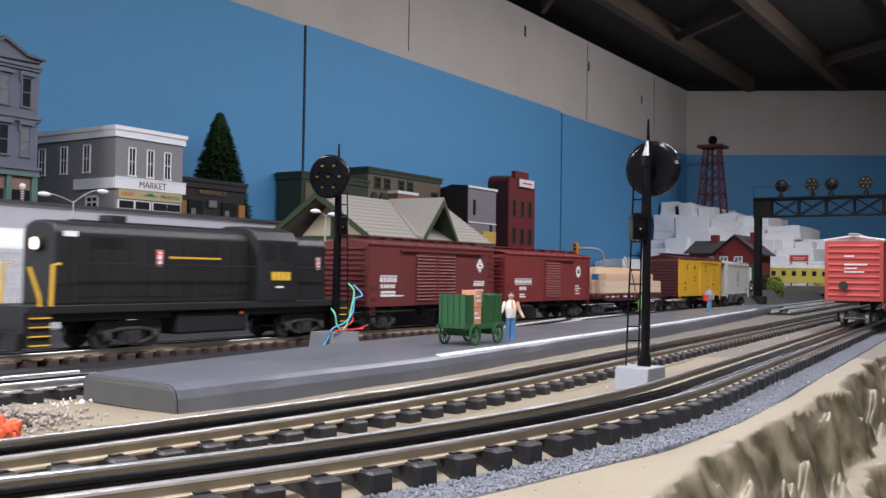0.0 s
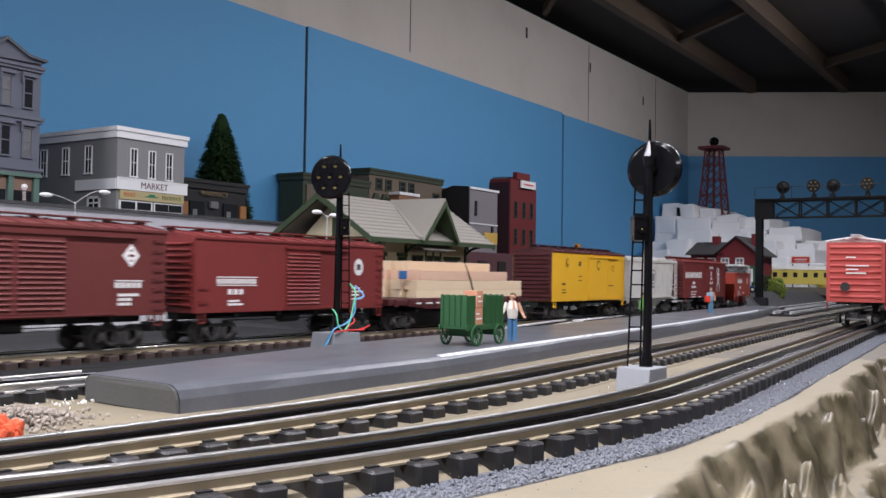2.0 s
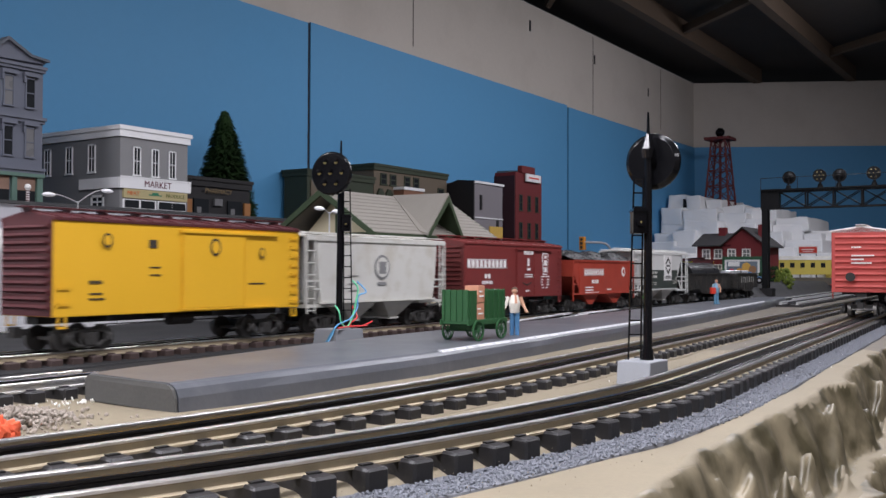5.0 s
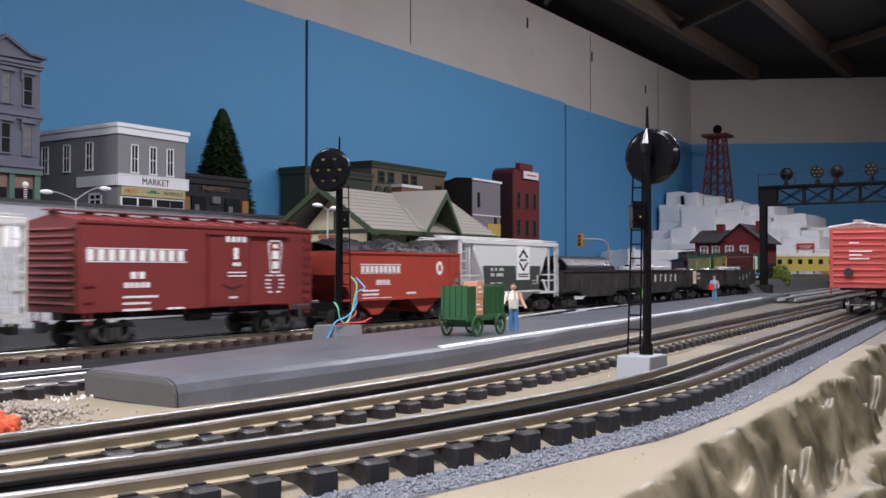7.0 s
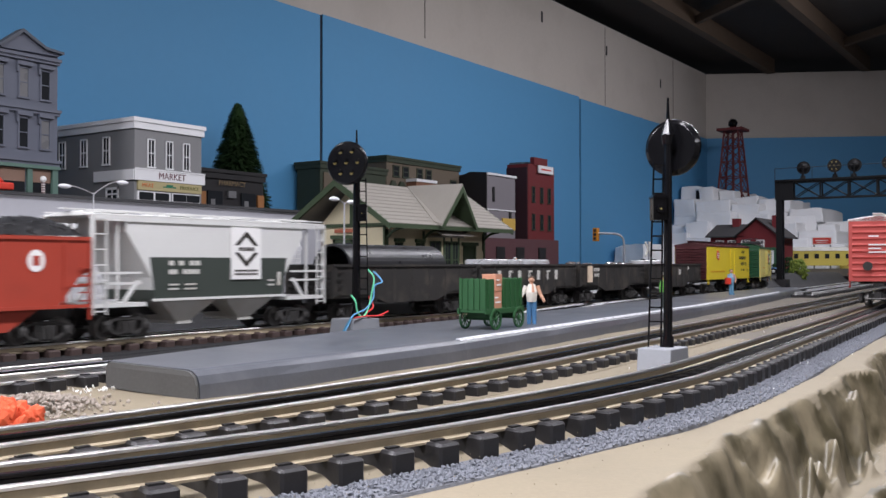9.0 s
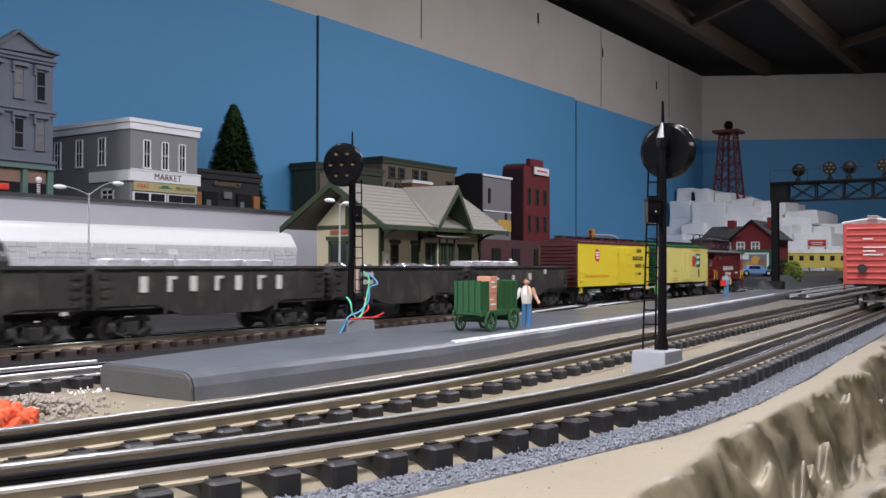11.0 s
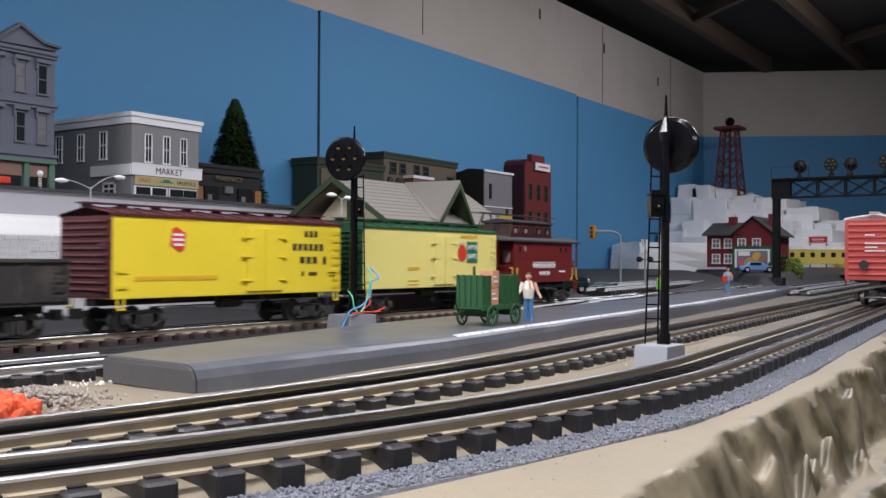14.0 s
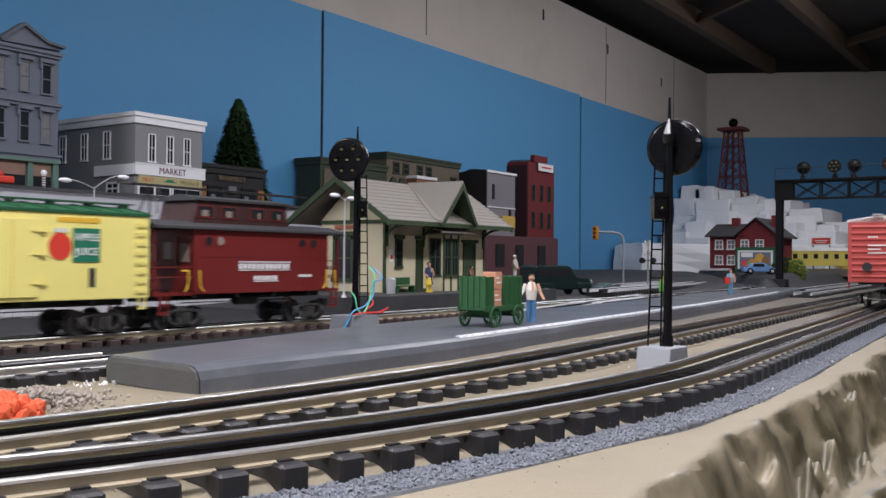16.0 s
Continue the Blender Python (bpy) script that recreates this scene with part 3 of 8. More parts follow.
def grab_ladder(car, x, y, z0, z1, n, width, material, out=0.0015):
    s = -1 if y < 0 else 1
    for i in range(n):
        z = z0 + (z1 - z0) * i / (n - 1)
        bm = bmesh.new()
        box(bm, x - width / 2, x + width / 2, y + s * out, y + s * (out + 0.0006), z - 0.0005, z + 0.0005)
        for dx in (-width / 2, width / 2 - 0.0007):
            box(bm, x + dx, x + dx + 0.0007, y, y + s * out, z - 0.0005, z + 0.0005)
        part("grab_iron", bm, material, car)


def bars(car, x, z, rows, material, y=-0.0322, name="lettering"):
    """Lines of unreadable lettering: (dx, dz, width, height) from (x, z) on the near side, and the same on the far side."""
    for side in (-1, 1):
        bm = bmesh.new()
        for dx, dz, w, h in rows:
            n = max(1, int(w / (h * 1.1)))
            for k in range(n):
                a = x + dx + w * k / n
                box(bm, side * -1 * a, side * -1 * (a + w / n * (0.80 if h < 0.004 else 0.66)), side * abs(y), side * (abs(y) + 0.00025), z + dz, z + dz + h)
        part(name, bm, material, car)


def roundel(car, x, z, r, material, y=-0.0322, seg=28, name="emblem", squash=1.0, label=""):
    bm = bmesh.new()
    prism(bm, [(x + r * squash * math.cos(2 * math.pi * k / seg), z + r * math.sin(2 * math.pi * k / seg)) for k in range(seg)], "y", y - 0.0003, y)
    return part(name, bm, material, car, label)


def boxcar(name, x0, x1, zs, ze, paint, end_paint, roof_paint, label, door, moving=True, door_paint=None, rib_rows=11, grabs=None, roof_rise=0.006, w=0.032):
    c, half = car_thing(name, x0, x1, label, moving)
    door_paint = door_paint or paint
    bm = bmesh.new()
    box(bm, -half, half, -w, w, zs, ze)
    part("body", bm, paint, c, bevel=0.0006)
    for s in (-1, 1):
        bm = bmesh.new()
        prism(bm, [(-w + 0.0012, zs + 0.0006), (w - 0.0012, zs + 0.0006), (w - 0.0012, ze), (0, ze + roof_rise - 0.001), (-w + 0.0012, ze)], "x", s * half, s * (half + 0.0012))
        e = part("end_wall", bm, end_paint, c, "corrugated car end")
        step = (ze - zs - 0.008) / rib_rows
        for i in range(rib_rows):
            z = zs + 0.005 + i * step
            bm = bmesh.new()
            prism(bm, [(s * (half + 0.001), z), (s * (half + 0.0034), z + step * 0.34), (s * (half + 0.001), z + step * 0.68)], "y", -w + 0.005, w - 0.005)
            part("rib", bm, end_paint, e)
        # ladder on the end
        bm = bmesh.new()
        for i in range(7):
            z = zs + 0.006 + i * (ze - zs - 0.012) / 6
            box(bm, s * (half + 0.0036), s * (half + 0.0044), -w + 0.002, -w + 0.012, z, z + 0.0009)
            box(bm, s * (half), s * (half + 0.0044), -w + 0.002, -w + 0.0028, z, z + 0.0009)
        part("end_ladder", bm, end_paint, c)
    bm = bmesh.new()
    prism(bm, [(-w - 0.0010, ze - 0.0022), (-w - 0.0010, ze + 0.0004), (0, ze + roof_rise), (w + 0.0010, ze + 0.0004), (w + 0.0010, ze - 0.0022), (w - 0.001, ze - 0.0022), (-w + 0.001, ze - 0.0022)], "x", -half - 0.0012, half + 0.0012)
    r = part("roof", bm, roof_paint, c, bevel=0.0004)
    for i in range(13):
        x = -half + 0.004 + (2 * half - 0.008) * i / 12
        bm = bmesh.new()
        for s in (-1, 1):
            prism(bm, [(s * (w + 0.001), ze + 0.0003), (s * (w + 0.001), ze + 0.0013), (0, ze + roof_rise + 0.0009), (0, ze + roof_rise - 0.0002)], "x", x - 0.0008, x + 0.0008)
        part("roof_rib", bm, roof_paint, r)
    bm = bmesh.new()
    for k in (-1, 0, 1):
        box(bm, -half - 0.006, half + 0.006, k * 0.0042 - 0.0018, k * 0.0042 + 0.0018, ze + roof_rise + 0.0020, ze + roof_rise + 0.0030)
    for i in range(9):
        x = -half + 2 * half * i / 8
        box(bm, x - 0.0008, x + 0.0008, -0.006, 0.006, ze + roof_rise - 0.0005, ze + roof_rise + 0.0022)
    part("running_board", bm, roof_paint, c)
    # side doors
    d0, d1, kind = door
    for s in (-1, 1):
        a, b = (d0, d1)
        y0, y1 = s * w, s * (w + 0.0013)
        bm = bmesh.new()
        box(bm, a, b, y0, y1, zs + 0.003, ze - 0.007)
        dr = part("door", bm, door_paint, c, bevel=0.0003)
        if kind in ("ribbed", "double"):
            halves = [(a, b)] if kind == "ribbed" else [(a, (a + b) / 2 - 0.0015), ((a + b) / 2 + 0.0015, b)]
            for p, q in halves:
                for i in range(14):
                    z = zs + 0.005 + i * (ze - zs - 0.015) / 14
                    bm = bmesh.new()
                    prism(bm, [(s * (w + 0.0012), z), (s * (w + 0.0024), z + 0.0013), (s * (w + 0.0012), z + 0.0027)], "x", p + 0.001, q - 0.001)
                    part("rib", bm, door_paint, dr)
        elif kind == "plain":
            bm = bmesh.new()
            for x in (a + 0.001, b - 0.002):
                box(bm, x, x + 0.001, y1, s * (w + 0.0019), zs + 0.003, ze - 0.007)
            part("door_post", bm, door_paint, dr)
        elif kind == "hinged":
            m_ = (a + b) / 2
            bm = bmesh.new()
            box(bm, m_ - 0.0004, m_ + 0.0004, y1, s * (w + 0.0022), zs + 0.004, ze - 0.008)
            for z in (zs + 0.012, (zs + ze) / 2, ze - 0.016):
                for p, q in ((a - 0.006, a + 0.006), (b - 0.006, b + 0.006)):
                    box(bm, p, q, y1 - s * 0.0006, s * (w + 0.0022), z, z + 0.0011)
            part("hinge", bm, door_paint, dr)
        if kind != "hinged":
            bm = bmesh.new()
            far = b + (b - a) * 1.0
            box(bm, max(-half, a - 0.03 if kind == "double" else a - 0.002), min(half - 0.03, far), y0, s * (w + 0.0026), ze - 0.0072, ze - 0.0052)
            part("door_track", bm, paint, c)
            bm = bmesh.new()
            box(bm, a - 0.002, min(half - 0.03, b + 0.045), y0, s * (w + 0.0018), zs + 0.0012, zs + 0.0028)
            part("door_sill", bm, paint, c)
    grabs = grabs or paint
    for s in (-1, 1):
        grab_ladder(c, half - 0.008, s * w, zs + 0.006, ze - 0.008, 8, 0.009, grabs)
        grab_ladder(c, -half + 0.008, s * w, zs + 0.010, zs + 0.022, 2, 0.009, grabs)
        for x in (-half + 0.004, half - 0.010):
            bm = bmesh.new()
            box(bm, x, x + 0.0011, s * w - s * 0.001, s * w, zs - 0.008, zs + 0.001)
            box(bm, x + 0.006, x + 0.0071, s * w - s * 0.001, s * w, zs - 0.008, zs + 0.001)
            box(bm, x, x + 0.0071, s * w - s * 0.001, s * w + s * 0.0005, zs - 0.0085, zs - 0.0072)
            part("step", bm, grabs, c)
    underframe(c, half, zs)
    return c, half


def underframe(c, half, zs, w=0.030):
    bm = bmesh.new()
    box(bm, -half + 0.004, half - 0.004, -0.007, 0.007, zs - 0.006, zs + 0.001)
    for x in (-half * 0.62, -half * 0.2, half * 0.2, half * 0.62):
        box(bm, x - 0.002, x + 0.002, -w, w, zs - 0.0035, zs + 0.001)
    rod(bm, (-0.01, -0.014, zs - 0.006), (0.014, -0.014, zs - 0.006), 0.0052, seg=12)
    rod(bm, (-half * 0.6, -0.010, zs - 0.008), (half * 0.6, -0.010, zs - 0.008), 0.0005, seg=5)
    part("underframe", bm, DARKMETAL, c)
    for x in (-half + 0.036, half - 0.036):
        truck(c, x)


def paint(name, rgb, rough=0.5, var=0.10, dirt=None, amount=0.25):
    return mat(name, rgb, rough, var=var, scale=22, fine=500, bump=0.05, dirt=dirt, dirt_amount=amount)


OXIDE = paint("freight_brown_red_paint", (0.13, 0.030, 0.028), dirt=(0.11, 0.035, 0.033))
TUSCAN = paint("bright_oxide_red_paint", (0.18, 0.029, 0.027), dirt=(0.12, 0.03, 0.028))
MAROON = paint("dark_maroon_paint", (0.075, 0.019, 0.021), 0.45)
ORANGE_Y = paint("golden_yellow_paint", (0.72, 0.40, 0.025), 0.45)
LEMON = paint("lemon_yellow_paint", (0.80, 0.62, 0.04), 0.4)
CREAM_Y = paint("pale_yellow_paint", (0.80, 0.70, 0.22), 0.4)
GREENCAR = paint("dark_green_car_paint", (0.018, 0.085, 0.035), 0.4)
CARGREY = paint("light_grey_weathered_paint", (0.58, 0.57, 0.53), 0.6, dirt=(0.42, 0.38, 0.30), amount=0.5)
CARWHITE = paint("white_grey_car_paint", (0.62, 0.62, 0.60), 0.5)
SLATE = paint("dark_slate_green_paint", (0.045, 0.055, 0.047), 0.5)
LOCOBLACK = paint("satin_black_green_paint", (0.019, 0.019, 0.019), 0.42, var=0.2)
GONBLACK = paint("weathered_black_paint", (0.028, 0.026, 0.024), 0.65, var=0.35, dirt=(0.09, 0.075, 0.06), amount=0.6)
YELLOWPAINT = paint("yellow_trim_paint", (0.75, 0.45, 0.05), 0.45)
REDEMB = paint("red_emblem_paint", (0.62, 0.05, 0.03), 0.45)
COAL = mat("broken_coal", (0.018, 0.018, 0.019), 0.42, var=0.5, scale=200, fine=900, bump=0.8)
LUMBER = [mat("bare_pine_lumber", c_, 0.7, var=0.10, scale=30, fine=300) for c_ in ((0.70, 0.56, 0.38), (0.68, 0.53, 0.36), (0.64, 0.42, 0.30), (0.60, 0.46, 0.31))]

# two brown box cars
c, h = boxcar("boxcar", -1.3243, -1.0648, 0.0258, 0.0930, OXIDE, OXIDE, OXIDE, "brown-red box car with ribbed double doors and white lettering", (-0.044, 0.037, "double"))
bars(c, -h + 0.020, 0.034, [(0, 0.018, 0.031, 0.0050), (0, 0.0240, 0.031, 0.0012), (0.001, 0.0115, 0.027, 0.0042), (0.001, 0.006, 0.027, 0.0026), (0.001, 0.0025, 0.027, 0.0026), (0.028, 0.0025, 0.015, 0.0014)], WHITEPAINT)
bars(c, 0.081, 0.034, [(0, 0.0135, 0.026, 0.0042), (0, 0.0185, 0.026, 0.001), (0.003, 0.007, 0.02, 0.0022), (0.003, 0.0035, 0.013, 0.0022), (0.003, 0, 0.013, 0.0022)], WHITEPAINT)
bm = bmesh.new()
prism(bm, [(0.0955, 0.0635), (0.1035, 0.0725), (0.0955, 0.0815), (0.0875, 0.0725)], "y", -0.0325, -0.0320)
e = part("emblem", bm, WHITEPAINT, c, "white diamond emblem")
boxes("emblem_mark", OXIDE, e, [(0.0925, 0.0985, -0.0327, -0.0325, 0.0715, 0.0735), (0.0945, 0.0965, -0.0327, -0.0325, 0.0755, 0.0775), (0.0945, 0.0965, -0.0327, -0.0325, 0.0675, 0.0695)])
c, h = boxcar("boxcar", -1.0326, -0.7717, 0.0258, 0.0905, TUSCAN, TUSCAN, TUSCAN, "oxide-red box car with a ribbed single door", (-0.020, 0.026, "ribbed"))
bars(c, -h + 0.024, 0.050, [(0, 0.001, 0.048, 0.0042), (0, 0.0062, 0.048, 0.0009), (0, -0.0008, 0.048, 0.0008), (0.013, -0.0085, 0.02, 0.0046), (0.013, -0.015, 0.014, 0.0018), (0.013, -0.018, 0.018, 0.0018)], WHITEPAINT)
e = roundel(c, 0.088, 0.068, 0.0085, WHITEPAINT, squash=0.85, label="white round emblem")
boxes("emblem_mark", LETTERBLACK, e, [(0.085, 0.091, -0.0328, -0.0325, 0.065, 0.071)])
bars(c, 0.078, 0.036, [(0, 0.010, 0.012, 0.0016), (0, 0.0065, 0.018, 0.0016), (0, 0.003, 0.011, 0.0016), (0, -0.001, 0.016, 0.0016)], WHITEPAINT)

# flat car with lumber
c, h = car_thing("flatcar", -0.7596, -0.4625, "dark red flat car carrying a strapped stack of lumber")
bm = bmesh.new()
box(bm, -h, h, -0.031, 0.031, 0.0275, 0.0345)
prism(bm, [(-h, 0.0275), (-h + 0.03, 0.0275), (-h + 0.075, 0.0225), (h - 0.075, 0.0225), (h - 0.03, 0.0275), (h, 0.0275), (h, 0.0325), (-h, 0.0325)], "y", -0.032, 0.032)
part("deck", bm, MAROON, c, "dark red deck", bevel=0.0005)
for i in range(12):
    x = -h + 0.012 + i * (2 * h - 0.024) / 11
    for y in (-0.0340, 0.0320):
        boxes("stake_pocket", MAROON, c, [(x - 0.002, x + 0.002, y, y + 0.002, 0.0262, 0.0338)])
bars(c, -h + 0.05, 0.0285, [(0.0, 0, 0.010, 0.0018), (0.02, 0, 0.013, 0.0018), (0.04, 0, 0.008, 0.0018), (0.07, 0, 0.018, 0.0022), (0.10, 0, 0.018, 0.002)], WHITEPAINT, y=-0.0326)
underframe(c, h, 0.0235)
load = thing("lumber_stack", pose(0, 0, 0), "stack of pale pine boards strapped on a flat car", "lumber")
LOAD = load
random.seed(5)
for layer, (z0, z1) in enumerate(((0.0350, 0.0440), (0.0442, 0.0550), (0.0552, 0.0665), (0.0667, 0.0770))):
    for k in range(5 if layer < 3 else 3):
        y = -0.028 + 0.0112 * (k if layer < 3 else k + 2)
        inset = (0.0, 0.0, 0.004, 0.012)[layer] + random.uniform(0, 0.004)
        ob = boxes("board", LUMBER[layer], load, [(-0.112 + inset + (0.014 if k % 2 else 0.006), 0.111 + 0.035 * (layer < 2) - inset, y + 0.0002, y + 0.011, z0, z1)], bevel=0.0004)
boxes("board_end", paint("blue_painted_board_end", (0.04, 0.14, 0.33)), load, [(-0.1085, -0.1065, -0.0168, -0.0062, 0.0562, 0.0655)], "blue painted board end")
bm = bmesh.new()
sweep(bm, [(0.02, -0.0285, 0.0365), (0.012, -0.0288, 0.055), (-0.004, -0.0288, 0.0775), (-0.006, 0.0, 0.0782), (-0.002, 0.029, 0.0775), (0.005, 0.0295, 0.036)], [(-0.0006, -0.0006), (0.0006, -0.0006), (0.0006, 0.0006), (-0.0006, 0.0006)])
part("strap", bm, DARKMETAL, load, "thin dark tie-down cord")
TRAIN.append((load, (-0.7596 - 0.4625) / 2 + 0.012))

# golden yellow box car with maroon ends
c, h = boxcar("boxcar", -0.3719, -0.1121, 0.0262, 0.0985, ORANGE_Y, MAROON, MAROON, "golden yellow box car with maroon roof and ends", (-0.012, 0.060, "plain"), grabs=ORANGE_Y)
bars(c, -0.1, 0.040, [(0.055, 0.038, 0.012, 0.0065), (0.056, 0.022, 0.011, 0.0012), (0.056, 0.016, 0.011, 0.0012), (0.0, 0.010, 0.012, 0.0026), (0.0, 0.002, 0.012, 0.0014), (0.0, -0.002, 0.014, 0.0014), (0.165, 0.008, 0.02, 0.0014)], LETTERBLACK)
for x, z, r in ((-0.085, 0.083, 0.0055), (0.024, 0.080, 0.0075), (0.080, 0.076, 0.0045)):
    roundel(c, x, z, r, LETTERBLACK, y=-0.0334, squash=0.8)
    roundel(c, x, z, r * 0.72, ORANGE_Y, y=-0.0337, squash=0.8)


def covered_hopper(name, x0, x1, upper, lower, label, split):
    """Sloped end sheets with open end frames, hopper bays and a roof walk."""
    c, h = car_thing(name, x0, x1, label)
    zs, ze, w = 0.0285, 0.0935, 0.031
    bm = bmesh.new()
    cut, low = (h - 0.030, h - 0.058) if split else (h - 0.016, h - 0.024)
    prism(bm, [(-low, zs), (low, zs), (low + 0.004, zs + 0.018), (cut, ze - 0.012), (cut, ze), (-cut, ze), (-cut, ze - 0.012), (-low - 0.004, zs + 0.018)], "y", -w, w)
    part("body", bm, upper, c, bevel=0.0006)
    if split:
        bm = bmesh.new()
        prism(bm, [(-low - 0.0005, zs), (low + 0.0005, zs), (low + 0.006, zs + 0.034), (-low - 0.006, zs + 0.034)], "y", -w - 0.0004, w + 0.0004)
        part("lower_side", bm, lower, c, "dark lower side panel")
    for y in (-w - 0.0012, w):
        bm = bmesh.new()
        box(bm, -h, h, y, y + 0.0012, ze - 0.004, ze)
        box(bm, -low - 0.004, low + 0.004, y, y + 0.0012, zs - 0.0005, zs + 0.0015)
        part("side_rail", bm, upper, c)
    bm = bmesh.new()
    prism(bm, [(-w - 0.001, ze), (w + 0.001, ze), (w + 0.001, ze + 0.0012), (0, ze + 0.0035), (-w - 0.001, ze + 0.0012)], "x", -h, h)
    r = part("roof", bm, upper, c, bevel=0.0003)
    for s in (-1, 1):
        for k in range(4):
            x = -h + 0.03 + k * (2 * h - 0.06) / 3
            bm = bmesh.new()
            box(bm, x - 0.013, x + 0.013, s * 0.011 - 0.006, s * 0.011 + 0.006, ze + 0.0028, ze + 0.0052)
            part("hatch", bm, upper, r, bevel=0.0004)
    bm = bmesh.new()
    box(bm, -h - 0.005, h + 0.005, -0.0035, 0.0035, ze + 0.0052, ze + 0.0060)
    for s in (-1, 1):
        for y in (-0.027, 0.027):
            box(bm, -h, h, y + s * 0.002 - 0.0006, y + s * 0.002 + 0.0006, ze + 0.0030, ze + 0.0038)
    part("running_board", bm, upper, c)
    # end frames
    for s in (-1, 1):
        bm = bmesh.new()
        for y in (-w + 0.001, w - 0.003):
            box(bm, s * (h - 0.002), s * h, y, y + 0.002, zs - 0.002, ze)
            box(bm, s * (h - 0.024), s * (h - 0.0225), y, y + 0.002, zs - 0.002, ze)
            for z in (zs - 0.003, zs + 0.013, zs + 0.021):
                box(bm, s * (h - 0.045), s * h, y, y + 0.0016, z, z + 0.0018)
            prism(bm, [(s * (h - 0.030), zs - 0.002), (s * (h - 0.026), zs - 0.002), (s * (h - 0.040), zs + 0.016), (s * (h - 0.044), zs + 0.016)], "y", y, y + 0.0014)
        box(bm, s * (h - 0.05), s * h, -w + 0.001, w - 0.001, zs - 0.004, zs - 0.001)
        part("end_frame", bm, upper, c)
        for y in (-w - 0.001, w + 0.001):
            bm = bmesh.new()
            for x in (h - 0.0005, h - 0.0115):
                box(bm, s * x - 0.0005, s * x + 0.0005, y - 0.0006, y + 0.0006, zs - 0.009, ze)
            for i in range(7):
                z = zs - 0.007 + i * (ze - zs + 0.004) / 6
                box(bm, s * (h - 0.0115), s * h, y - 0.0006, y + 0.0006, z, z + 0.0010)
            part("ladder", bm, upper, c)
    for x in (-0.034, 0.034):
        bm = bmesh.new()
        top, bot = 0.030, 0.006
        v = [bm.verts.new(p) for p in ((x - top, -w + 0.002, zs), (x + top, -w + 0.002, zs), (x + top, w - 0.002, zs), (x - top, w - 0.002, zs), (x - bot, -0.02, 0.010), (x + bot, -0.02, 0.010), (x + bot, 0.02, 0.010), (x - bot, 0.02, 0.010))]
        for q in ((0, 1, 2, 3), (4, 5, 6, 7), (0, 1, 5, 4), (1, 2, 6, 5), (2, 3, 7, 6), (3, 0, 4, 7)):
            bm.faces.new([v[i] for i in q])
        box(bm, x - 0.008, x + 0.008, -0.022, 0.022, 0.0085, 0.0108)
        part("hopper_bay", bm, CARGREY if split else upper, c, "tapering hopper bay")
    bm = bmesh.new()
    box(bm, -h + 0.002, h - 0.002, -0.005, 0.005, 0.016, 0.024)
    part("centre_sill", bm, DARKMETAL, c)
    for x in (-h + 0.036, h - 0.036):
        truck(c, x)
    return c, h


c, h = covered_hopper("covered_hopper", -0.1006, 0.1383, CARGREY, CARGREY, "light grey weathered covered hopper with a faded emblem", False)
FADED = mat("faded_grey_stencil", (0.20, 0.20, 0.20), 0.7, var=0.3, bump=0)
e = roundel(c, 0.0, 0.064, 0.013, FADED, y=-0.0315, label="faded round emblem")
roundel(c, 0.0, 0.064, 0.0105, CARGREY, y=-0.0318, name="emblem_ring")
boxes("emblem_mark", FADED, c, [(-0.006, 0.006, -0.0322, -0.0318, 0.057, 0.070), (-0.008, 0.007, -0.0318, -0.0314, 0.045, 0.0485)])
boxes("panel_box", FADED, c, [(-0.056, -0.040, -0.0318, -0.0314, 0.055, 0.0557), (-0.056, -0.040, -0.0318, -0.0314, 0.047, 0.0477), (-0.056, -0.040, -0.0318, -0.0314, 0.040, 0.0407)])

# red box car with a keystone emblem
c, h = boxcar("boxcar", 0.1812, 0.4385, 0.0256, 0.0950, TUSCAN, OXIDE, TUSCAN, "bright oxide-red box car with white keystone emblem and lettering", (-0.004, 0.046, "plain"))
bars(c, -h + 0.006, 0.065, [(0, 0, 0.096, 0.0085), (0, -0.0012, 0.096, 0.0008), (0, 0.009, 0.096, 0.0008), (0.040, -0.014, 0.016, 0.0055), (0.034, -0.021, 0.026, 0.0042), (0.033, -0.029, 0.034, 0.0018), (0.033, -0.034, 0.026, 0.0018), (0.033, -0.039, 0.026, 0.0018), (0.076, -0.039, 0.018, 0.0016)], WHITEPAINT)
bars(c, 0.012, 0.079, [(0.004, 0.003, 0.026, 0.0052), (0.013, -0.012, 0.008, 0.010), (0.012, -0.018, 0.010, 0.0034), (0.006, -0.024, 0.022, 0.0012), (0.006, -0.027, 0.022, 0.0012), (0.008, -0.046, 0.010, 0.002)], WHITEPAINT, y=-0.0336)
bm = bmesh.new()
for k in (-1, 1):
    prism(bm, [(0.024, 0.0405), (0.024 + k * 0.012, 0.0445), (0.024 + k * 0.012, 0.0460), (0.024, 0.0425)], "y", -0.0338, -0.0334)
part("chevron", bm, LETTERBLACK, c)


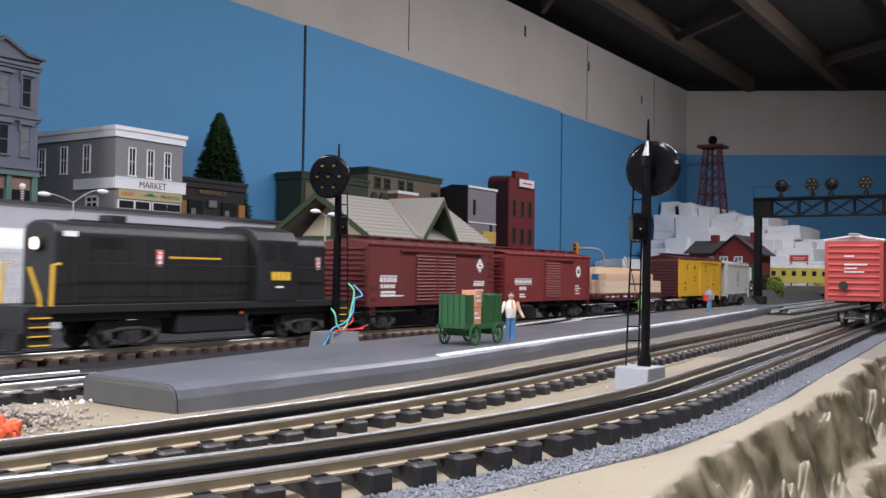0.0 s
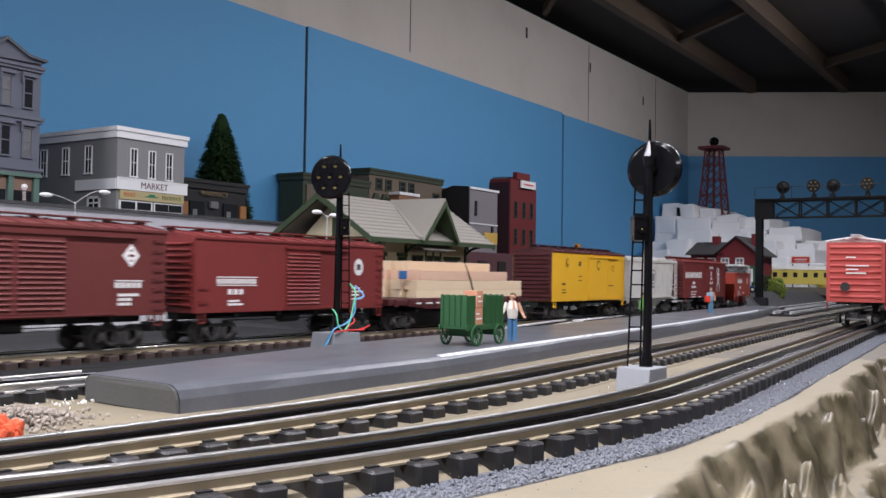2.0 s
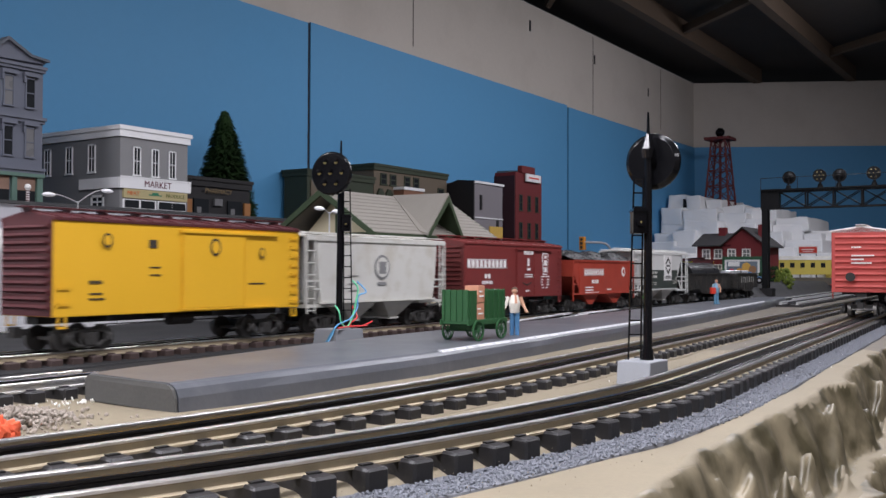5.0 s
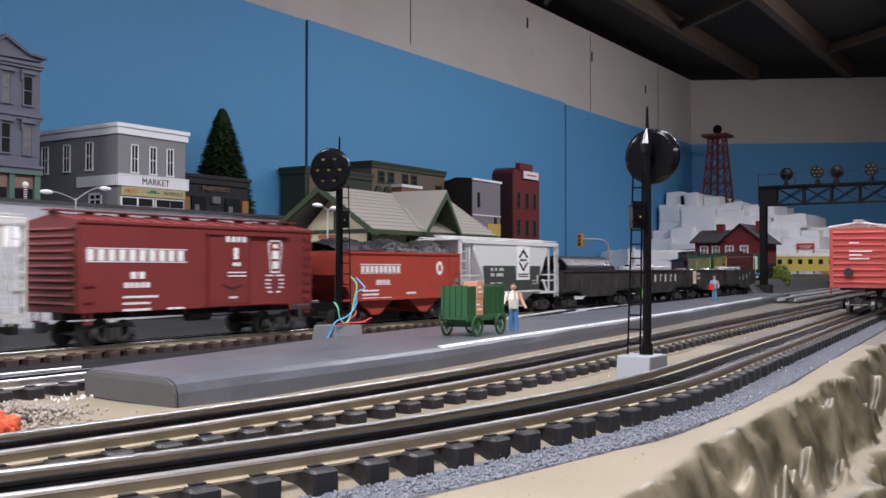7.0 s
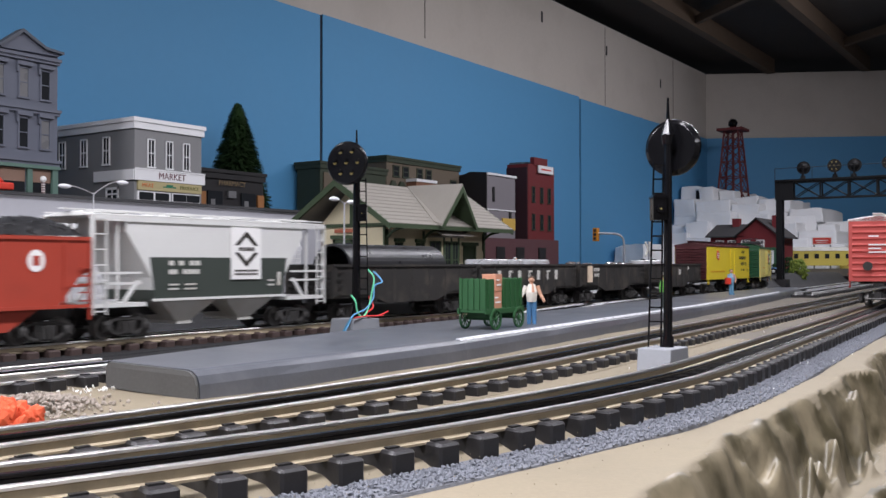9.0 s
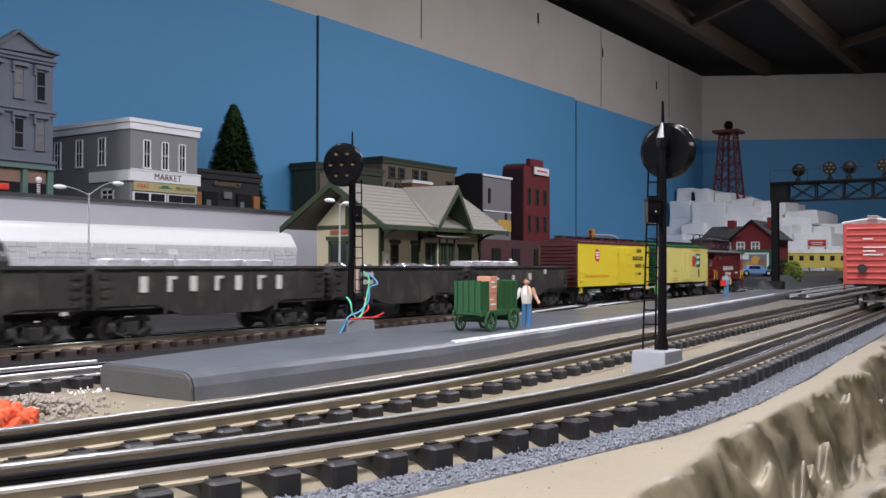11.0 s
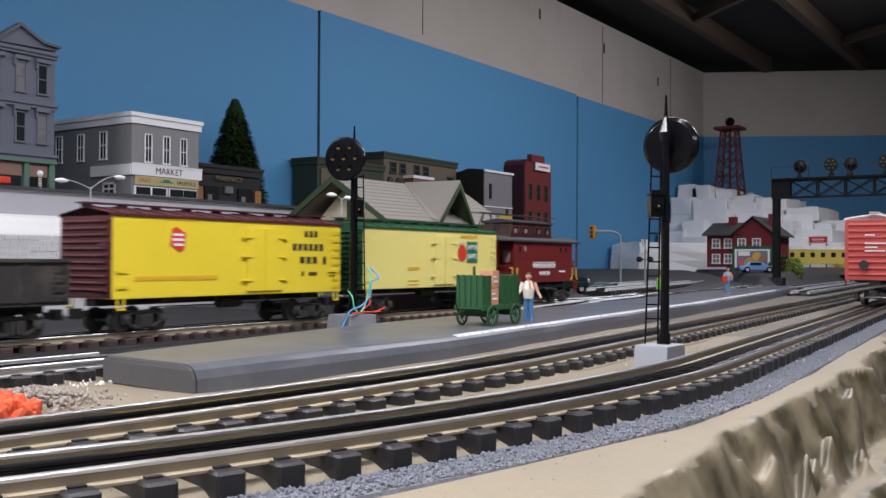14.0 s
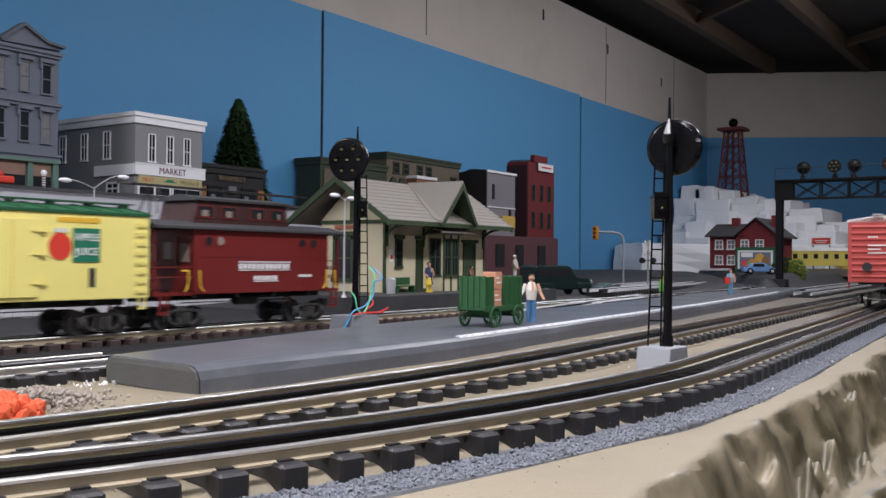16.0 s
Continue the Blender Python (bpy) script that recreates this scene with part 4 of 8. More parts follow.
def keystone(c, x, z, k, y, material, inner, name="emblem"):
    pts = [(-0.5, 1.0), (0.5, 1.0), (0.5, 0.82), (0.62, 0.78), (0.38, -1.0), (-0.38, -1.0), (-0.62, 0.78), (-0.5, 0.82)]
    bm = bmesh.new()
    prism(bm, [(x + a * k, z + b * k) for a, b in pts], "y", y - 0.0003, y)
    e = part(name, bm, material, c, "keystone-shaped emblem")
    bm = bmesh.new()
    prism(bm, [(x + a * k * 0.84, z + b * k * 0.9) for a, b in pts], "y", y - 0.0005, y - 0.0003)
    e2 = part("emblem_field", bm, inner, e)
    bm = bmesh.new()
    for a, b, w_, h_ in ((-0.25, -0.75, 0.5, 0.45), (-0.28, -0.15, 0.56, 0.5), (-0.22, 0.5, 0.44, 0.25)):
        box(bm, x + a * k, x + (a + w_) * k, y - 0.0007, y - 0.0005, z + b * k, z + (b + h_) * k)
    part("emblem_mark", bm, WHITEPAINT, e)


keystone(c, 0.078, 0.070, 0.0150, -0.0322, WHITEPAINT, TUSCAN)
bars(c, 0.066, 0.037, [(0, 0.015, 0.010, 0.0014), (0.013, 0.015, 0.011, 0.0014), (0, 0.011, 0.007, 0.0014), (0.017, 0.011, 0.007, 0.0014), (0, 0.0075, 0.006, 0.0014), (0.018, 0.0075, 0.006, 0.0014), (0, 0.004, 0.007, 0.0014), (0.017, 0.004, 0.007, 0.0014), (0.003, 0, 0.006, 0.0014), (0.014, 0, 0.006, 0.0014)], WHITEPAINT)


def heap(c, x0, x1, w, z, rise, material, name, label, seed, n=420, size=0.0032):
    """A load heaped up out of many broken lumps."""
    random.seed(seed)
    bm = grid_sheet(x0, x1, -w, w, 60, 14, lambda x, y: z + rise * (1 - (abs(y) / w) ** 2) * (0.55 + 0.45 * abs(math.sin((x - x0) * math.pi / 0.075))) + 0.0016 * noise.noise(Vector((x * 160, y * 160, seed))))
    for i in range(n):
        x, y = random.uniform(x0, x1), random.uniform(-w, w) * 0.95
        zz = z + rise * (1 - (abs(y) / w) ** 2) * (0.55 + 0.45 * abs(math.sin((x - x0) * math.pi / 0.075)))
        m = Matrix.Translation((x, y, zz)) @ Euler((random.uniform(0, 6), random.uniform(0, 6), random.uniform(0, 6))).to_matrix().to_4x4() @ Matrix.Diagonal((size * random.uniform(0.5, 1.2), size * random.uniform(0.4, 1), size * random.uniform(0.4, 0.9), 1))
        bmesh.ops.create_icosphere(bm, subdivisions=1, radius=0.6, matrix=m)
    ob = part(name, bm, material, c, label)
    return ob


def open_hopper(name, x0, x1, paint_, label):
    c, h = car_thing(name, x0, x1, label)
    zs, ze, w = 0.0265, 0.0765, 0.031
    low = h - 0.026
    for s in (-1, 1):
        bm = bmesh.new()
        prism(bm, [(-low, zs), (low, zs), (h - 0.004, ze - 0.022), (h, ze - 0.022), (h, ze), (-h, ze), (-h, ze - 0.022), (-h + 0.004, ze - 0.022)], "y", s * w, s * (w - 0.0016))
        part("side", bm, paint_, c, bevel=0.0003)
        bm = bmesh.new()
        box(bm, -h, h, s * (w - 0.002), s * (w + 0.0012), ze - 0.0022, ze + 0.0004)
        part("top_rail", bm, paint_, c)
        bm = bmesh.new()
        box(bm, -h, h, s * (w - 0.002), s * (w + 0.0010), zs - 0.001, zs + 0.0014)
        for x in (-h, -h + 0.021, h - 0.0018, h - 0.0225):
            box(bm, x, x + 0.0018, s * (w - 0.001), s * (w + 0.0008), zs - 0.010 if x in (-h, h - 0.0018) else zs, ze)
        box(bm, -h, -h + 0.024, s * (w - 0.001), s * (w + 0.0006), zs + 0.014, zs + 0.0156)
        box(bm, h - 0.024, h, s * (w - 0.001), s * (w + 0.0006), zs + 0.014, zs + 0.0156)
        part("side_sill", bm, paint_, c)
        grab_ladder(c, h - 0.006, s * w, zs + 0.004, ze - 0.022, 5, 0.008, paint_)
    for s in (-1, 1):
        bm = bmesh.new()
        prism(bm, [(s * h, ze), (s * (h - 0.0015), ze), (s * (h - 0.0015), ze - 0.022), (s * (low - 0.02), zs + 0.001), (s * (low - 0.018), zs - 0.001), (s * h, ze - 0.024)], "y", -w + 0.0016, w - 0.0016)
        part("slope_sheet", bm, paint_, c)
    for x in (-0.045, 0.045):
        bm = bmesh.new()
        prism(bm, [(x - 0.032, zs), (x + 0.032, zs), (x + 0.006, 0.0105), (x - 0.006, 0.0105)], "y", -w + 0.004, w - 0.004)
        part("hopper_bay", bm, paint_, c)
    bm = bmesh.new()
    box(bm, -h + 0.002, h - 0.002, -0.005, 0.005, 0.016, 0.024)
    part("centre_sill", bm, DARKMETAL, c)
    for x in (-h + 0.032, h - 0.032):
        truck(c, x)
    return c, h


HOPPERRED = paint("orange_red_hopper_paint", (0.36, 0.050, 0.030), 0.5, dirt=(0.22, 0.035, 0.024))
c, h = open_hopper("hopper_car", 0.4772, 0.7053, HOPPERRED, "orange-red hopper car heaped with coal")
bars(c, -0.075, 0.055, [(0, 0, 0.070, 0.0068), (-0.002, 0.0078, 0.072, 0.0009), (-0.002, -0.0012, 0.072, 0.0007), (0.026, -0.012, 0.024, 0.0042), (0.024, -0.0132, 0.028, 0.0008), (0.002, -0.020, 0.028, 0.0019), (0.002, -0.024, 0.028, 0.0019), (0.002, -0.028, 0.028, 0.0019), (0.034, -0.028, 0.018, 0.0016), (0.080, -0.024, 0.018, 0.0022)], WHITEPAINT, y=-0.0312)
e = roundel(c, 0.070, 0.0595, 0.0078, WHITEPAINT, y=-0.0312, squash=0.85, label="white round emblem")
boxes("emblem_mark", HOPPERRED, e, [(0.0672, 0.0728, -0.0317, -0.0315, 0.0560, 0.0630)])
heap(c, -h + 0.004, h - 0.004, 0.0285, 0.0775, 0.0135, COAL, "coal_load", "heap of broken black coal", 3)

c, h = covered_hopper("covered_hopper", 0.7066, 0.9630, CARWHITE, SLATE, "two-tone white and dark slate covered hopper", True)
bm = bmesh.new()
box(bm, 0.008, 0.043, -0.0325, -0.0312, 0.044, 0.0885)
e = part("emblem", bm, WHITEPAINT, c, "white panel with a black split diamond")
bm = bmesh.new()
for k in (-1, 1):
    prism(bm, [(0.0255, 0.0700 + k * 0.0155), (0.0395, 0.0700 + k * 0.003), (0.0345, 0.0700 + k * 0.003), (0.0255, 0.0700 + k * 0.0105), (0.0165, 0.0700 + k * 0.003), (0.0115, 0.0700 + k * 0.003)], "y", -0.0328, -0.0325)
for i in range(4):
    box(bm, 0.0165 + i * 0.0048, 0.0165 + i * 0.0048 + 0.0036, -0.0328, -0.0325, 0.0684, 0.0716)
for z in (0.0475, 0.0505):
    for i in range(6):
        box(bm, 0.0120 + i * 0.0046, 0.0120 + i * 0.0046 + 0.0036, -0.0328, -0.0325, z, z + 0.0018)
part("emblem_mark", bm, LETTERBLACK, e)
bars(c, -0.058, 0.050, [(0, 0.006, 0.006, 0.0038), (0.010, 0.006, 0.006, 0.0038), (0.021, 0.006, 0.012, 0.0038), (0, -0.001, 0.009, 0.0038), (0.014, -0.001, 0.018, 0.0038), (0, -0.010, 0.010, 0.0014), (0, -0.0135, 0.010, 0.0014), (0.016, -0.010, 0.012, 0.0014), (0.016, -0.0135, 0.012, 0.0014)], CARGREY, y=-0.0318)
bars(c, 0.052, 0.042, [(0.012, -0.004, 0.006, 0.012), (0, -0.004, 0.009, 0.0014), (0, 0, 0.009, 0.0014)], CARGREY, y=-0.0318)


def gondola(name, x0, x1, label, fishbelly, load):
    c, h = car_thing(name, x0, x1, label)
    zs, ze, w = 0.0200, 0.0560, 0.0315
    for s in (-1, 1):
        bm = bmesh.new()
        if fishbelly:
            prism(bm, [(-h, 0.026), (-h + 0.055, 0.026), (-h + 0.085, 0.0165), (h - 0.085, 0.0165), (h - 0.055, 0.026), (h, 0.026), (h, ze), (-h, ze)], "y", s * w, s * (w - 0.0016))
        else:
            prism(bm, [(-h, 0.024), (h, 0.024), (h, ze), (-h, ze)], "y", s * w, s * (w - 0.0016))
        part("side", bm, GONBLACK, c, bevel=0.0003)
        bm = bmesh.new()
        box(bm, -h, h, s * (w - 0.002), s * (w + 0.0016), ze - 0.0018, ze + 0.0006)
        part("top_rail", bm, GONBLACK, c)
        for i in range(9):
            x = -h + 0.004 + i * (2 * h - 0.008) / 8
            bm = bmesh.new()
            prism(bm, [(x - 0.0014, s * w), (x + 0.0014, s * w), (x + 0.0008, s * (w + 0.0008)), (x - 0.0008, s * (w + 0.0008))], "z", 0.0255 if not fishbelly or abs(x) > h - 0.06 else 0.0175, ze - 0.001)
            part("side_post", bm, GONBLACK, c)
        grab_ladder(c, h - 0.009, s * w, 0.029, ze - 0.006, 4, 0.009, GONBLACK, 0.002)
        grab_ladder(c, -h + 0.009, s * w, 0.029, ze - 0.006, 4, 0.009, GONBLACK, 0.002)
    bm = bmesh.new()
    box(bm, -h, h, -w + 0.001, w - 0.001, 0.0235, 0.0260)
    part("floor", bm, GONBLACK, c)
    for s in (-1, 1):
        bm = bmesh.new()
        box(bm, s * h, s * (h - 0.0016), -w, w, 0.024, ze)
        for i in range(5):
            z = 0.0275 + i * 0.0055
            box(bm, s * h, s * (h + 0.0018), -w + 0.004, w - 0.004, z, z + 0.0026)
        part("end_wall", bm, GONBLACK, c, bevel=0.0003)
    bm = bmesh.new()
    box(bm, -h + 0.004, h - 0.004, -0.006, 0.006, 0.0165, 0.0236)
    part("centre_sill", bm, DARKMETAL, c)
    for x in (-h + 0.038, h - 0.038):
        truck(c, x)
    return c, h


PIPEBLACK = mat("semi_gloss_black_pipe", (0.022, 0.022, 0.024), 0.3, var=0.2, bump=0.05)
ALU = mat("bright_aluminium_coil", (0.75, 0.76, 0.78), 0.28, 0.6, var=0.1, scale=60)
FOIL = mat("crumpled_foil", (0.8, 0.8, 0.82), 0.2, 0.9, var=0.15, bump=0.4)
SCRAP = mat("rusty_grey_scrap", (0.14, 0.12, 0.11), 0.6, 0.3, var=0.5)


def ride(name, label, category, at, build):
    """A load lying in a car, moving with it."""
    t = thing(name, pose(0, TRACK_Y, 0), label, category, "train loads")
    build(t)
    TRAIN.append((t, at))
    return t


c, h = gondola("gondola_car", 0.9754, 1.2364, "weathered black gondola carrying a large black pipe", True, "pipe")


def pipe_load(t):
    bm = bmesh.new()
    n = 40
    prof = [(0.0255, -0.085), (0.0255, 0.085), (0.0235, 0.085), (0.0235, -0.085)]
    rings = [[bm.verts.new((x, r * math.cos(2 * math.pi * k / n), 0.0520 + r * math.sin(2 * math.pi * k / n))) for r, x in prof] for k in range(n)]
    for k in range(n):
        a, b = rings[k], rings[(k + 1) % n]
        for i in range(4):
            bm.faces.new((a[i], b[i], b[(i + 1) % 4], a[(i + 1) % 4]))
    part("pipe", bm, PIPEBLACK, t, smooth=False)


ride("pipe_load", "large glossy black pipe lying in a gondola", "pipe", 1.095, pipe_load)
bars(c, -0.10, 0.036, [(0.02, 0, 0.012, 0.003), (0.02, 0.006, 0.008, 0.003)], GONBLACK)


def coil_load(xs, r):
    def build(t):
        for x in xs:
            bm = bmesh.new()
            rod(bm, (x, -0.004, 0.0265), (x, -0.004, 0.0615), r, r, 32)
            rod(bm, (x, -0.004, 0.0615), (x, -0.004, 0.0625), r * 0.95, r * 0.9, 32)
            part("coil", bm, ALU, t, "bright aluminium coil")
    return build


c, h = gondola("gondola_car", 1.2427, 1.5000, "weathered black gondola with large white lettering and bright coils", True, "coils")
for i in range(7):
    bars(c, -0.088 + i * 0.025, 0.036, [(0.0, 0.0, 0.011, 0.0125)] if i % 2 == 0 else [(0.002, 0.0, 0.006, 0.0125), (0.002, 0.0100, 0.010, 0.0025)], CARGREY, name="large_letter")
ride("coil_load", "row of bright aluminium coils in a gondola", "metal coils", 1.371, coil_load((-0.085, -0.05, -0.012, 0.024, 0.06), 0.0185))
c, h = gondola("gondola_car", 1.5120, 1.7480, "weathered dark brown gondola with scrap and a rusty panel", True, "scrap")
boxes("patch", mat("rust_stained_patch", (0.70, 0.56, 0.42), 0.8, var=0.2), c, [(-h + 0.024, -h + 0.038, -0.0332, -0.0316, 0.030, 0.054)], "pale rust-stained patch panel")
bars(c, -h + 0.044, 0.036, [(0, 0.010, 0.020, 0.0045), (0.002, 0.002, 0.018, 0.0045)], CARGREY)


def scrap_load(t):
    random.seed(9)
    for k in range(26):
        bm = bmesh.new()
        x, y, s = random.uniform(-0.10, 0.10), random.uniform(-0.022, 0.022), random.uniform(0.004, 0.009)
        bmesh.ops.create_icosphere(bm, subdivisions=2, radius=s, matrix=Matrix.Translation((x, y, 0.0520)))
        for v in bm.verts:
            v.co += Vector(noise.noise_vector(v.co * 190)) * s * 0.55
        part("scrap_piece", bm, FOIL if k % 3 else SCRAP, t)
    bm = bmesh.new()
    box(bm, -0.106, 0.106, -0.028, 0.028, 0.0265, 0.0500)
    part("scrap_bed", bm, SCRAP, t)


ride("scrap_load", "crumpled foil and scrap heaped in a gondola", "scrap", 1.630, scrap_load)
c, h = gondola("gondola_car", 1.7652, 2.0164, "weathered black gondola with bright coils", True, "coils")
bars(c, 0.0, 0.032, [(-0.07, 0.004, 0.010, 0.006), (-0.03, 0.002, 0.008, 0.011), (0.012, 0.006, 0.012, 0.009), (0.055, 0.014, 0.010, 0.006)], CARGREY)
ride("coil_load", "row of bright aluminium coils in a gondola", "metal coils", 1.86, coil_load((-0.07, -0.038, -0.004, 0.03), 0.017))

# two refrigerator cars
c, h = boxcar("refrigerator_car", 2.0523, 2.3162, 0.0262, 0.0915, LEMON, MAROON, MAROON, "lemon-yellow wooden refrigerator car with maroon roof and ends", (0.006, 0.050, "hinged"), grabs=LEMON)
bm = bmesh.new()
prism(bm, [(-0.078, 0.068), (-0.068, 0.0625), (-0.064, 0.0645), (-0.062, 0.0775), (-0.072, 0.083), (-0.076, 0.081)], "y", -0.0326, -0.0320)
e = part("emblem", bm, REDEMB, c, "tilted red square emblem")
boxes("emblem_mark", WHITEPAINT, e, [(-0.0755, -0.0645, -0.0329, -0.0326, 0.0755, 0.0775), (-0.0760, -0.0640, -0.0329, -0.0326, 0.0715, 0.0735), (-0.0745, -0.0650, -0.0329, -0.0326, 0.0675, 0.0695)])
bars(c, -0.112, 0.0400, [(0, 0, 0.085, 0.0034), (0.028, 0.048, 0.036, 0.0028)], ORANGE_Y)
bars(c, 0.064, 0.048, [(0.016, 0.030, 0.020, 0.0058), (0.0, 0.0175, 0.044, 0.0062), (0.010, 0.0055, 0.026, 0.0062), (0.042, 0.0045, 0.006, 0.0075), (0.012, -0.0065, 0.0045, 0.0045), (0.022, -0.0060, 0.012, 0.0035), (0.050, -0.004, 0.010, 0.001), (0.050, -0.007, 0.010, 0.001)], LETTERBLACK)
c, h = boxcar("refrigerator_car", 2.3530, 2.6130, 0.0268, 0.0915, CREAM_Y, GREENCAR, GREENCAR, "pale yellow refrigerator car with green roof and apple emblem", (-0.005, 0.035, "hinged"), grabs=CREAM_Y)
GREENEMB = paint("bottle_green_emblem", (0.02, 0.16, 0.09), 0.4)
e = roundel(c, 0.052, 0.0655, 0.0098, REDEMB, squash=0.95, label="round red apple emblem")
boxes("apple_leaf", CARGREY, e, [(0.047, 0.058, -0.0328, -0.0322, 0.0755, 0.0785)])
bm = bmesh.new()
box(bm, 0.0625, 0.0850, -0.0327, -0.0320, 0.0545, 0.0790)
e = part("emblem_panel", bm, GREENEMB, c, "green panel with pale lettering", bevel=0.0)
words("lettering", "APPLE", 0.0078, WHITEPAINT, e, pose(0.0738, -0.0329, 0.0722, 90))
words("lettering", "JUICE", 0.0078, WHITEPAINT, e, pose(0.0738, -0.0329, 0.0618, 90))
bars(c, 0.050, 0.083, [(0, 0, 0.036, 0.0035)], ORANGE_Y)
bars(c, 0.076, 0.036, [(0, 0, 0.008, 0.014)], LETTERBLACK)
bars(c, -0.055, 0.046, [(0, 0, 0.022, 0.0034), (0, -0.012, 0.02, 0.0012), (0, -0.016, 0.02, 0.0012)], ORANGE_Y)

# caboose
CABRED = paint("dark_caboose_red_paint", (0.150, 0.016, 0.015), 0.45)
CABROOF = paint("grey_black_roof_paint", (0.045, 0.045, 0.047), 0.6)
GLASSDARK = mat("dark_window_glass", (0.02, 0.022, 0.025), 0.08, var=0.1, bump=0)
GLASSLIT = mat("pale_window_glass", (0.26, 0.20, 0.17), 0.25, var=0.2, bump=0)
c, h = car_thing("caboose", 2.6190, 2.8420, "dark red cabin caboose with a roof cupola and yellow grab rails", category="caboose")
X0, X1 = -0.071, 0.094
bm = bmesh.new()
box(bm, X0, X1, -0.031, 0.031, 0.0285, 0.0835)
part("body", bm, CABRED, c, bevel=0.0006)
bm = bmesh.new()
box(bm, X0, X1, -0.0313, 0.0313, 0.0590, 0.0598)
box(bm, X0, X1, -0.0316, 0.0316, 0.0285, 0.0310)
part("belt_rail", bm, CABRED, c)
bm = bmesh.new()
prism(bm, [(-0.034, 0.0815), (-0.034, 0.0840), (-0.018, 0.0885), (0, 0.0898), (0.018, 0.0885), (0.034, 0.0840), (0.034, 0.0815)], "x", -h - 0.002, h + 0.002)
part("roof", bm, CABROOF, c, bevel=0.0004)
for x in (-0.056, -0.043, 0.058, 0.073):
    for y in (-0.0312, 0.0312):
        bm = bmesh.new()
        rod(bm, (x, y * 0.99, 0.0725), (x, y * 1.012, 0.0725), 0.0046, seg=20)
        w_ = part("window", bm, CABRED, c, "round porthole window")
        bm = bmesh.new()
        rod(bm, (x, y * 0.99, 0.0725), (x, y * 1.016, 0.0725), 0.0037, seg=20)
        part("pane", bm, GLASSLIT if x in (-0.043,) else GLASSDARK, w_)
bm = bmesh.new()
prism(bm, [(-0.066, 0.0860), (0.050, 0.0800), (0.046, 0.1075), (-0.060, 0.1075)], "y", -0.0215, 0.0215)
cup = part("cupola", bm, paint("brown_black_cupola_paint", (0.045, 0.018, 0.016), 0.5), c, "dark roof cupola with windows", bevel=0.0006)
bm = bmesh.new()
prism(bm, [(-0.0235, 0.1065), (-0.0235, 0.1085), (0, 0.1120), (0.0235, 0.1085), (0.0235, 0.1065)], "x", -0.064, 0.050)
part("cupola_roof", bm, CABROOF, cup)
for x in (-0.055, -0.028, 0.006, 0.031):
    for y in (-0.0217, 0.0217):
        wf = boxes("window", CABRED, cup, [(x - 0.0060, x + 0.0120, min(y, y * 1.02), max(y, y * 1.02), 0.0918, 0.1027)])
        boxes("pane", GLASSDARK, wf, [(x - 0.0048, x + 0.0108, min(y, y * 1.03), max(y, y * 1.03), 0.0930, 0.1017)])
        boxes("blind", GLASSLIT, wf, [(x - 0.0010 + 0.004 * (x > 0), x + 0.0060, min(y, y * 1.035), max(y, y * 1.035), 0.0932, 0.0985)])
bm = bmesh.new()
for x in (-0.088, 0.040):
    for y in (-0.012, 0.012):
        rod(bm, (x - 0.006, y, 0.094), (x, y * 0.4, 0.118), 0.0007, seg=6)
        rod(bm, (x + 0.006, y, 0.094), (x, y * 0.4, 0.118), 0.0007, seg=6)
for y in (-0.006, 0.006):
    rod(bm, (-0.115, y, 0.1175), (0.09, y, 0.1175), 0.0006, seg=6)
part("antenna_rack", bm, DARKMETAL, c, "dark metal rooftop aerial rack")
bm = bmesh.new()
rod(bm, (0.06, 0.012, 0.088), (0.06, 0.012, 0.106), 0.0035, seg=12)
rod(bm, (0.06, 0.012, 0.106), (0.06, 0.012, 0.108), 0.005, seg=12)
part("stovepipe", bm, DARKMETAL, c)
for s in (-1, 1):
    bm = bmesh.new()
    xa, xb = (-h, X0) if s < 0 else (X1, h)
    box(bm, xa, xb, -0.030, 0.030, 0.0275, 0.0300)
    for y in (-0.029, 0.029):
        box(bm, (xa if s < 0 else xb - 0.0016), (xa + 0.0016 if s < 0 else xb), y - 0.0008, y + 0.0008, 0.030, 0.083)
        for z in (0.042, 0.050):
            box(bm, xa, xb, y - 0.0006, y + 0.0006, z, z + 0.001)
    e = -h if s < 0 else h - 0.0012
    for z in (0.040, 0.048, 0.056):
        box(bm, e, e + 0.0012, -0.029, 0.029, z, z + 0.001)
    for i in range(6):
        y = -0.024 + i * 0.0096
        box(bm, e, e + 0.0012, y, y + 0.001, 0.030, 0.056)
    part("end_platform", bm, CABRED, c, "open end platform with railings")
    bm = bmesh.new()
    x = (-h + 0.004) if s < 0 else (h - 0.014)
    for y in (-0.0315, 0.030):
        box(bm, x, x + 0.010, y, y + 0.0016, 0.0125, 0.0150)
        box(bm, x + 0.001, x + 0.009, y, y + 0.0016, 0.0195, 0.0215)
        prism(bm, [(x, 0.0125), (x + 0.0012, 0.0125), (x + 0.0035, 0.028), (x + 0.002, 0.028)], "y", y, y + 0.0016)
        prism(bm, [(x + 0.0088, 0.0125), (x + 0.010, 0.0125), (x + 0.010, 0.028), (x + 0.0088, 0.028)], "y", y, y + 0.0016)
    part("step", bm, CABRED, c)
boxes("door", CABRED, c, [(X0 - 0.001, X0, -0.011, 0.011, 0.030, 0.076)])
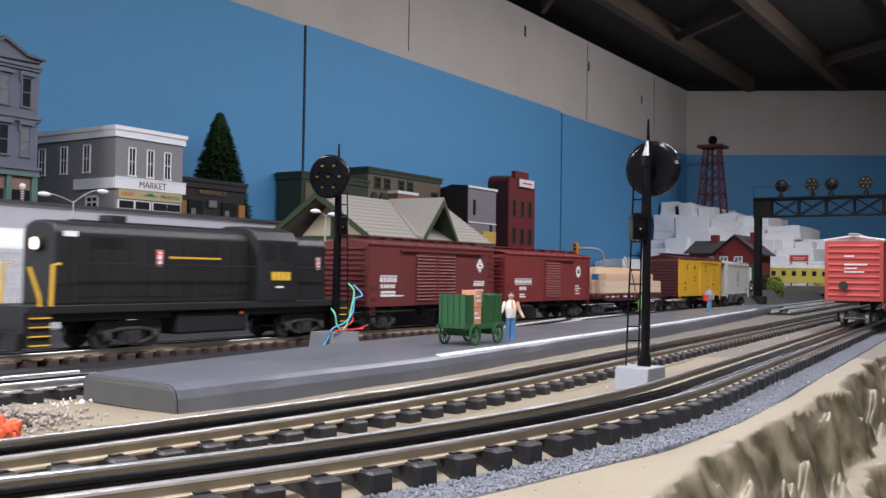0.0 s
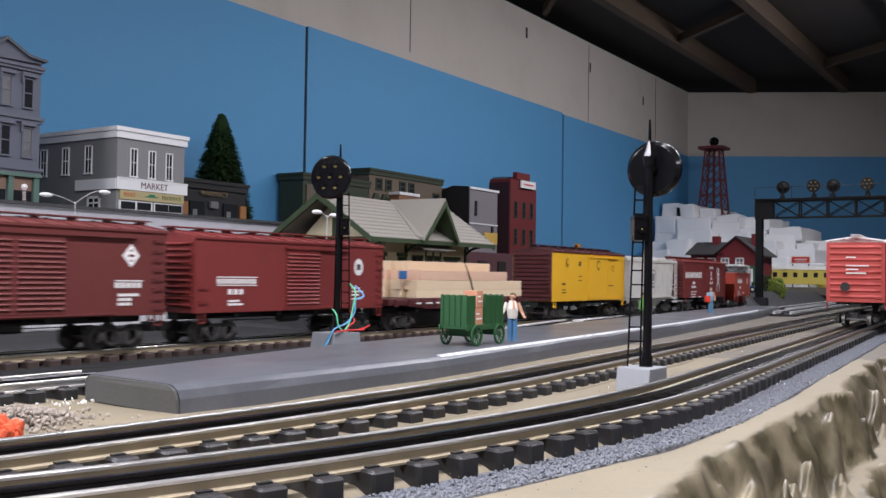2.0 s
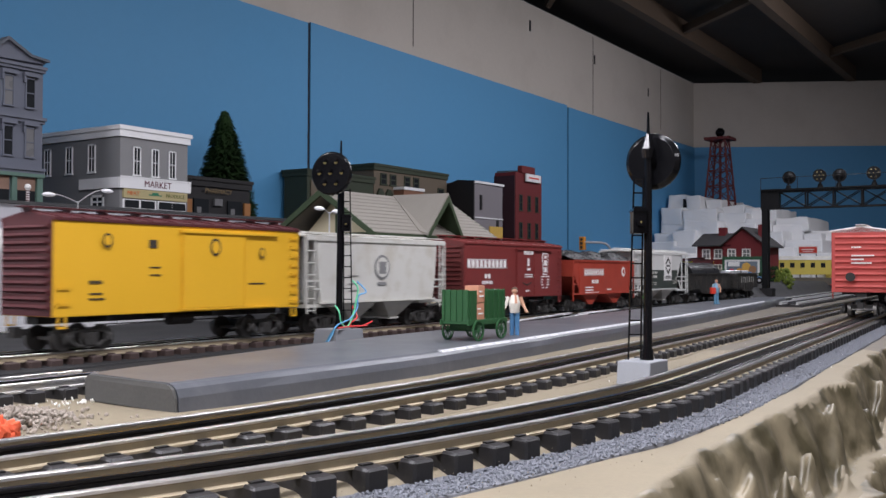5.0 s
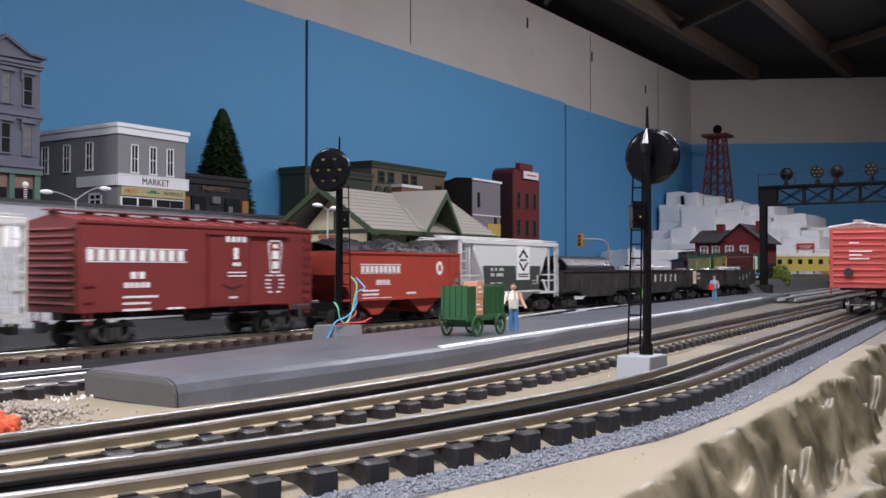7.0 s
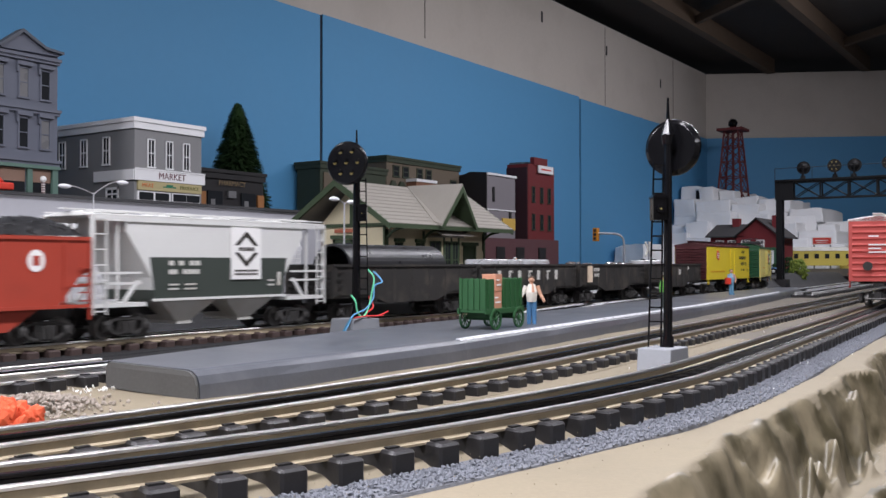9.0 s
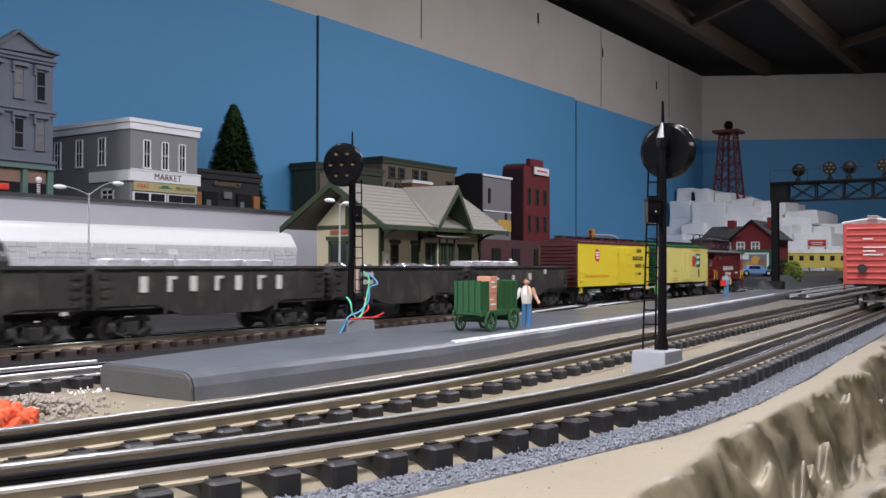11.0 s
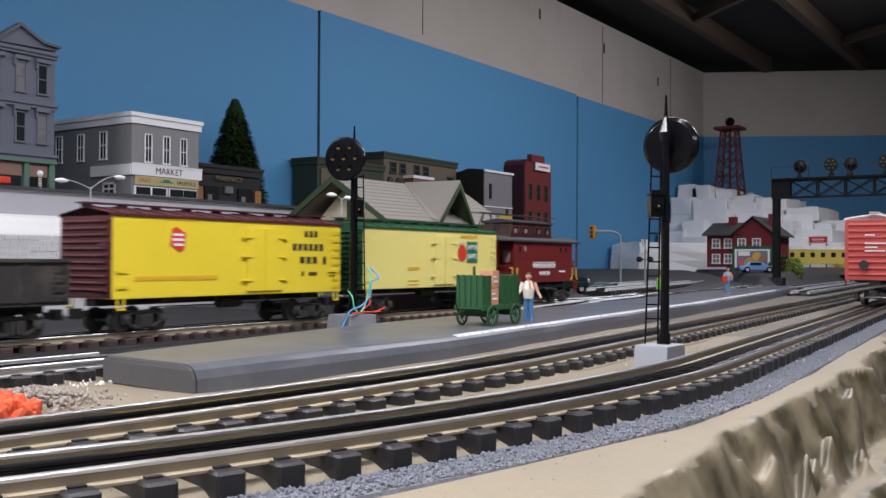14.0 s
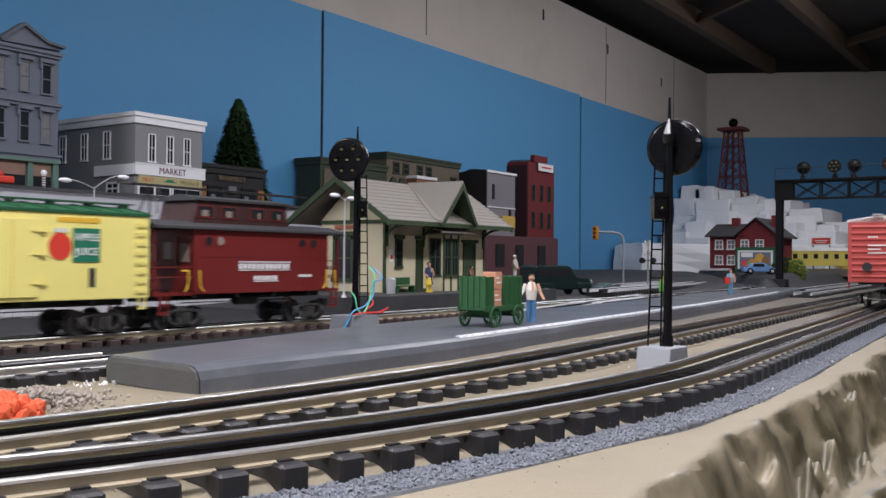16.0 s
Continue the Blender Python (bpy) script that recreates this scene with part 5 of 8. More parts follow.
boxes("window", GLASSLIT, c, [(X0 - 0.0016, X0 - 0.001, -0.005, 0.005, 0.057, 0.071), (X0 - 0.0016, X0 - 0.0006, -0.025, -0.015, 0.055, 0.070), (X0 - 0.0016, X0 - 0.0006, 0.015, 0.025, 0.055, 0.070)])
for y in (-0.033, 0.033):
    for x, dx in ((X0 - 0.008, -0.004), (X0 + 0.004, 0.005), (X1 - 0.004, -0.005), (X1 + 0.008, 0.004)):
        bm = bmesh.new()
        sweep(bm, [(x, y, 0.048), (x, y, 0.040), (x + dx * 0.2, y, 0.034), (x + dx, y, 0.0305)], [(-0.0006, -0.0006), (0.0006, -0.0006), (0.0006, 0.0006), (-0.0006, 0.0006)])
        part("grab_rail", bm, YELLOWPAINT, c, "yellow curved grab rail")
    boxes("grab_rail", YELLOWPAINT, c, [(X0 - 0.015, X0 - 0.008, y - 0.0006, y + 0.0006, 0.047, 0.0485)], "yellow grab rail")
bars(c, -0.022, 0.0490, [(0, 0, 0.064, 0.0046), (0, 0.0056, 0.064, 0.0009), (0, -0.0014, 0.064, 0.0007), (0.018, -0.0100, 0.030, 0.0040), (0.018, -0.0112, 0.030, 0.0007), (0.075, -0.0075, 0.018, 0.0022)], WHITEPAINT, y=-0.0314)
underframe(c, h, 0.0285)

# locomotive
c, h = car_thing("locomotive", -1.7150, -1.3560, "black road-switcher diesel locomotive with a lit headlight", category="locomotive")
o = (-1.7150 - 1.3560) / 2


def lx(s):
    return s - o


HF, CF, CR, RE = lx(-1.6858), lx(-1.4870), lx(-1.4330), lx(-1.3800)
hood = [(-0.0205, 0.034), (-0.0205, 0.0890), (-0.0165, 0.0950), (-0.008, 0.0978), (0.008, 0.0978), (0.0165, 0.0950), (0.0205, 0.0890), (0.0205, 0.034)]
bm = bmesh.new()
prism(bm, hood, "x", HF, CF)
hood_ob = part("long_hood", bm, LOCOBLACK, c, bevel=0.0018)
bm = bmesh.new()
prism(bm, [(y, z if z < 0.04 else z - 0.002) for y, z in hood], "x", CR, RE)
part("short_hood", bm, LOCOBLACK, c, bevel=0.0015)
bm = bmesh.new()
prism(bm, [(-0.031, 0.034), (-0.031, 0.0900), (-0.024, 0.0985), (-0.012, 0.1025), (0.012, 0.1025), (0.024, 0.0985), (0.031, 0.0900), (0.031, 0.034)], "x", CF, CR)
cab = part("cab", bm, LOCOBLACK, c, "black cab with rounded roof", bevel=0.001)
for x in (CF + 0.010, CF + 0.030):
    for y in (-0.0314, 0.0314):
        boxes("window", GLASSDARK, cab, [(x, x + 0.014, min(y * 0.99, y), max(y * 0.99, y), 0.072, 0.086)])
for y in (-0.0316, 0.0309):
    boxes("number_board", YELLOWPAINT, cab, [(CF + 0.018 + k * 0.0066, CF + 0.0232 + k * 0.0066, y, y + 0.0007, 0.0535, 0.0612) for k in range(4)], "yellow number bars")
boxes("stencil_mark", WHITEPAINT, cab, [(CF + 0.024, CF + 0.034, -0.0314, -0.0309, 0.0465, 0.0482)], "small white mark")
boxes("name_strip", YELLOWPAINT, c, [(lx(-1.580) + k * 0.0034, lx(-1.580) + k * 0.0034 + 0.0026, -0.0212, -0.0204, 0.0710, 0.0726) for k in range(17)], "yellow lettering strip")
keystone(c, lx(-1.590), 0.0710, 0.0070, -0.0206, WHITEPAINT, REDEMB)
keystone(c, RE - 0.012, 0.0700, 0.0060, -0.0206, WHITEPAINT, REDEMB)
for i in range(10):
    x = HF + 0.012 + i * 0.0182
    for s in (-1, 1):
        boxes("hood_door", LOCOBLACK, hood_ob, [(x, x + 0.0165, s * 0.0203, s * 0.0209, 0.040, 0.086)])
boxes("louvre", LOCOBLACK, hood_ob, [(HF + 0.03, HF + 0.06, -0.0214, -0.0205, 0.078 + k * 0.0022, 0.0788 + k * 0.0022) for k in range(4)])
boxes("exhaust_pipe", LOCOBLACK, c, [(lx(-1.628), lx(-1.613), -0.008, 0.008, 0.0965, 0.1045)], bevel=0.0006)
bm = bmesh.new()
box(bm, lx(-1.66), lx(-1.50), -0.003, 0.003, 0.097, 0.0995)
part("roof_rib", bm, LOCOBLACK, c)
# frame, walkway and steps
bm = bmesh.new()
box(bm, -h, h, -0.0305, 0.0305, 0.0285, 0.0345)
box(bm, -h + 0.01, h - 0.01, -0.020, 0.020, 0.022, 0.029)
part("walkway", bm, LOCOBLACK, c, "black running board frame", bevel=0.0005)
for s in (-1, 1):
    bm = bmesh.new()
    x = -h - 0.001 if s < 0 else h - 0.001
    box(bm, x, x + 0.002, -0.029, 0.029, 0.006, 0.030)
    prism(bm, [(-0.026, 0.003), (0.026, 0.003), (0.029, 0.016), (-0.029, 0.016)], "x", x - s * 0.001, x + s * 0.004)
    part("pilot", bm, LOCOBLACK, c)
    for y in (-1, 1):
        xs_ = (-h + 0.001) if s < 0 else (h - 0.019)
        bm = bmesh.new()
        box(bm, xs_, xs_ + 0.018, y * 0.0305, y * 0.024, 0.005, 0.0285)
        st = part("step_well", bm, LOCOBLACK, c)
        for z in (0.0060, 0.0125, 0.0190, 0.0255):
            boxes("step_edge", YELLOWPAINT, st, [(xs_ + 0.001, xs_ + 0.017, y * 0.0305, y * 0.0320, z, z + 0.0009)], "yellow step edge")
bm = bmesh.new()
for y in (-0.0298, 0.0298):
    rod(bm, (HF + 0.01, y, 0.0655), (CF, y, 0.0655), 0.0005, seg=6)
    rod(bm, (CR, y, 0.0655), (h - 0.01, y, 0.0655), 0.0005, seg=6)
    for i in range(9):
        x = HF + 0.01 + i * (CF - HF - 0.012) / 8
        rod(bm, (x, y, 0.0345), (x, y, 0.0655), 0.0005, seg=6)
part("handrail", bm, LOCOBLACK, c, "thin black handrail")
for y in (-0.0305, 0.0305):
    for way in ([(-h + 0.010, y, 0.034), (-h + 0.009, y, 0.042), (-h + 0.001, y, 0.062)], [(-h + 0.019, y, 0.034), (-h + 0.020, y, 0.064), (-h + 0.026, y, 0.065)]):
        bm = bmesh.new()
        sweep(bm, way, [(-0.0009, -0.0009), (0.0009, -0.0009), (0.0009, 0.0009), (-0.0009, 0.0009)])
        part("step_rail", bm, YELLOWPAINT, c, "yellow painted step handrail")
bm = bmesh.new()
rod(bm, (HF - 0.004, 0, 0.0800), (HF + 0.002, 0, 0.0800), 0.0055, seg=24)
hl = part("headlight", bm, LOCOBLACK, c)
bm = bmesh.new()
rod(bm, (HF - 0.0046, 0, 0.0800), (HF - 0.0035, 0, 0.0800), 0.0045, seg=24)
part("headlight_lens", bm, mat("lit_headlight", (1.0, 0.72, 0.55), 0.2, var=0.02, bump=0, glow=3.0), hl, "glowing headlight lens")
boxes("marker_board", WHITEPAINT, c, [(HF + 0.006, HF + 0.018, -0.0210, -0.0200, 0.0855, 0.0895)], "white number board")
bm = bmesh.new()
box(bm, lx(-1.575), lx(-1.495), -0.027, 0.027, 0.0085, 0.026)
part("fuel_tank", bm, LOCOBLACK, c, bevel=0.002)
boxes("fuel_cap", REDEMB, c, [(lx(-1.505), lx(-1.502), -0.0285, -0.0268, 0.0235, 0.0262)], "small red valve")
for x in (-h + 0.096, h - 0.058):
    truck(c, x, base=0.046, r=0.0095)
    for y in (-0.0225, 0.0205):
        boxes("equaliser", LOCOBLACK, c, [(x - 0.031, x + 0.031, y, y + 0.002, 0.0105, 0.0215), (x - 0.012, x + 0.012, y - 0.001, y + 0.003, 0.0035, 0.0150)], bevel=0.0008)

# parked red box car on the first track
SALMON = paint("salmon_red_paint", (0.44, 0.070, 0.060), 0.5)
PALEROOF = mat("pale_roof_paint", (0.7, 0.68, 0.66), 0.5, var=0.08)
c, h = boxcar("boxcar", 0, 0.262, 0.0325, 0.1160, SALMON, SALMON, PALEROOF, "bright salmon-red box car parked with its brake wheel end shown", (-0.02, 0.026, "ribbed"), moving=False, rib_rows=9, w=0.037)
del SPINNING[-4:]      # a parked car's wheels stand still
xb = 1.40
c.matrix_basis = pose(xb + 0.131, track_a(xb + 0.131), 0, 0, 0, math.degrees(math.atan(0.066)))
bm = bmesh.new()
rod(bm, (-h - 0.008, 0.012, 0.0535), (-h - 0.0095, 0.012, 0.0535), 0.0062, seg=20)
rod(bm, (-h - 0.002, 0.012, 0.0535), (-h - 0.008, 0.012, 0.0535), 0.0012, seg=8)
part("brake_wheel", bm, DARKMETAL, c, "dark brake wheel")
boxes("lettering", WHITEPAINT, c, [(-h - 0.0040, -h - 0.0034, y - 0.0014, y + 0.0014, z, z + 0.0018) for z, ys in ((0.0930, range(4)), (0.0815, range(9)), (0.0765, range(5)), (0.0715, range(8))) for y in [-0.004 - k * 0.0032 + 0.014 for k in ys]])


# ---- buildings ----
TRIMGREEN = paint("dark_green_trim_paint", (0.040, 0.062, 0.030), 0.6)
CREAMWALL = mat("cream_station_wall", (0.60, 0.53, 0.36), 0.7, var=0.06, scale=12, fine=300)
SHINGLE = mat("grey_brown_shingle", (0.27, 0.25, 0.22), 0.85, var=0.15, scale=30, fine=400, bump=0.3)
WALLGREY = mat("grey_moulded_wall", (0.215, 0.215, 0.22), 0.7, var=0.08, scale=15, fine=300)
WALLLIGHT = mat("light_grey_trim", (0.74, 0.74, 0.75), 0.6, var=0.06)
BLUEGREY = mat("blue_grey_facade", (0.12, 0.13, 0.165), 0.65, var=0.1, scale=15, fine=300)
BRICKRED = mat("dark_red_brick_wall", (0.135, 0.018, 0.020), 0.7, var=0.2, scale=60, fine=500)
BLACKWALL = mat("dark_shop_front", (0.014, 0.013, 0.014), 0.5, var=0.2)
OLIVE = mat("olive_green_facade", (0.035, 0.045, 0.028), 0.7, var=0.15)
TANWALL = mat("tan_painted_wall", (0.125, 0.098, 0.07), 0.7, var=0.12)


def window_set(b, face, u, z, w, h_, depth, frame_mat, glass=GLASSDARK, panes=2, name="window"):
    """A framed window set on a wall. face: (origin, along, out) vectors."""
    org, al, ou = face
    def blk(bm, u0, u1, z0, z1, d0, d1):
        ps = [org + al * a + ou * d for a, d in ((u0, d0), (u1, d0), (u1, d1), (u0, d1))]
        prism(bm, [(p.x, p.y) for p in ps], "z", z0, z1)
    bm = bmesh.new()
    t = w * 0.12
    blk(bm, u - w / 2, u - w / 2 + t, z, z + h_, 0, depth)
    blk(bm, u + w / 2 - t, u + w / 2, z, z + h_, 0, depth)
    blk(bm, u - w / 2, u + w / 2, z + h_ - t, z + h_, 0, depth)
    blk(bm, u - w / 2 - t * 0.5, u + w / 2 + t * 0.5, z - t * 0.6, z + t * 0.6, 0, depth * 1.5)
    blk(bm, u - w / 2, u + w / 2, z + h_ / 2 - t * 0.35, z + h_ / 2 + t * 0.35, 0, depth * 0.8)
    if panes > 1:
        blk(bm, u - t * 0.3, u + t * 0.3, z, z + h_, 0, depth * 0.7)
    f = part(name, bm, frame_mat, b)
    bm = bmesh.new()
    blk(bm, u - w / 2 + t * 0.5, u + w / 2 - t * 0.5, z + t * 0.3, z + h_ - t * 0.5, -0.0005, depth * 0.35)
    part("pane", bm, glass, f)
    return f


def shell(name, x0, x1, y0, y1, z0, z1, wall, label, cornice=None, m=None):
    b = thing(name, m or pose(0, 0, 0), label, "model building", "model town")
    bm = bmesh.new()
    box(bm, x0, x1, y0, y1, z0, z1)
    part("wall", bm, wall, b, bevel=0.0008)
    if cornice:
        bm = bmesh.new()
        box(bm, x0 - 0.003, x1 + 0.003, y0 - 0.003, y1 + 0.003, z1 - 0.012, z1 + 0.002)
        box(bm, x0 - 0.005, x1 + 0.005, y0 - 0.005, y1 + 0.005, z1 - 0.002, z1 + 0.004)
        part("cornice", bm, cornice, b)
    south = (Vector((x0, y0, 0)), Vector((1, 0, 0)), Vector((0, -1, 0)))
    west = (Vector((x0, y1, 0)), Vector((0, -1, 0)), Vector((-1, 0, 0)))
    return b, south, west


DECK = 0.146
STONEWHITE = mat("white_painted_stone_wall", (0.62, 0.62, 0.64), 0.6, var=0.12, scale=50, fine=300, bump=0.6)
CAPWHITE = mat("white_painted_cap_slope", (0.80, 0.80, 0.79), 0.5, var=0.06, scale=50, fine=300, bump=0.3)
FASCIA = mat("pale_grey_street_fascia", (0.40, 0.40, 0.43), 0.65, var=0.08, scale=20, fine=200)
bm = bmesh.new()
prism(bm, [(-1.2, 1.10), (1.20, 1.10), (1.42, 1.17), (1.42, WALL_Y - 0.01), (-1.2, WALL_Y - 0.01)], "z", -0.02, DECK - 0.004)
deck = setting("terrace", bm, FASCIA, "raised street terrace with a pale grey fascia", "terrace")
bm = bmesh.new()
prism(bm, [(-1.2, 1.094), (1.20, 1.094), (1.42, 1.165), (1.42, WALL_Y - 0.012), (-1.2, WALL_Y - 0.012)], "z", DECK - 0.004, DECK)
part("street", bm, ROADGREY, deck, "grey street surface with a dark edge")
# white stone-faced retaining wall with rounded end, courses of blocks
bm = bmesh.new()
prism(bm, [(1.0, -0.012), (1.0, 0.086), (1.012, 0.104), (1.03, 0.108), (1.098, 0.108), (1.098, -0.012)], "x", -1.2, 1.092)
wall_r = setting("retaining_wall", bm, CAPWHITE, "white-painted stone-faced retaining wall below the street", "wall", bevel=0.004)
random.seed(11)
bm = bmesh.new()
for row in range(15):
    x = 0.28 + random.uniform(0, 0.01)
    while x < 1.082:
        w_ = random.uniform(0.009, 0.017)
        d = random.uniform(0.0006, 0.0018)
        if not (0.845 < x < 0.852 and row > 10):
            box(bm, x, x + w_ - 0.0011, 1.0005 - d, 1.001, -0.009 + row * 0.0062, -0.009 + row * 0.0062 + 0.0056)
        x += w_
bl = part("stone_facing", bm, STONEWHITE, wall_r, "grey-white courses of small rough stones")
bl["kind"] = "stuff"

# ---- town ----
b, S, W = shell("shop_building", 0.50, 0.776, 1.15, 1.40, DECK, 0.336, BLUEGREY, "blue-grey three-storey model building with a gabled parapet")
bm = bmesh.new()
prism(bm, [(0.690, 0.335), (0.721, 0.358), (0.752, 0.341), (0.776, 0.338), (0.776, 0.334), (0.690, 0.332)], "y", 1.146, 1.156)
part("parapet", bm, BLUEGREY, b, "small pointed parapet gable", bevel=0.0006)
bm = bmesh.new()
prism(bm, [(0.688, 0.336), (0.721, 0.361), (0.754, 0.343), (0.780, 0.340), (0.780, 0.337), (0.753, 0.3395), (0.721, 0.3565), (0.690, 0.332)], "y", 1.141, 1.158)
part("coping", bm, mat("dark_coping", (0.08, 0.09, 0.11), 0.6), b)
for z in (0.326, 0.258, 0.1905):
    boxes("belt_course", BLUEGREY, b, [(0.50, 0.778, 1.1435, 1.151, z, z + 0.004), (0.50, 0.777, 1.146, 1.151, z - 0.004, z)])
PALEPANE = mat("pale_blind_glass", (0.16, 0.16, 0.165), 0.3, var=0.2, bump=0)
for x in (0.655, 0.692, 0.726, 0.757):
    for z in (0.208, 0.273):
        window_set(b, S, x - 0.50, z, 0.0155, 0.040, 0.002, BLUEGREY, PALEPANE if (x > 0.75) ^ (z > 0.25) else GLASSDARK, 1)
        boxes("lintel", BLUEGREY, b, [(x - 0.011, x + 0.011, 1.1445, 1.151, z + 0.0415, z + 0.0465), (x - 0.0105, x - 0.0075, 1.146, 1.151, z + 0.033, z + 0.0415)])
boxes("awning", paint("faded_green_shop_trim", (0.10, 0.17, 0.14)), b, [(0.55, 0.776, 1.143, 1.151, 0.182, 0.1865), (0.730, 0.737, 1.145, 1.151, DECK, 0.182), (0.766, 0.774, 1.145, 1.151, DECK, 0.182), (0.680, 0.686, 1.145, 1.151, DECK, 0.182)], "dull green shop front trim")
boxes("shop_window", mat("brown_shop_blind", (0.24, 0.15, 0.11), 0.6), b, [(0.690, 0.728, 1.1485, 1.1495, 0.164, 0.181)])
boxes("shop_window", bpy.data.materials["brown_shop_blind"], b, [(0.739, 0.765, 1.1485, 1.1495, 0.164, 0.181)])
boxes("shop_glass", GLASSDARK, b, [(0.690, 0.728, 1.1488, 1.1499, DECK + 0.004, 0.164)])
boxes("shop_glass", GLASSDARK, b, [(0.739, 0.765, 1.1488, 1.1499, DECK + 0.004, 0.164)])
p = thing("barber_pole", pose(0.741, 1.128, DECK), "striped pole with a white globe outside the shop", "pole")
bm = bmesh.new()
for i in range(6):
    rod(bm, (0, 0, i * 0.003), (0, 0, i * 0.003 + 0.0016), 0.0026, seg=10)
part("dark_stripe", bm, MAROON, p)
bm = bmesh.new()
rod(bm, (0, 0, 0), (0, 0, 0.018), 0.0023, seg=10)
part("pole", bm, WHITEPAINT, p)
bm = bmesh.new()
bmesh.ops.create_icosphere(bm, subdivisions=2, radius=0.0042, matrix=Matrix.Translation((0, 0, 0.021)))
part("globe", bm, WHITEPAINT, p)
cr = thing("red_car", pose(0.660, 1.122, DECK), "small red model car at the kerb", "car")
bm = bmesh.new()
box(bm, -0.03, 0.03, -0.012, 0.012, 0.003, 0.012)
prism(bm, [(-0.015, 0.012), (-0.010, 0.019), (0.012, 0.019), (0.018, 0.012)], "y", -0.011, 0.011)
part("body", bm, REDEMB, cr, bevel=0.002)

b, S, W = shell("market_building", 0.901, 1.027, 1.15, 1.345, DECK, 0.266, WALLGREY, "grey two-storey corner market with white cornice and windows", WALLLIGHT)
for x in (0.930, 0.9635, 0.996):
    window_set(b, S, x - 0.901, 0.199, 0.0135, 0.042, 0.0018, WALLLIGHT, GLASSDARK, 2)
for y in (1.322, 1.268, 1.214):
    window_set(b, W, 1.345 - y, 0.204, 0.0170, 0.042, 0.0018, WALLLIGHT, GLASSDARK, 2)
boxes("sign_band", WALLLIGHT, b, [(0.898, 1.030, 1.1455, 1.151, 0.1790, 0.1945), (0.897, 0.902, 1.148, 1.24, 0.1790, 0.1945), (0.898, 1.030, 1.1445, 1.1452, 0.1945, 0.1965)], "white shop sign band")
words("lettering", "MARKET", 0.0135, paint("dark_red_lettering", (0.10, 0.02, 0.03)), b, pose(0.966, 1.1452, 0.1868, 90), "dark red block letters")
boxes("sign_board", mat("tan_shop_sign", (0.42, 0.36, 0.19), 0.6, var=0.08), b, [(0.905, 1.024, 1.1465, 1.151, 0.1650, 0.1785)], "tan produce sign board")
words("lettering", "MEAT", 0.0085, paint("orange_red_lettering", (0.55, 0.12, 0.03)), b, pose(0.922, 1.1462, 0.1718, 90))
words("lettering", "PRODUCE", 0.0080, paint("olive_lettering", (0.10, 0.12, 0.03)), b, pose(1.000, 1.1462, 0.1718, 90))
boxes("script_mark", GREENEMB, b, [(0.950, 0.974, 1.1462, 1.1465, 0.1705, 0.1722), (0.956, 0.968, 1.1462, 1.1465, 0.1722, 0.1750)])
for x, w_ in ((0.905, 0.060), (0.968, 0.054)):
    boxes("shop_window", WALLLIGHT, b, [(x, x + w_, 1.148, 1.151, 0.150, 0.1635)])
for x in (0.908, 0.937, 0.970, 0.996):
    boxes("shop_glass", GLASSDARK, b, [(x, x + 0.025, 1.1474, 1.1481, 0.151, 0.162)])
window_set(b, W, 1.345 - 1.20, 0.150, 0.03, 0.020, 0.0015, WALLLIGHT, GLASSDARK, 2)

b, S, W = shell("pharmacy_building", 1.105, 1.262, 1.25, 1.36, DECK, 0.216, BLACKWALL, "low dark-fronted pharmacy shop beside the market", BLACKWALL)
words("lettering", "PHARMACY", 0.0120, mat("dull_gold_lettering", (0.20, 0.14, 0.07), 0.5), b, pose(1.183, 1.2462, 0.1965, 90), "dull gold sign letters")
ORANGEWOOD = mat("orange_wood_trim", (0.28, 0.12, 0.04), 0.6)
for x in (1.108, 1.245):
    boxes("door_post", ORANGEWOOD, b, [(x, x + 0.015, 1.246, 1.251, DECK, 0.180)], "orange-brown door post")
for x in (1.128, 1.206):
    boxes("shop_glass", GLASSDARK, b, [(x, x + 0.033, 1.247, 1.251, DECK + 0.006, 0.182)])
boxes("door_sign", PALEPANE, b, [(1.174, 1.192, 1.246, 1.251, 0.172, 0.184)])
for x in (1.134, 1.212):
    boxes("window_card", PALEPANE, b, [(x, x + 0.0095, 1.2462, 1.247, 0.158, 0.168)])

# conical fir by the wall
NEEDLE = mat("dark_green_bristle", (0.026, 0.062, 0.016), 0.8, var=0.5, scale=60, fine=500)
BARK = mat("brown_trunk", (0.07, 0.045, 0.03), 0.9)
t = thing("fir_tree", pose(1.342, 1.400, DECK), "dark green bristly model fir tree against the backdrop", "tree")
bm = bmesh.new()
rod(bm, (0, 0, 0), (0, 0, 0.20), 0.006, 0.0015, 8)
part("trunk", bm, BARK, t)
random.seed(21)
verts, faces = [], []
for i in range(11000):
    z = 0.012 + 0.214 * (1 - math.sqrt(random.random())) if i % 3 else random.uniform(0.012, 0.222)
    rr = max(0.003, 0.075 * (1 - z / 0.230) ** 0.66) * (0.96 + 0.04 * math.sin(z * 190 + 2 * random.random())) * random.uniform(0.82, 1.04)
    a = random.uniform(0, 2 * math.pi)
    p0 = Vector((rr * 0.62 * math.cos(a), rr * 0.62 * math.sin(a), z + 0.005))
    p1 = Vector((rr * math.cos(a), rr * math.sin(a), z + random.uniform(-0.004, 0.006)))
    sd = Vector((-math.sin(a), math.cos(a), random.uniform(-0.4, 0.4))) * random.uniform(0.0012, 0.0026)
    k = len(verts)
    verts += [p0 - sd, p0 + sd, p1 + sd * 0.3, p1 - sd * 0.3]
    faces.append((k, k + 1, k + 2, k + 3))
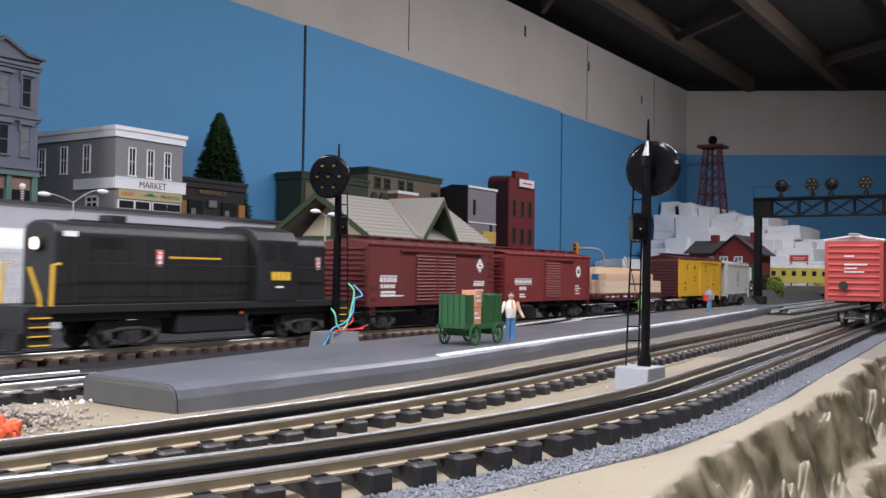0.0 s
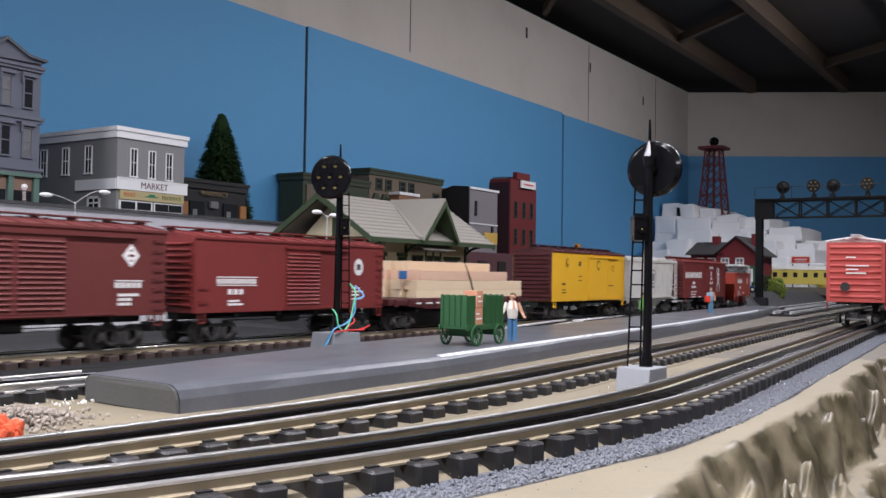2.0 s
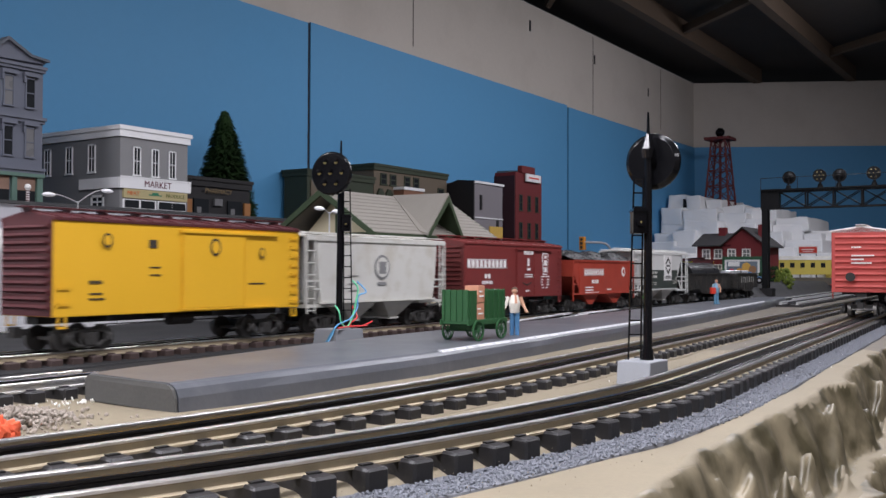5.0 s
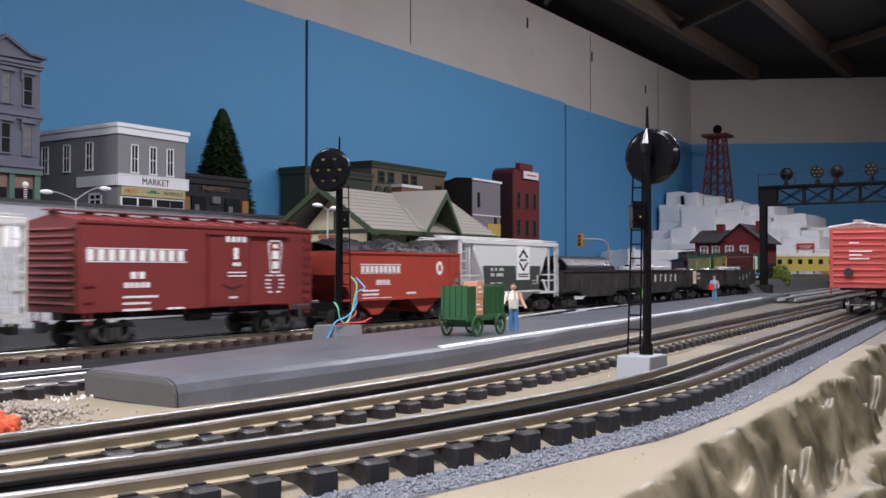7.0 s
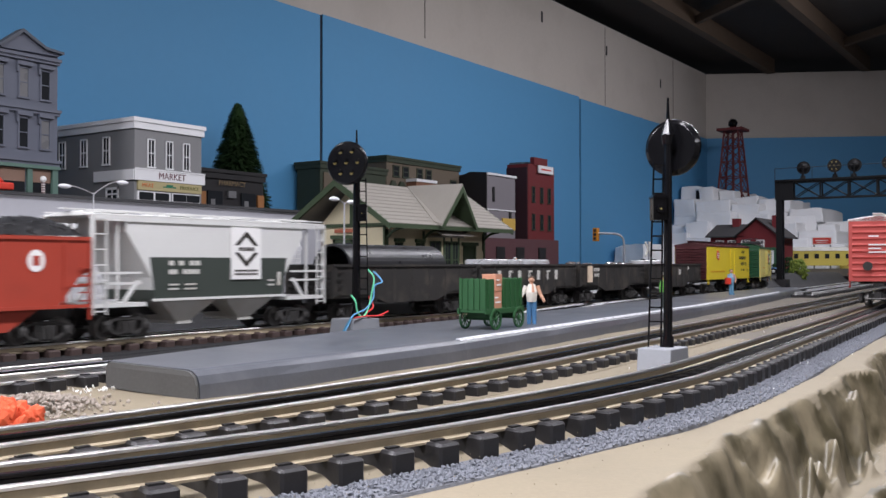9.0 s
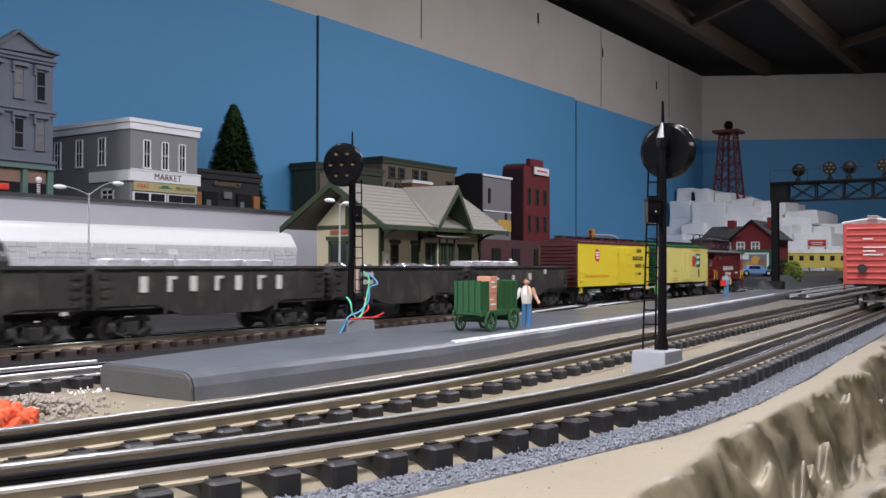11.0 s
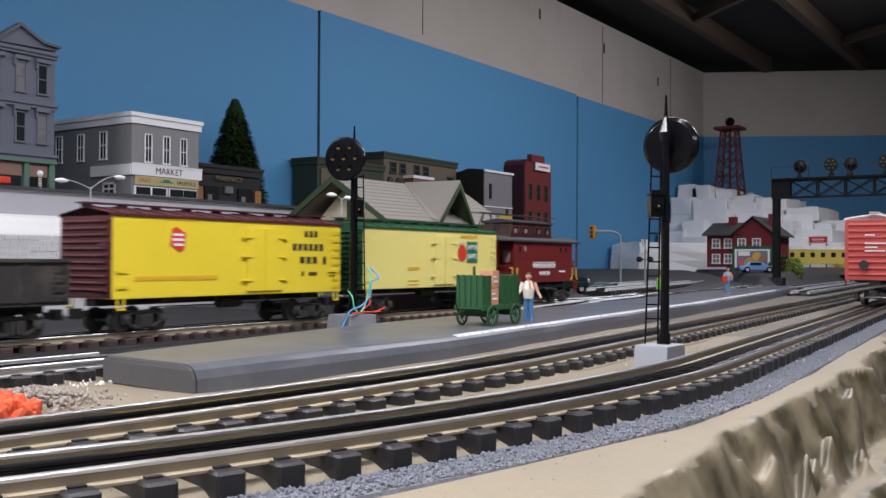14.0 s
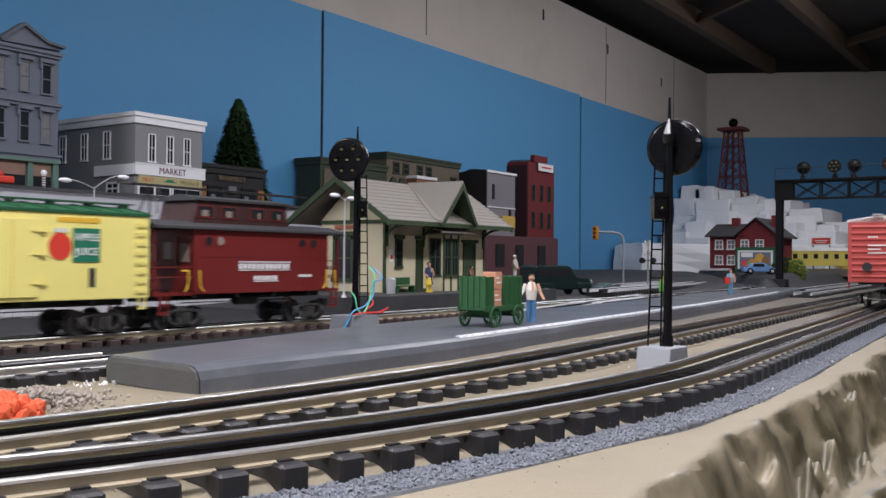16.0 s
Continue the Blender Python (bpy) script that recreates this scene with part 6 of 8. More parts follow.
me = bpy.data.meshes.new("crown")
me.from_pydata([tuple(v) for v in verts], [], faces)
me.materials.append(NEEDLE)
cw = new("crown", me)
cw.parent = t
bm = bmesh.new()
rod(bm, (0, 0, 0.012), (0, 0, 0.214), 0.050, 0.004, 18)
part("inner_crown", bm, NEEDLE, t)


def low_block(name, x0, x1, y0, y1, z1, wall, label, cornice=None, z0=0.0):
    return shell(name, x0, x1, y0, y1, z0, z1, wall, label, cornice)


# olive curved-front building behind the station
b, S, W = low_block("olive_building", 1.62, 1.86, 1.43, 1.50, 0.283, OLIVE, "olive green model shop block behind the station", OLIVE)
boxes("wall_panel", TANWALL, b, [(1.63, 1.69, 1.427, 1.43, 0.10, 0.262)])
boxes("awning", OLIVE, b, [(1.72, 1.85, 1.415, 1.43, 0.235, 0.245)])
b, S, W = low_block("tan_building", 1.862, 2.185, 1.43, 1.505, 0.318, TANWALL, "tan and green model shop row behind the station", OLIVE)
for x in (1.90, 1.94, 2.00, 2.04):
    window_set(b, S, x - 1.862, 0.272, 0.026, 0.028, 0.002, OLIVE, GLASSDARK, 1)
for x in (1.885, 1.92, 2.045):
    bm = bmesh.new()
    prism(bm, [(x - 0.014, 0.235), (x + 0.014, 0.235), (x + 0.012, 0.25), (x + 0.005, 0.261), (x - 0.005, 0.261), (x - 0.012, 0.25)], "y", 1.424, 1.43)
    part("arched_window", bm, OLIVE, b, "arched green window")
boxes("penthouse", mat("brown_brick", (0.21, 0.10, 0.06), 0.7, var=0.2), b, [(1.945, 2.03, 1.40, 1.43, 0.19, 0.262)], "brown brick chimney block")
boxes("penthouse_cap", WALLLIGHT, b, [(1.942, 2.033, 1.397, 1.433, 0.262, 0.269)])
window_set(b, S, 2.155 - 1.862, 0.245, 0.030, 0.036, 0.002, OLIVE, GLASSDARK, 1)

b, S, W = low_block("grey_building", 2.20, 2.350, 1.35, 1.46, 0.300, mat("mauve_grey_wall", (0.20, 0.185, 0.20), 0.7, var=0.1), "mauve-grey model warehouse with dark side wall")
bm = bmesh.new()
prism(bm, [(1.35, 0.12), (1.35, 0.302), (1.40, 0.306), (1.46, 0.288), (1.46, 0.12)], "x", 2.195, 2.2)
part("side_wall", bm, BLACKWALL, b, "black side wall with curved top")
boxes("cornice", WALLLIGHT, b, [(2.197, 2.353, 1.346, 1.352, 0.296, 0.302)])
boxes("window_frame", BLACKWALL, b, [(2.226, 2.236, 1.347, 1.351, 0.225, 0.265), (2.315, 2.325, 1.347, 1.351, 0.175, 0.20)])
boxes("wall_sign", mat("mustard_poster", (0.55, 0.36, 0.08), 0.6, var=0.2), b, [(2.275, 2.345, 1.3462, 1.3502, 0.150, 0.182)], "mustard yellow wall sign")
boxes("belt_course", WALLLIGHT, b, [(2.2, 2.35, 1.3475, 1.351, 0.202, 0.205)])
b, S, W = low_block("red_building", 2.425, 2.585, 1.35, 1.42, 0.345, BRICKRED, "tall dark red model brick building with a pale sign")
boxes("parapet", BRICKRED, b, [(2.455, 2.535, 1.346, 1.36, 0.345, 0.366)])
boxes("side_wall", mat("plum_side_wall", (0.035, 0.012, 0.016), 0.7), b, [(2.4215, 2.425, 1.352, 1.42, 0.0, 0.335)])
bm = bmesh.new()
prism(bm, [(2.422, 0.330), (2.440, 0.352), (2.56, 0.362), (2.585, 0.345)], "y", 1.38, 1.42)
part("curved_roof", bm, mat("slate_blue_roof", (0.06, 0.09, 0.11), 0.6), b)
boxes("roof_sign", WALLLIGHT, b, [(2.475, 2.565, 1.342, 1.346, 0.322, 0.344)], "pale sign board with a red line")
boxes("sign_line", REDEMB, b, [(2.49, 2.55, 1.341, 1.342, 0.331, 0.335)])
for x in (2.455, 2.505, 2.552):
    for z in (0.235, 0.155):
        window_set(b, S, x - 2.425, z, 0.018, 0.046, 0.002, OLIVE, GLASSDARK, 1)
    boxes("door", GREENEMB, b, [(x - 0.012, x + 0.012, 1.348, 1.351, 0.04, 0.105)])
b, S, W = low_block("maroon_shed", 2.0, 2.42, 1.25, 1.34, 0.122, mat("dull_maroon_wall", (0.085, 0.035, 0.04), 0.7, var=0.15), "low dull maroon freight shed")
for x in (2.08, 2.18, 2.30):
    boxes("door", BLACKWALL, b, [(x, x + 0.04, 1.247, 1.251, 0.045, 0.10)])

# ---- station ----
st = thing("station", pose(0, 0, 0), "cream model railway station with green trim and grey gabled roof", "model building", "model town")
X0s, X1s, Y0s, Y1s, Z0s, Z1s = 1.012, 1.262, 0.78, 0.89, 0.0145, 0.112
bm = bmesh.new()
box(bm, X0s, X1s, Y0s, Y1s, Z0s, Z1s)
for x in (X0s, X1s - 0.002):
    prism(bm, [(Y0s, Z1s), (Y1s, Z1s), ((Y0s + Y1s) / 2, 0.163)], "x", x, x + 0.002)
prism(bm, [(1.100, 0.10), (1.172, 0.10), (1.136, 0.152)], "y", 0.768, 0.79)
part("wall", bm, CREAMWALL, st)


def slab(name, corners, thick, material, parent, label=""):
    bm = bmesh.new()
    lo = [bm.verts.new(p) for p in corners]
    hi = [bm.verts.new(Vector(p) + Vector((0, 0, thick))) for p in corners]
    k = len(corners)
    bm.faces.new(lo[::-1])
    bm.faces.new(hi)
    for i in range(k):
        bm.faces.new((lo[i], lo[(i + 1) % k], hi[(i + 1) % k], hi[i]))
    return part(name, bm, material, parent, label)


RX0, RX1, EY0, EY1, EZ, RZ, RY = 0.976, 1.290, 0.745, 0.925, 0.1065, 0.166, 0.835
rf = slab("roof", [(RX0, EY0, EZ), (RX1, EY0, EZ), (RX1, RY, RZ), (RX0, RY, RZ)], 0.003, SHINGLE, st, "grey-brown shingled roof slope")
slab("roof", [(RX0, RY, RZ), (RX1, RY, RZ), (RX1, EY1, EZ), (RX0, EY1, EZ)], 0.003, SHINGLE, st)
# shingle courses on the front slope
for i in range(11):
    f0 = i / 11
    y, z = EY0 + (RY - EY0) * f0, EZ + (RZ - EZ) * f0 + 0.003
    bm = bmesh.new()
    dy, dz = (RY - EY0) / 11, (RZ - EZ) / 11
    prism(bm, [(y - 0.0004, z), (y - 0.0004, z + 0.0009), (y + dy, z + dz + 0.0002), (y + dy, z + dz - 0.0002)], "x", RX0, RX1)
    part("shingle_course", bm, SHINGLE, rf)
# cross gable over the bay
GXc, GY = 1.138, 0.738
slab("gable_roof", [(GXc - 0.052, GY, 0.1085), (GXc, GY, 0.1665), (GXc, RY, 0.1675), (GXc - 0.052, 0.752, 0.1125)], 0.0035, SHINGLE, st, "grey-brown cross gable roof")
slab("gable_roof", [(GXc, GY, 0.1665), (GXc + 0.040, GY, 0.1075), (GXc + 0.040, 0.752, 0.1115), (GXc, RY, 0.1675)], 0.0035, SHINGLE, st)
bm = bmesh.new()
prism(bm, [(GXc - 0.053, 0.107), (GXc, 0.1665), (GXc + 0.041, 0.106), (GXc + 0.035, 0.106), (GXc, 0.1575), (GXc - 0.046, 0.107)], "y", GY - 0.001, GY + 0.002)
part("bargeboard", bm, TRIMGREEN, st, "dark green bargeboard")
slab("gable_soffit", [(GXc + 0.002, GY + 0.002, 0.1625), (GXc + 0.037, GY + 0.002, 0.1075), (GXc + 0.037, 0.78, 0.1075), (GXc + 0.002, 0.78, 0.1625)], 0.001, TRIMGREEN, st)
for x in (RX0, RX1 - 0.003):
    bm = bmesh.new()
    prism(bm, [(EY0 - 0.001, EZ - 0.005), (RY, RZ - 0.006), (EY1 + 0.001, EZ - 0.005), (EY1 + 0.001, EZ + 0.003), (RY, RZ + 0.0035), (EY0 - 0.001, EZ + 0.003)], "x", x - 0.001, x + 0.003)
    part("bargeboard", bm, TRIMGREEN, st, "dark green bargeboard")
boxes("eave_board", TRIMGREEN, st, [(RX0, RX1, EY0 - 0.0015, EY0 + 0.001, EZ - 0.003, EZ + 0.0025)])
boxes("wall_beam", TRIMGREEN, st, [(X0s - 0.002, X0s, Y0s - 0.002, Y1s, 0.1065, 0.1115), (X0s - 0.002, X0s, 0.833, 0.838, 0.111, 0.158), (X0s - 0.002, X0s + 0.002, Y0s - 0.002, Y0s + 0.001, Z0s, 0.108), (X1s - 0.002, X1s + 0.001, Y0s - 0.002, Y0s + 0.001, Z0s, 0.108), (X0s - 0.001, X1s, Y0s - 0.0015, Y0s, Z0s, Z0s + 0.004)])


def bracket(x, y0, y1, z0, z1):
    bm = bmesh.new()
    n = 6
    pts = [(y0 + (y1 - y0) * (1 - math.cos(k / n * math.pi / 2)), z0 + (z1 - z0) * math.sin(k / n * math.pi / 2)) for k in range(n + 1)]
    prism(bm, pts + [(p[0], p[1] + 0.0035) for p in reversed(pts)], "x", x - 0.0012, x + 0.0012)
    box(bm, x - 0.0012, x + 0.0012, y0 - 0.003, y0, z0 - 0.006, z1)
    part("bracket", bm, TRIMGREEN, st)


for x in (1.016, 1.100, 1.176, 1.258):
    bracket(x, Y0s, 0.750, 0.082, 0.103)
for x, zz in ((1.043, 0.046), (1.091, 0.014)):
    window_set(st, (Vector((0, Y0s, 0)), Vector((1, 0, 0)), Vector((0, -1, 0))), x, zz + 0.002, 0.016, 0.084 - zz, 0.002, TRIMGREEN, GLASSDARK if zz > 0.03 else TRIMGREEN, 1, "window" if zz > 0.03 else "door")
    boxes("lintel", TRIMGREEN, st, [(x - 0.0105, x + 0.0105, Y0s - 0.004, Y0s, 0.0865, 0.0915)])
window_set(st, (Vector((0, Y0s, 0)), Vector((1, 0, 0)), Vector((0, -1, 0))), 1.220, 0.016, 0.034, 0.068, 0.002, TRIMGREEN, TRIMGREEN, 1, "door")
boxes("lintel", TRIMGREEN, st, [(1.199, 1.241, Y0s - 0.004, Y0s, 0.084, 0.089)])
window_set(st, (Vector((X0s, 0, 0)), Vector((0, -1, 0)), Vector((-1, 0, 0))), -0.850, 0.030, 0.036, 0.060, 0.002, TRIMGREEN, GLASSDARK, 2)
boxes("lintel", TRIMGREEN, st, [(X0s - 0.004, X0s, 0.829, 0.871, 0.091, 0.096)])
boxes("name_board", mat("orange_station_sign", (0.36, 0.11, 0.06), 0.6), st, [(X0s - 0.003, X0s, 0.826, 0.864, 0.0995, 0.1045)], "small orange name board")
# bay
bm = bmesh.new()
bay = [(1.112, Y0s), (1.122, 0.760), (1.160, 0.760), (1.170, Y0s)]
prism(bm, bay, "z", Z0s, 0.094)
by = part("bay", bm, CREAMWALL, st, "cream bay with green framed windows")
prism_b = bmesh.new()
prism(prism_b, [(1.107, Y0s), (1.119, 0.753), (1.164, 0.753), (1.177, Y0s)], "z", 0.094, 0.0965)
part("bay_roof", prism_b, SHINGLE, by)
for x in (1.1315, 1.1505):
    window_set(by, (Vector((0, 0.760, 0)), Vector((1, 0, 0)), Vector((0, -1, 0))), x, 0.036, 0.0175, 0.053, 0.0018, TRIMGREEN, GLASSDARK, 2)
for q0, q1 in (((1.112, Y0s), (1.122, 0.760)), ((1.160, 0.760), (1.170, Y0s))):
    q0, q1 = Vector((*q0, 0)), Vector((*q1, 0))
    al = (q1 - q0).normalized()
    window_set(by, (q0, al, Vector((al.y, -al.x, 0))), (q1 - q0).length / 2, 0.036, 0.0165, 0.053, 0.0018, TRIMGREEN, GLASSDARK, 2)
boxes("corner_post", TRIMGREEN, by, [(x - 0.0013, x + 0.0013, 0.7585, 0.7600, Z0s, 0.094) for x in (1.1223, 1.141, 1.1597)], "green corner posts")
slab("bay_canopy", [(1.100, 0.748, 0.0965), (1.182, 0.748, 0.0965), (1.172, 0.78, 0.1085), (1.110, 0.78, 0.1085)], 0.002, SHINGLE, st)
boxes("notice", WALLLIGHT, st, [(1.0225, 1.0305, Y0s - 0.001, Y0s, 0.055, 0.072)], "small framed white notice")
boxes("notice_mark", REDEMB, st, [(1.0245, 1.0285, Y0s - 0.0014, Y0s - 0.001, 0.059, 0.064)])
# station apron
bm = bmesh.new()
prism(bm, [(0.86, 0.705), (1.36, 0.705), (1.36, 0.98), (0.95, 0.98)], "z", GROUND - 0.001, 0.0145)
setting("apron", bm, ROADGREY, "raised grey station apron", "platform", bevel=0.001)
GRASS = mat("green_flocking", (0.10, 0.17, 0.035), 0.9, var=0.5, scale=90, fine=700, bump=0.8)
random.seed(31)
bm = bmesh.new()
for i in range(1500):
    x, y = random.uniform(0.80, 1.10), random.uniform(0.686, 0.704)
    if noise.noise(Vector((x * 30, y * 30, 2))) < -0.05:
        continue
    s = random.uniform(0.001, 0.0026)
    m = Matrix.Translation((x, y, GROUND + 0.001)) @ Euler((random.uniform(-0.5, 0.5), random.uniform(-0.5, 0.5), random.uniform(0, 6))).to_matrix().to_4x4() @ Matrix.Diagonal((s * 0.6, s * 0.6, s * 2.4, 1))
    bmesh.ops.create_cone(bm, cap_ends=False, segments=4, radius1=0.8, radius2=0.1, depth=1.6, matrix=m)
tagged(part("grass", bm, GRASS), "patchy green flocked grass strip", "grass", kind="stuff")
SKIN, DENIM, SHIRT = mat("painted_skin_tone", (0.48, 0.26, 0.17), 0.6), mat("painted_blue_cloth", (0.07, 0.19, 0.36), 0.7), mat("painted_white_cloth", (0.66, 0.62, 0.55), 0.7)


def figurine(name, m, h_, mats, label, skirt=False, arm_out=True, bag=False):
    """A small moulded standing figure, one mesh."""
    me_mats = [mats[0], mats[1], SKIN, mats[2]]
    bm = bmesh.new()
    def paint_last(n0, idx):
        bm.faces.ensure_lookup_table()
        for f in bm.faces[n0:]:
            f.material_index = idx
    k = h_
    n0 = len(bm.faces)
    for s in (-1, 1):
        rod(bm, (s * 0.055 * k, 0, 0.03 * k), (s * 0.045 * k, 0, 0.48 * k), 0.045 * k, 0.06 * k, 10)
        box(bm, s * 0.055 * k - 0.04 * k, s * 0.055 * k + 0.04 * k, -0.10 * k, 0.05 * k, 0, 0.04 * k)
    if skirt:
        rod(bm, (0, 0, 0.24 * k), (0, 0, 0.55 * k), 0.15 * k, 0.09 * k, 12)
    paint_last(n0, 1)
    n0 = len(bm.faces)
    rod(bm, (0, 0, 0.46 * k), (0, 0, 0.66 * k), 0.10 * k, 0.125 * k, 12)
    rod(bm, (0, 0, 0.66 * k), (0, 0, 0.83 * k), 0.125 * k, 0.07 * k, 12)
    for s in (-1, 1):
        rod(bm, (s * 0.12 * k, 0, 0.79 * k), (s * 0.18 * k, -0.02 * k, 0.62 * k), 0.045 * k, 0.04 * k, 8)
    paint_last(n0, 0)
    n0 = len(bm.faces)
    for s in (-1, 1):
        e = (s * (0.26 if arm_out else 0.10) * k, -0.12 * k, 0.47 * k)
        rod(bm, (s * 0.18 * k, -0.02 * k, 0.62 * k), e, 0.035 * k, 0.028 * k, 8)
    rod(bm, (0, 0, 0.81 * k), (0, 0, 0.87 * k), 0.035 * k, seg=8)
    bmesh.ops.create_icosphere(bm, subdivisions=2, radius=0.068 * k, matrix=Matrix.Translation((0, 0, 0.92 * k)))
    paint_last(n0, 2)
    n0 = len(bm.faces)
    bmesh.ops.create_icosphere(bm, subdivisions=2, radius=0.072 * k, matrix=Matrix.Translation((0, 0.012 * k, 0.94 * k)) @ Matrix.Diagonal((1, 1, 0.85, 1)))
    paint_last(n0, 3)
    if bag:
        n0 = len(bm.faces)
        box(bm, -0.30 * k, -0.10 * k, -0.14 * k, -0.02 * k, 0.42 * k, 0.66 * k)
        paint_last(n0, 4)
        me_mats.append(REDEMB)
    me = done(bm, name)
    for mm in me_mats:
        me.materials.append(mm)
    ob = new(name, me)
    ob.matrix_basis = m
    return tagged(ob, label, "figurine", "toy figurines")


DARKHAIR = mat("dark_brown_paint", (0.06, 0.035, 0.02), 0.7)
figurine("figurine", pose(0.7490, 0.4130, PLAT_TOP, 0, 0, -60), 0.0425, (SHIRT, DENIM, DARKHAIR), "painted toy figurine in white shirt and blue trousers beside the cart")
figurine("figurine", pose(1.070, 0.748, 0.0145, 0, 0, -15), 0.041, (mat("navy_cloth", (0.03, 0.05, 0.10), 0.7), mat("yellow_cloth", (0.70, 0.50, 0.06), 0.7), DARKHAIR), "painted toy figurine in navy top and yellow skirt by the station", True, False)
figurine("figurine", pose(1.183, 0.752, 0.0145, 0, 0, 20), 0.036, (mat("brown_cloth", (0.17, 0.08, 0.05), 0.7), mat("tan_cloth", (0.3, 0.22, 0.15), 0.7), DARKHAIR), "painted toy figurine in brown clothes at the station bay", False, False)
figurine("figurine", pose(1.385, 0.795, 0.024, 0, 0, 10), 0.044, (CARGREY, CARGREY, WHITEPAINT), "unpainted grey toy figurine beside the station", False, False)
figurine("figurine", pose(1.640, 0.517, PLAT_TOP, 0, 0, -40), 0.0435, (mat("pale_blue_cloth", (0.18, 0.33, 0.45), 0.7), mat("pale_blue_overall", (0.12, 0.27, 0.40), 0.7), DARKHAIR), "painted toy figurine in pale blue overalls carrying a red case", False, False, True)
figurine("figurine", pose(1.107, 0.4310, PLAT_TOP, 0, 0, 30), 0.040, (mat("lime_cloth", (0.14, 0.42, 0.08), 0.7), mat("dark_cloth", (0.04, 0.05, 0.05), 0.7), DARKHAIR), "painted toy figurine in a lime green vest on the platform", False, False)

# platform cart with boxes
CARTGREEN = paint("dark_green_cart_paint", (0.022, 0.085, 0.030), 0.5)
ct = thing("baggage_cart", pose(0.6835, 0.4145, PLAT_TOP, 0, 0, 1), "dark green wooden baggage cart with spoked wheels on the platform", "cart")
boxes("bed", CARTGREEN, ct, [(-0.030, 0.030, -0.0125, 0.0125, 0.0138, 0.0165), (-0.032, 0.032, -0.0135, -0.0120, 0.0128, 0.0172), (-0.032, 0.032, 0.0120, 0.0135, 0.0128, 0.0172)], bevel=0.0003)
for s in (-1, 1):
    e = boxes("end_rack", CARTGREEN, ct, [(s * 0.0300, s * 0.0285, -0.0125, 0.0125, 0.0165, 0.0410)], bevel=0.0003)
    for i in range(5):
        y = -0.011 + i * 0.0055
        boxes("slat", CARTGREEN, e, [(s * 0.0300, s * 0.0308, y - 0.0012, y + 0.0012, 0.0165, 0.0415)])
for a, b_ in ((-0.0285, -0.0175), (-0.0005, 0.0285)):
    boxes("side_panel", CARTGREEN, ct, [(a, b_, 0.0112, 0.0125, 0.0165, 0.0405)])
    e = boxes("side_panel", CARTGREEN, ct, [(a, b_, -0.0125, -0.0112, 0.0165, 0.0405)])
    for i in range(4):
        x = a + 0.002 + i * (b_ - a - 0.004) / 3
        boxes("slat", CARTGREEN, e, [(x - 0.001, x + 0.001, -0.0134, -0.0125, 0.0165, 0.0408)])
for x in (-0.018, 0.020):
    bm = bmesh.new()
    rod(bm, (x, -0.0145, 0.0085), (x, 0.0145, 0.0085), 0.0011, seg=8)
    box(bm, x - 0.004, x + 0.004, -0.010, 0.010, 0.0095, 0.0140)
    part("axle", bm, CARTGREEN, ct)
    for y in (-0.0145, 0.0145):
        bm = bmesh.new()
        n, R0, R1 = 28, 0.0085, 0.0070
        ring = [[bm.verts.new((x + r * math.cos(2 * math.pi * k / n), y + d, 0.0085 + r * math.sin(2 * math.pi * k / n))) for r, d in ((R0, -0.0008), (R0, 0.0008), (R1, 0.0008), (R1, -0.0008))] for k in range(n)]
        for k in range(n):
            p, q = ring[k], ring[(k + 1) % n]
            for i in range(4):
                bm.faces.new((p[i], q[i], q[(i + 1) % 4], p[(i + 1) % 4]))
        rod(bm, (x, y - 0.0013, 0.0085), (x, y + 0.0013, 0.0085), 0.0018, seg=10)
        for k in range(10):
            a = 2 * math.pi * k / 10
            rod(bm, (x, y, 0.0085), (x + R1 * math.cos(a), y, 0.0085 + R1 * math.sin(a)), 0.00045, seg=5)
        part("wheel", bm, CARTGREEN, ct, "green spoked wheel")
CARTON = mat("pink_orange_carton", (0.58, 0.27, 0.17), 0.7, var=0.12, scale=60, fine=400)
for z0, dx in ((0.0167, 0.0), (0.0308, 0.0012)):
    bx = thing("carton", ct.matrix_basis @ pose(-0.0085 + dx, -0.005, z0, 0, 0, 3 + 5 * (z0 > 0.02)), "small pinkish-orange carton stacked on the cart", "box", "cartons")
    boxes("body", CARTON, bx, [(-0.0075, 0.0065, -0.006, 0.006, 0, 0.0138)], bevel=0.0003)
    boxes("label_mark", WHITEPAINT, bx, [(-0.005, 0.004, -0.0063, -0.006, 0.0045, 0.0058), (-0.006, 0.0, -0.0063, -0.006, 0.0085, 0.0097)])


# coloured wires at the base of the far signal
def wire(colour, pts, label):
    w = thing("wire", pose(0, 0, 0), label, "wire", "loose wires")
    cu = [Vector(p) for p in pts]
    fine = []
    for i in range(len(cu) - 1):
        p0, p1, p2, p3 = cu[max(0, i - 1)], cu[i], cu[i + 1], cu[min(len(cu) - 1, i + 2)]
        for k in range(6):
            u = k / 6
            fine.append(0.5 * ((2 * p1) + (p2 - p0) * u + (2 * p0 - 5 * p1 + 4 * p2 - p3) * u * u + (3 * p1 - p0 - 3 * p2 + p3) * u ** 3))
    fine.append(cu[-1])
    bm = bmesh.new()
    for a, b_ in zip(fine, fine[1:]):
        if (b_ - a).length > 1e-5:
            rod(bm, a, b_, 0.0008, seg=8)
    part("strand", bm, colour, w, smooth=False)


def px(dx, dz, dy=-0.012):
    return (0.7195 + dx, 0.589 + dy, dz)


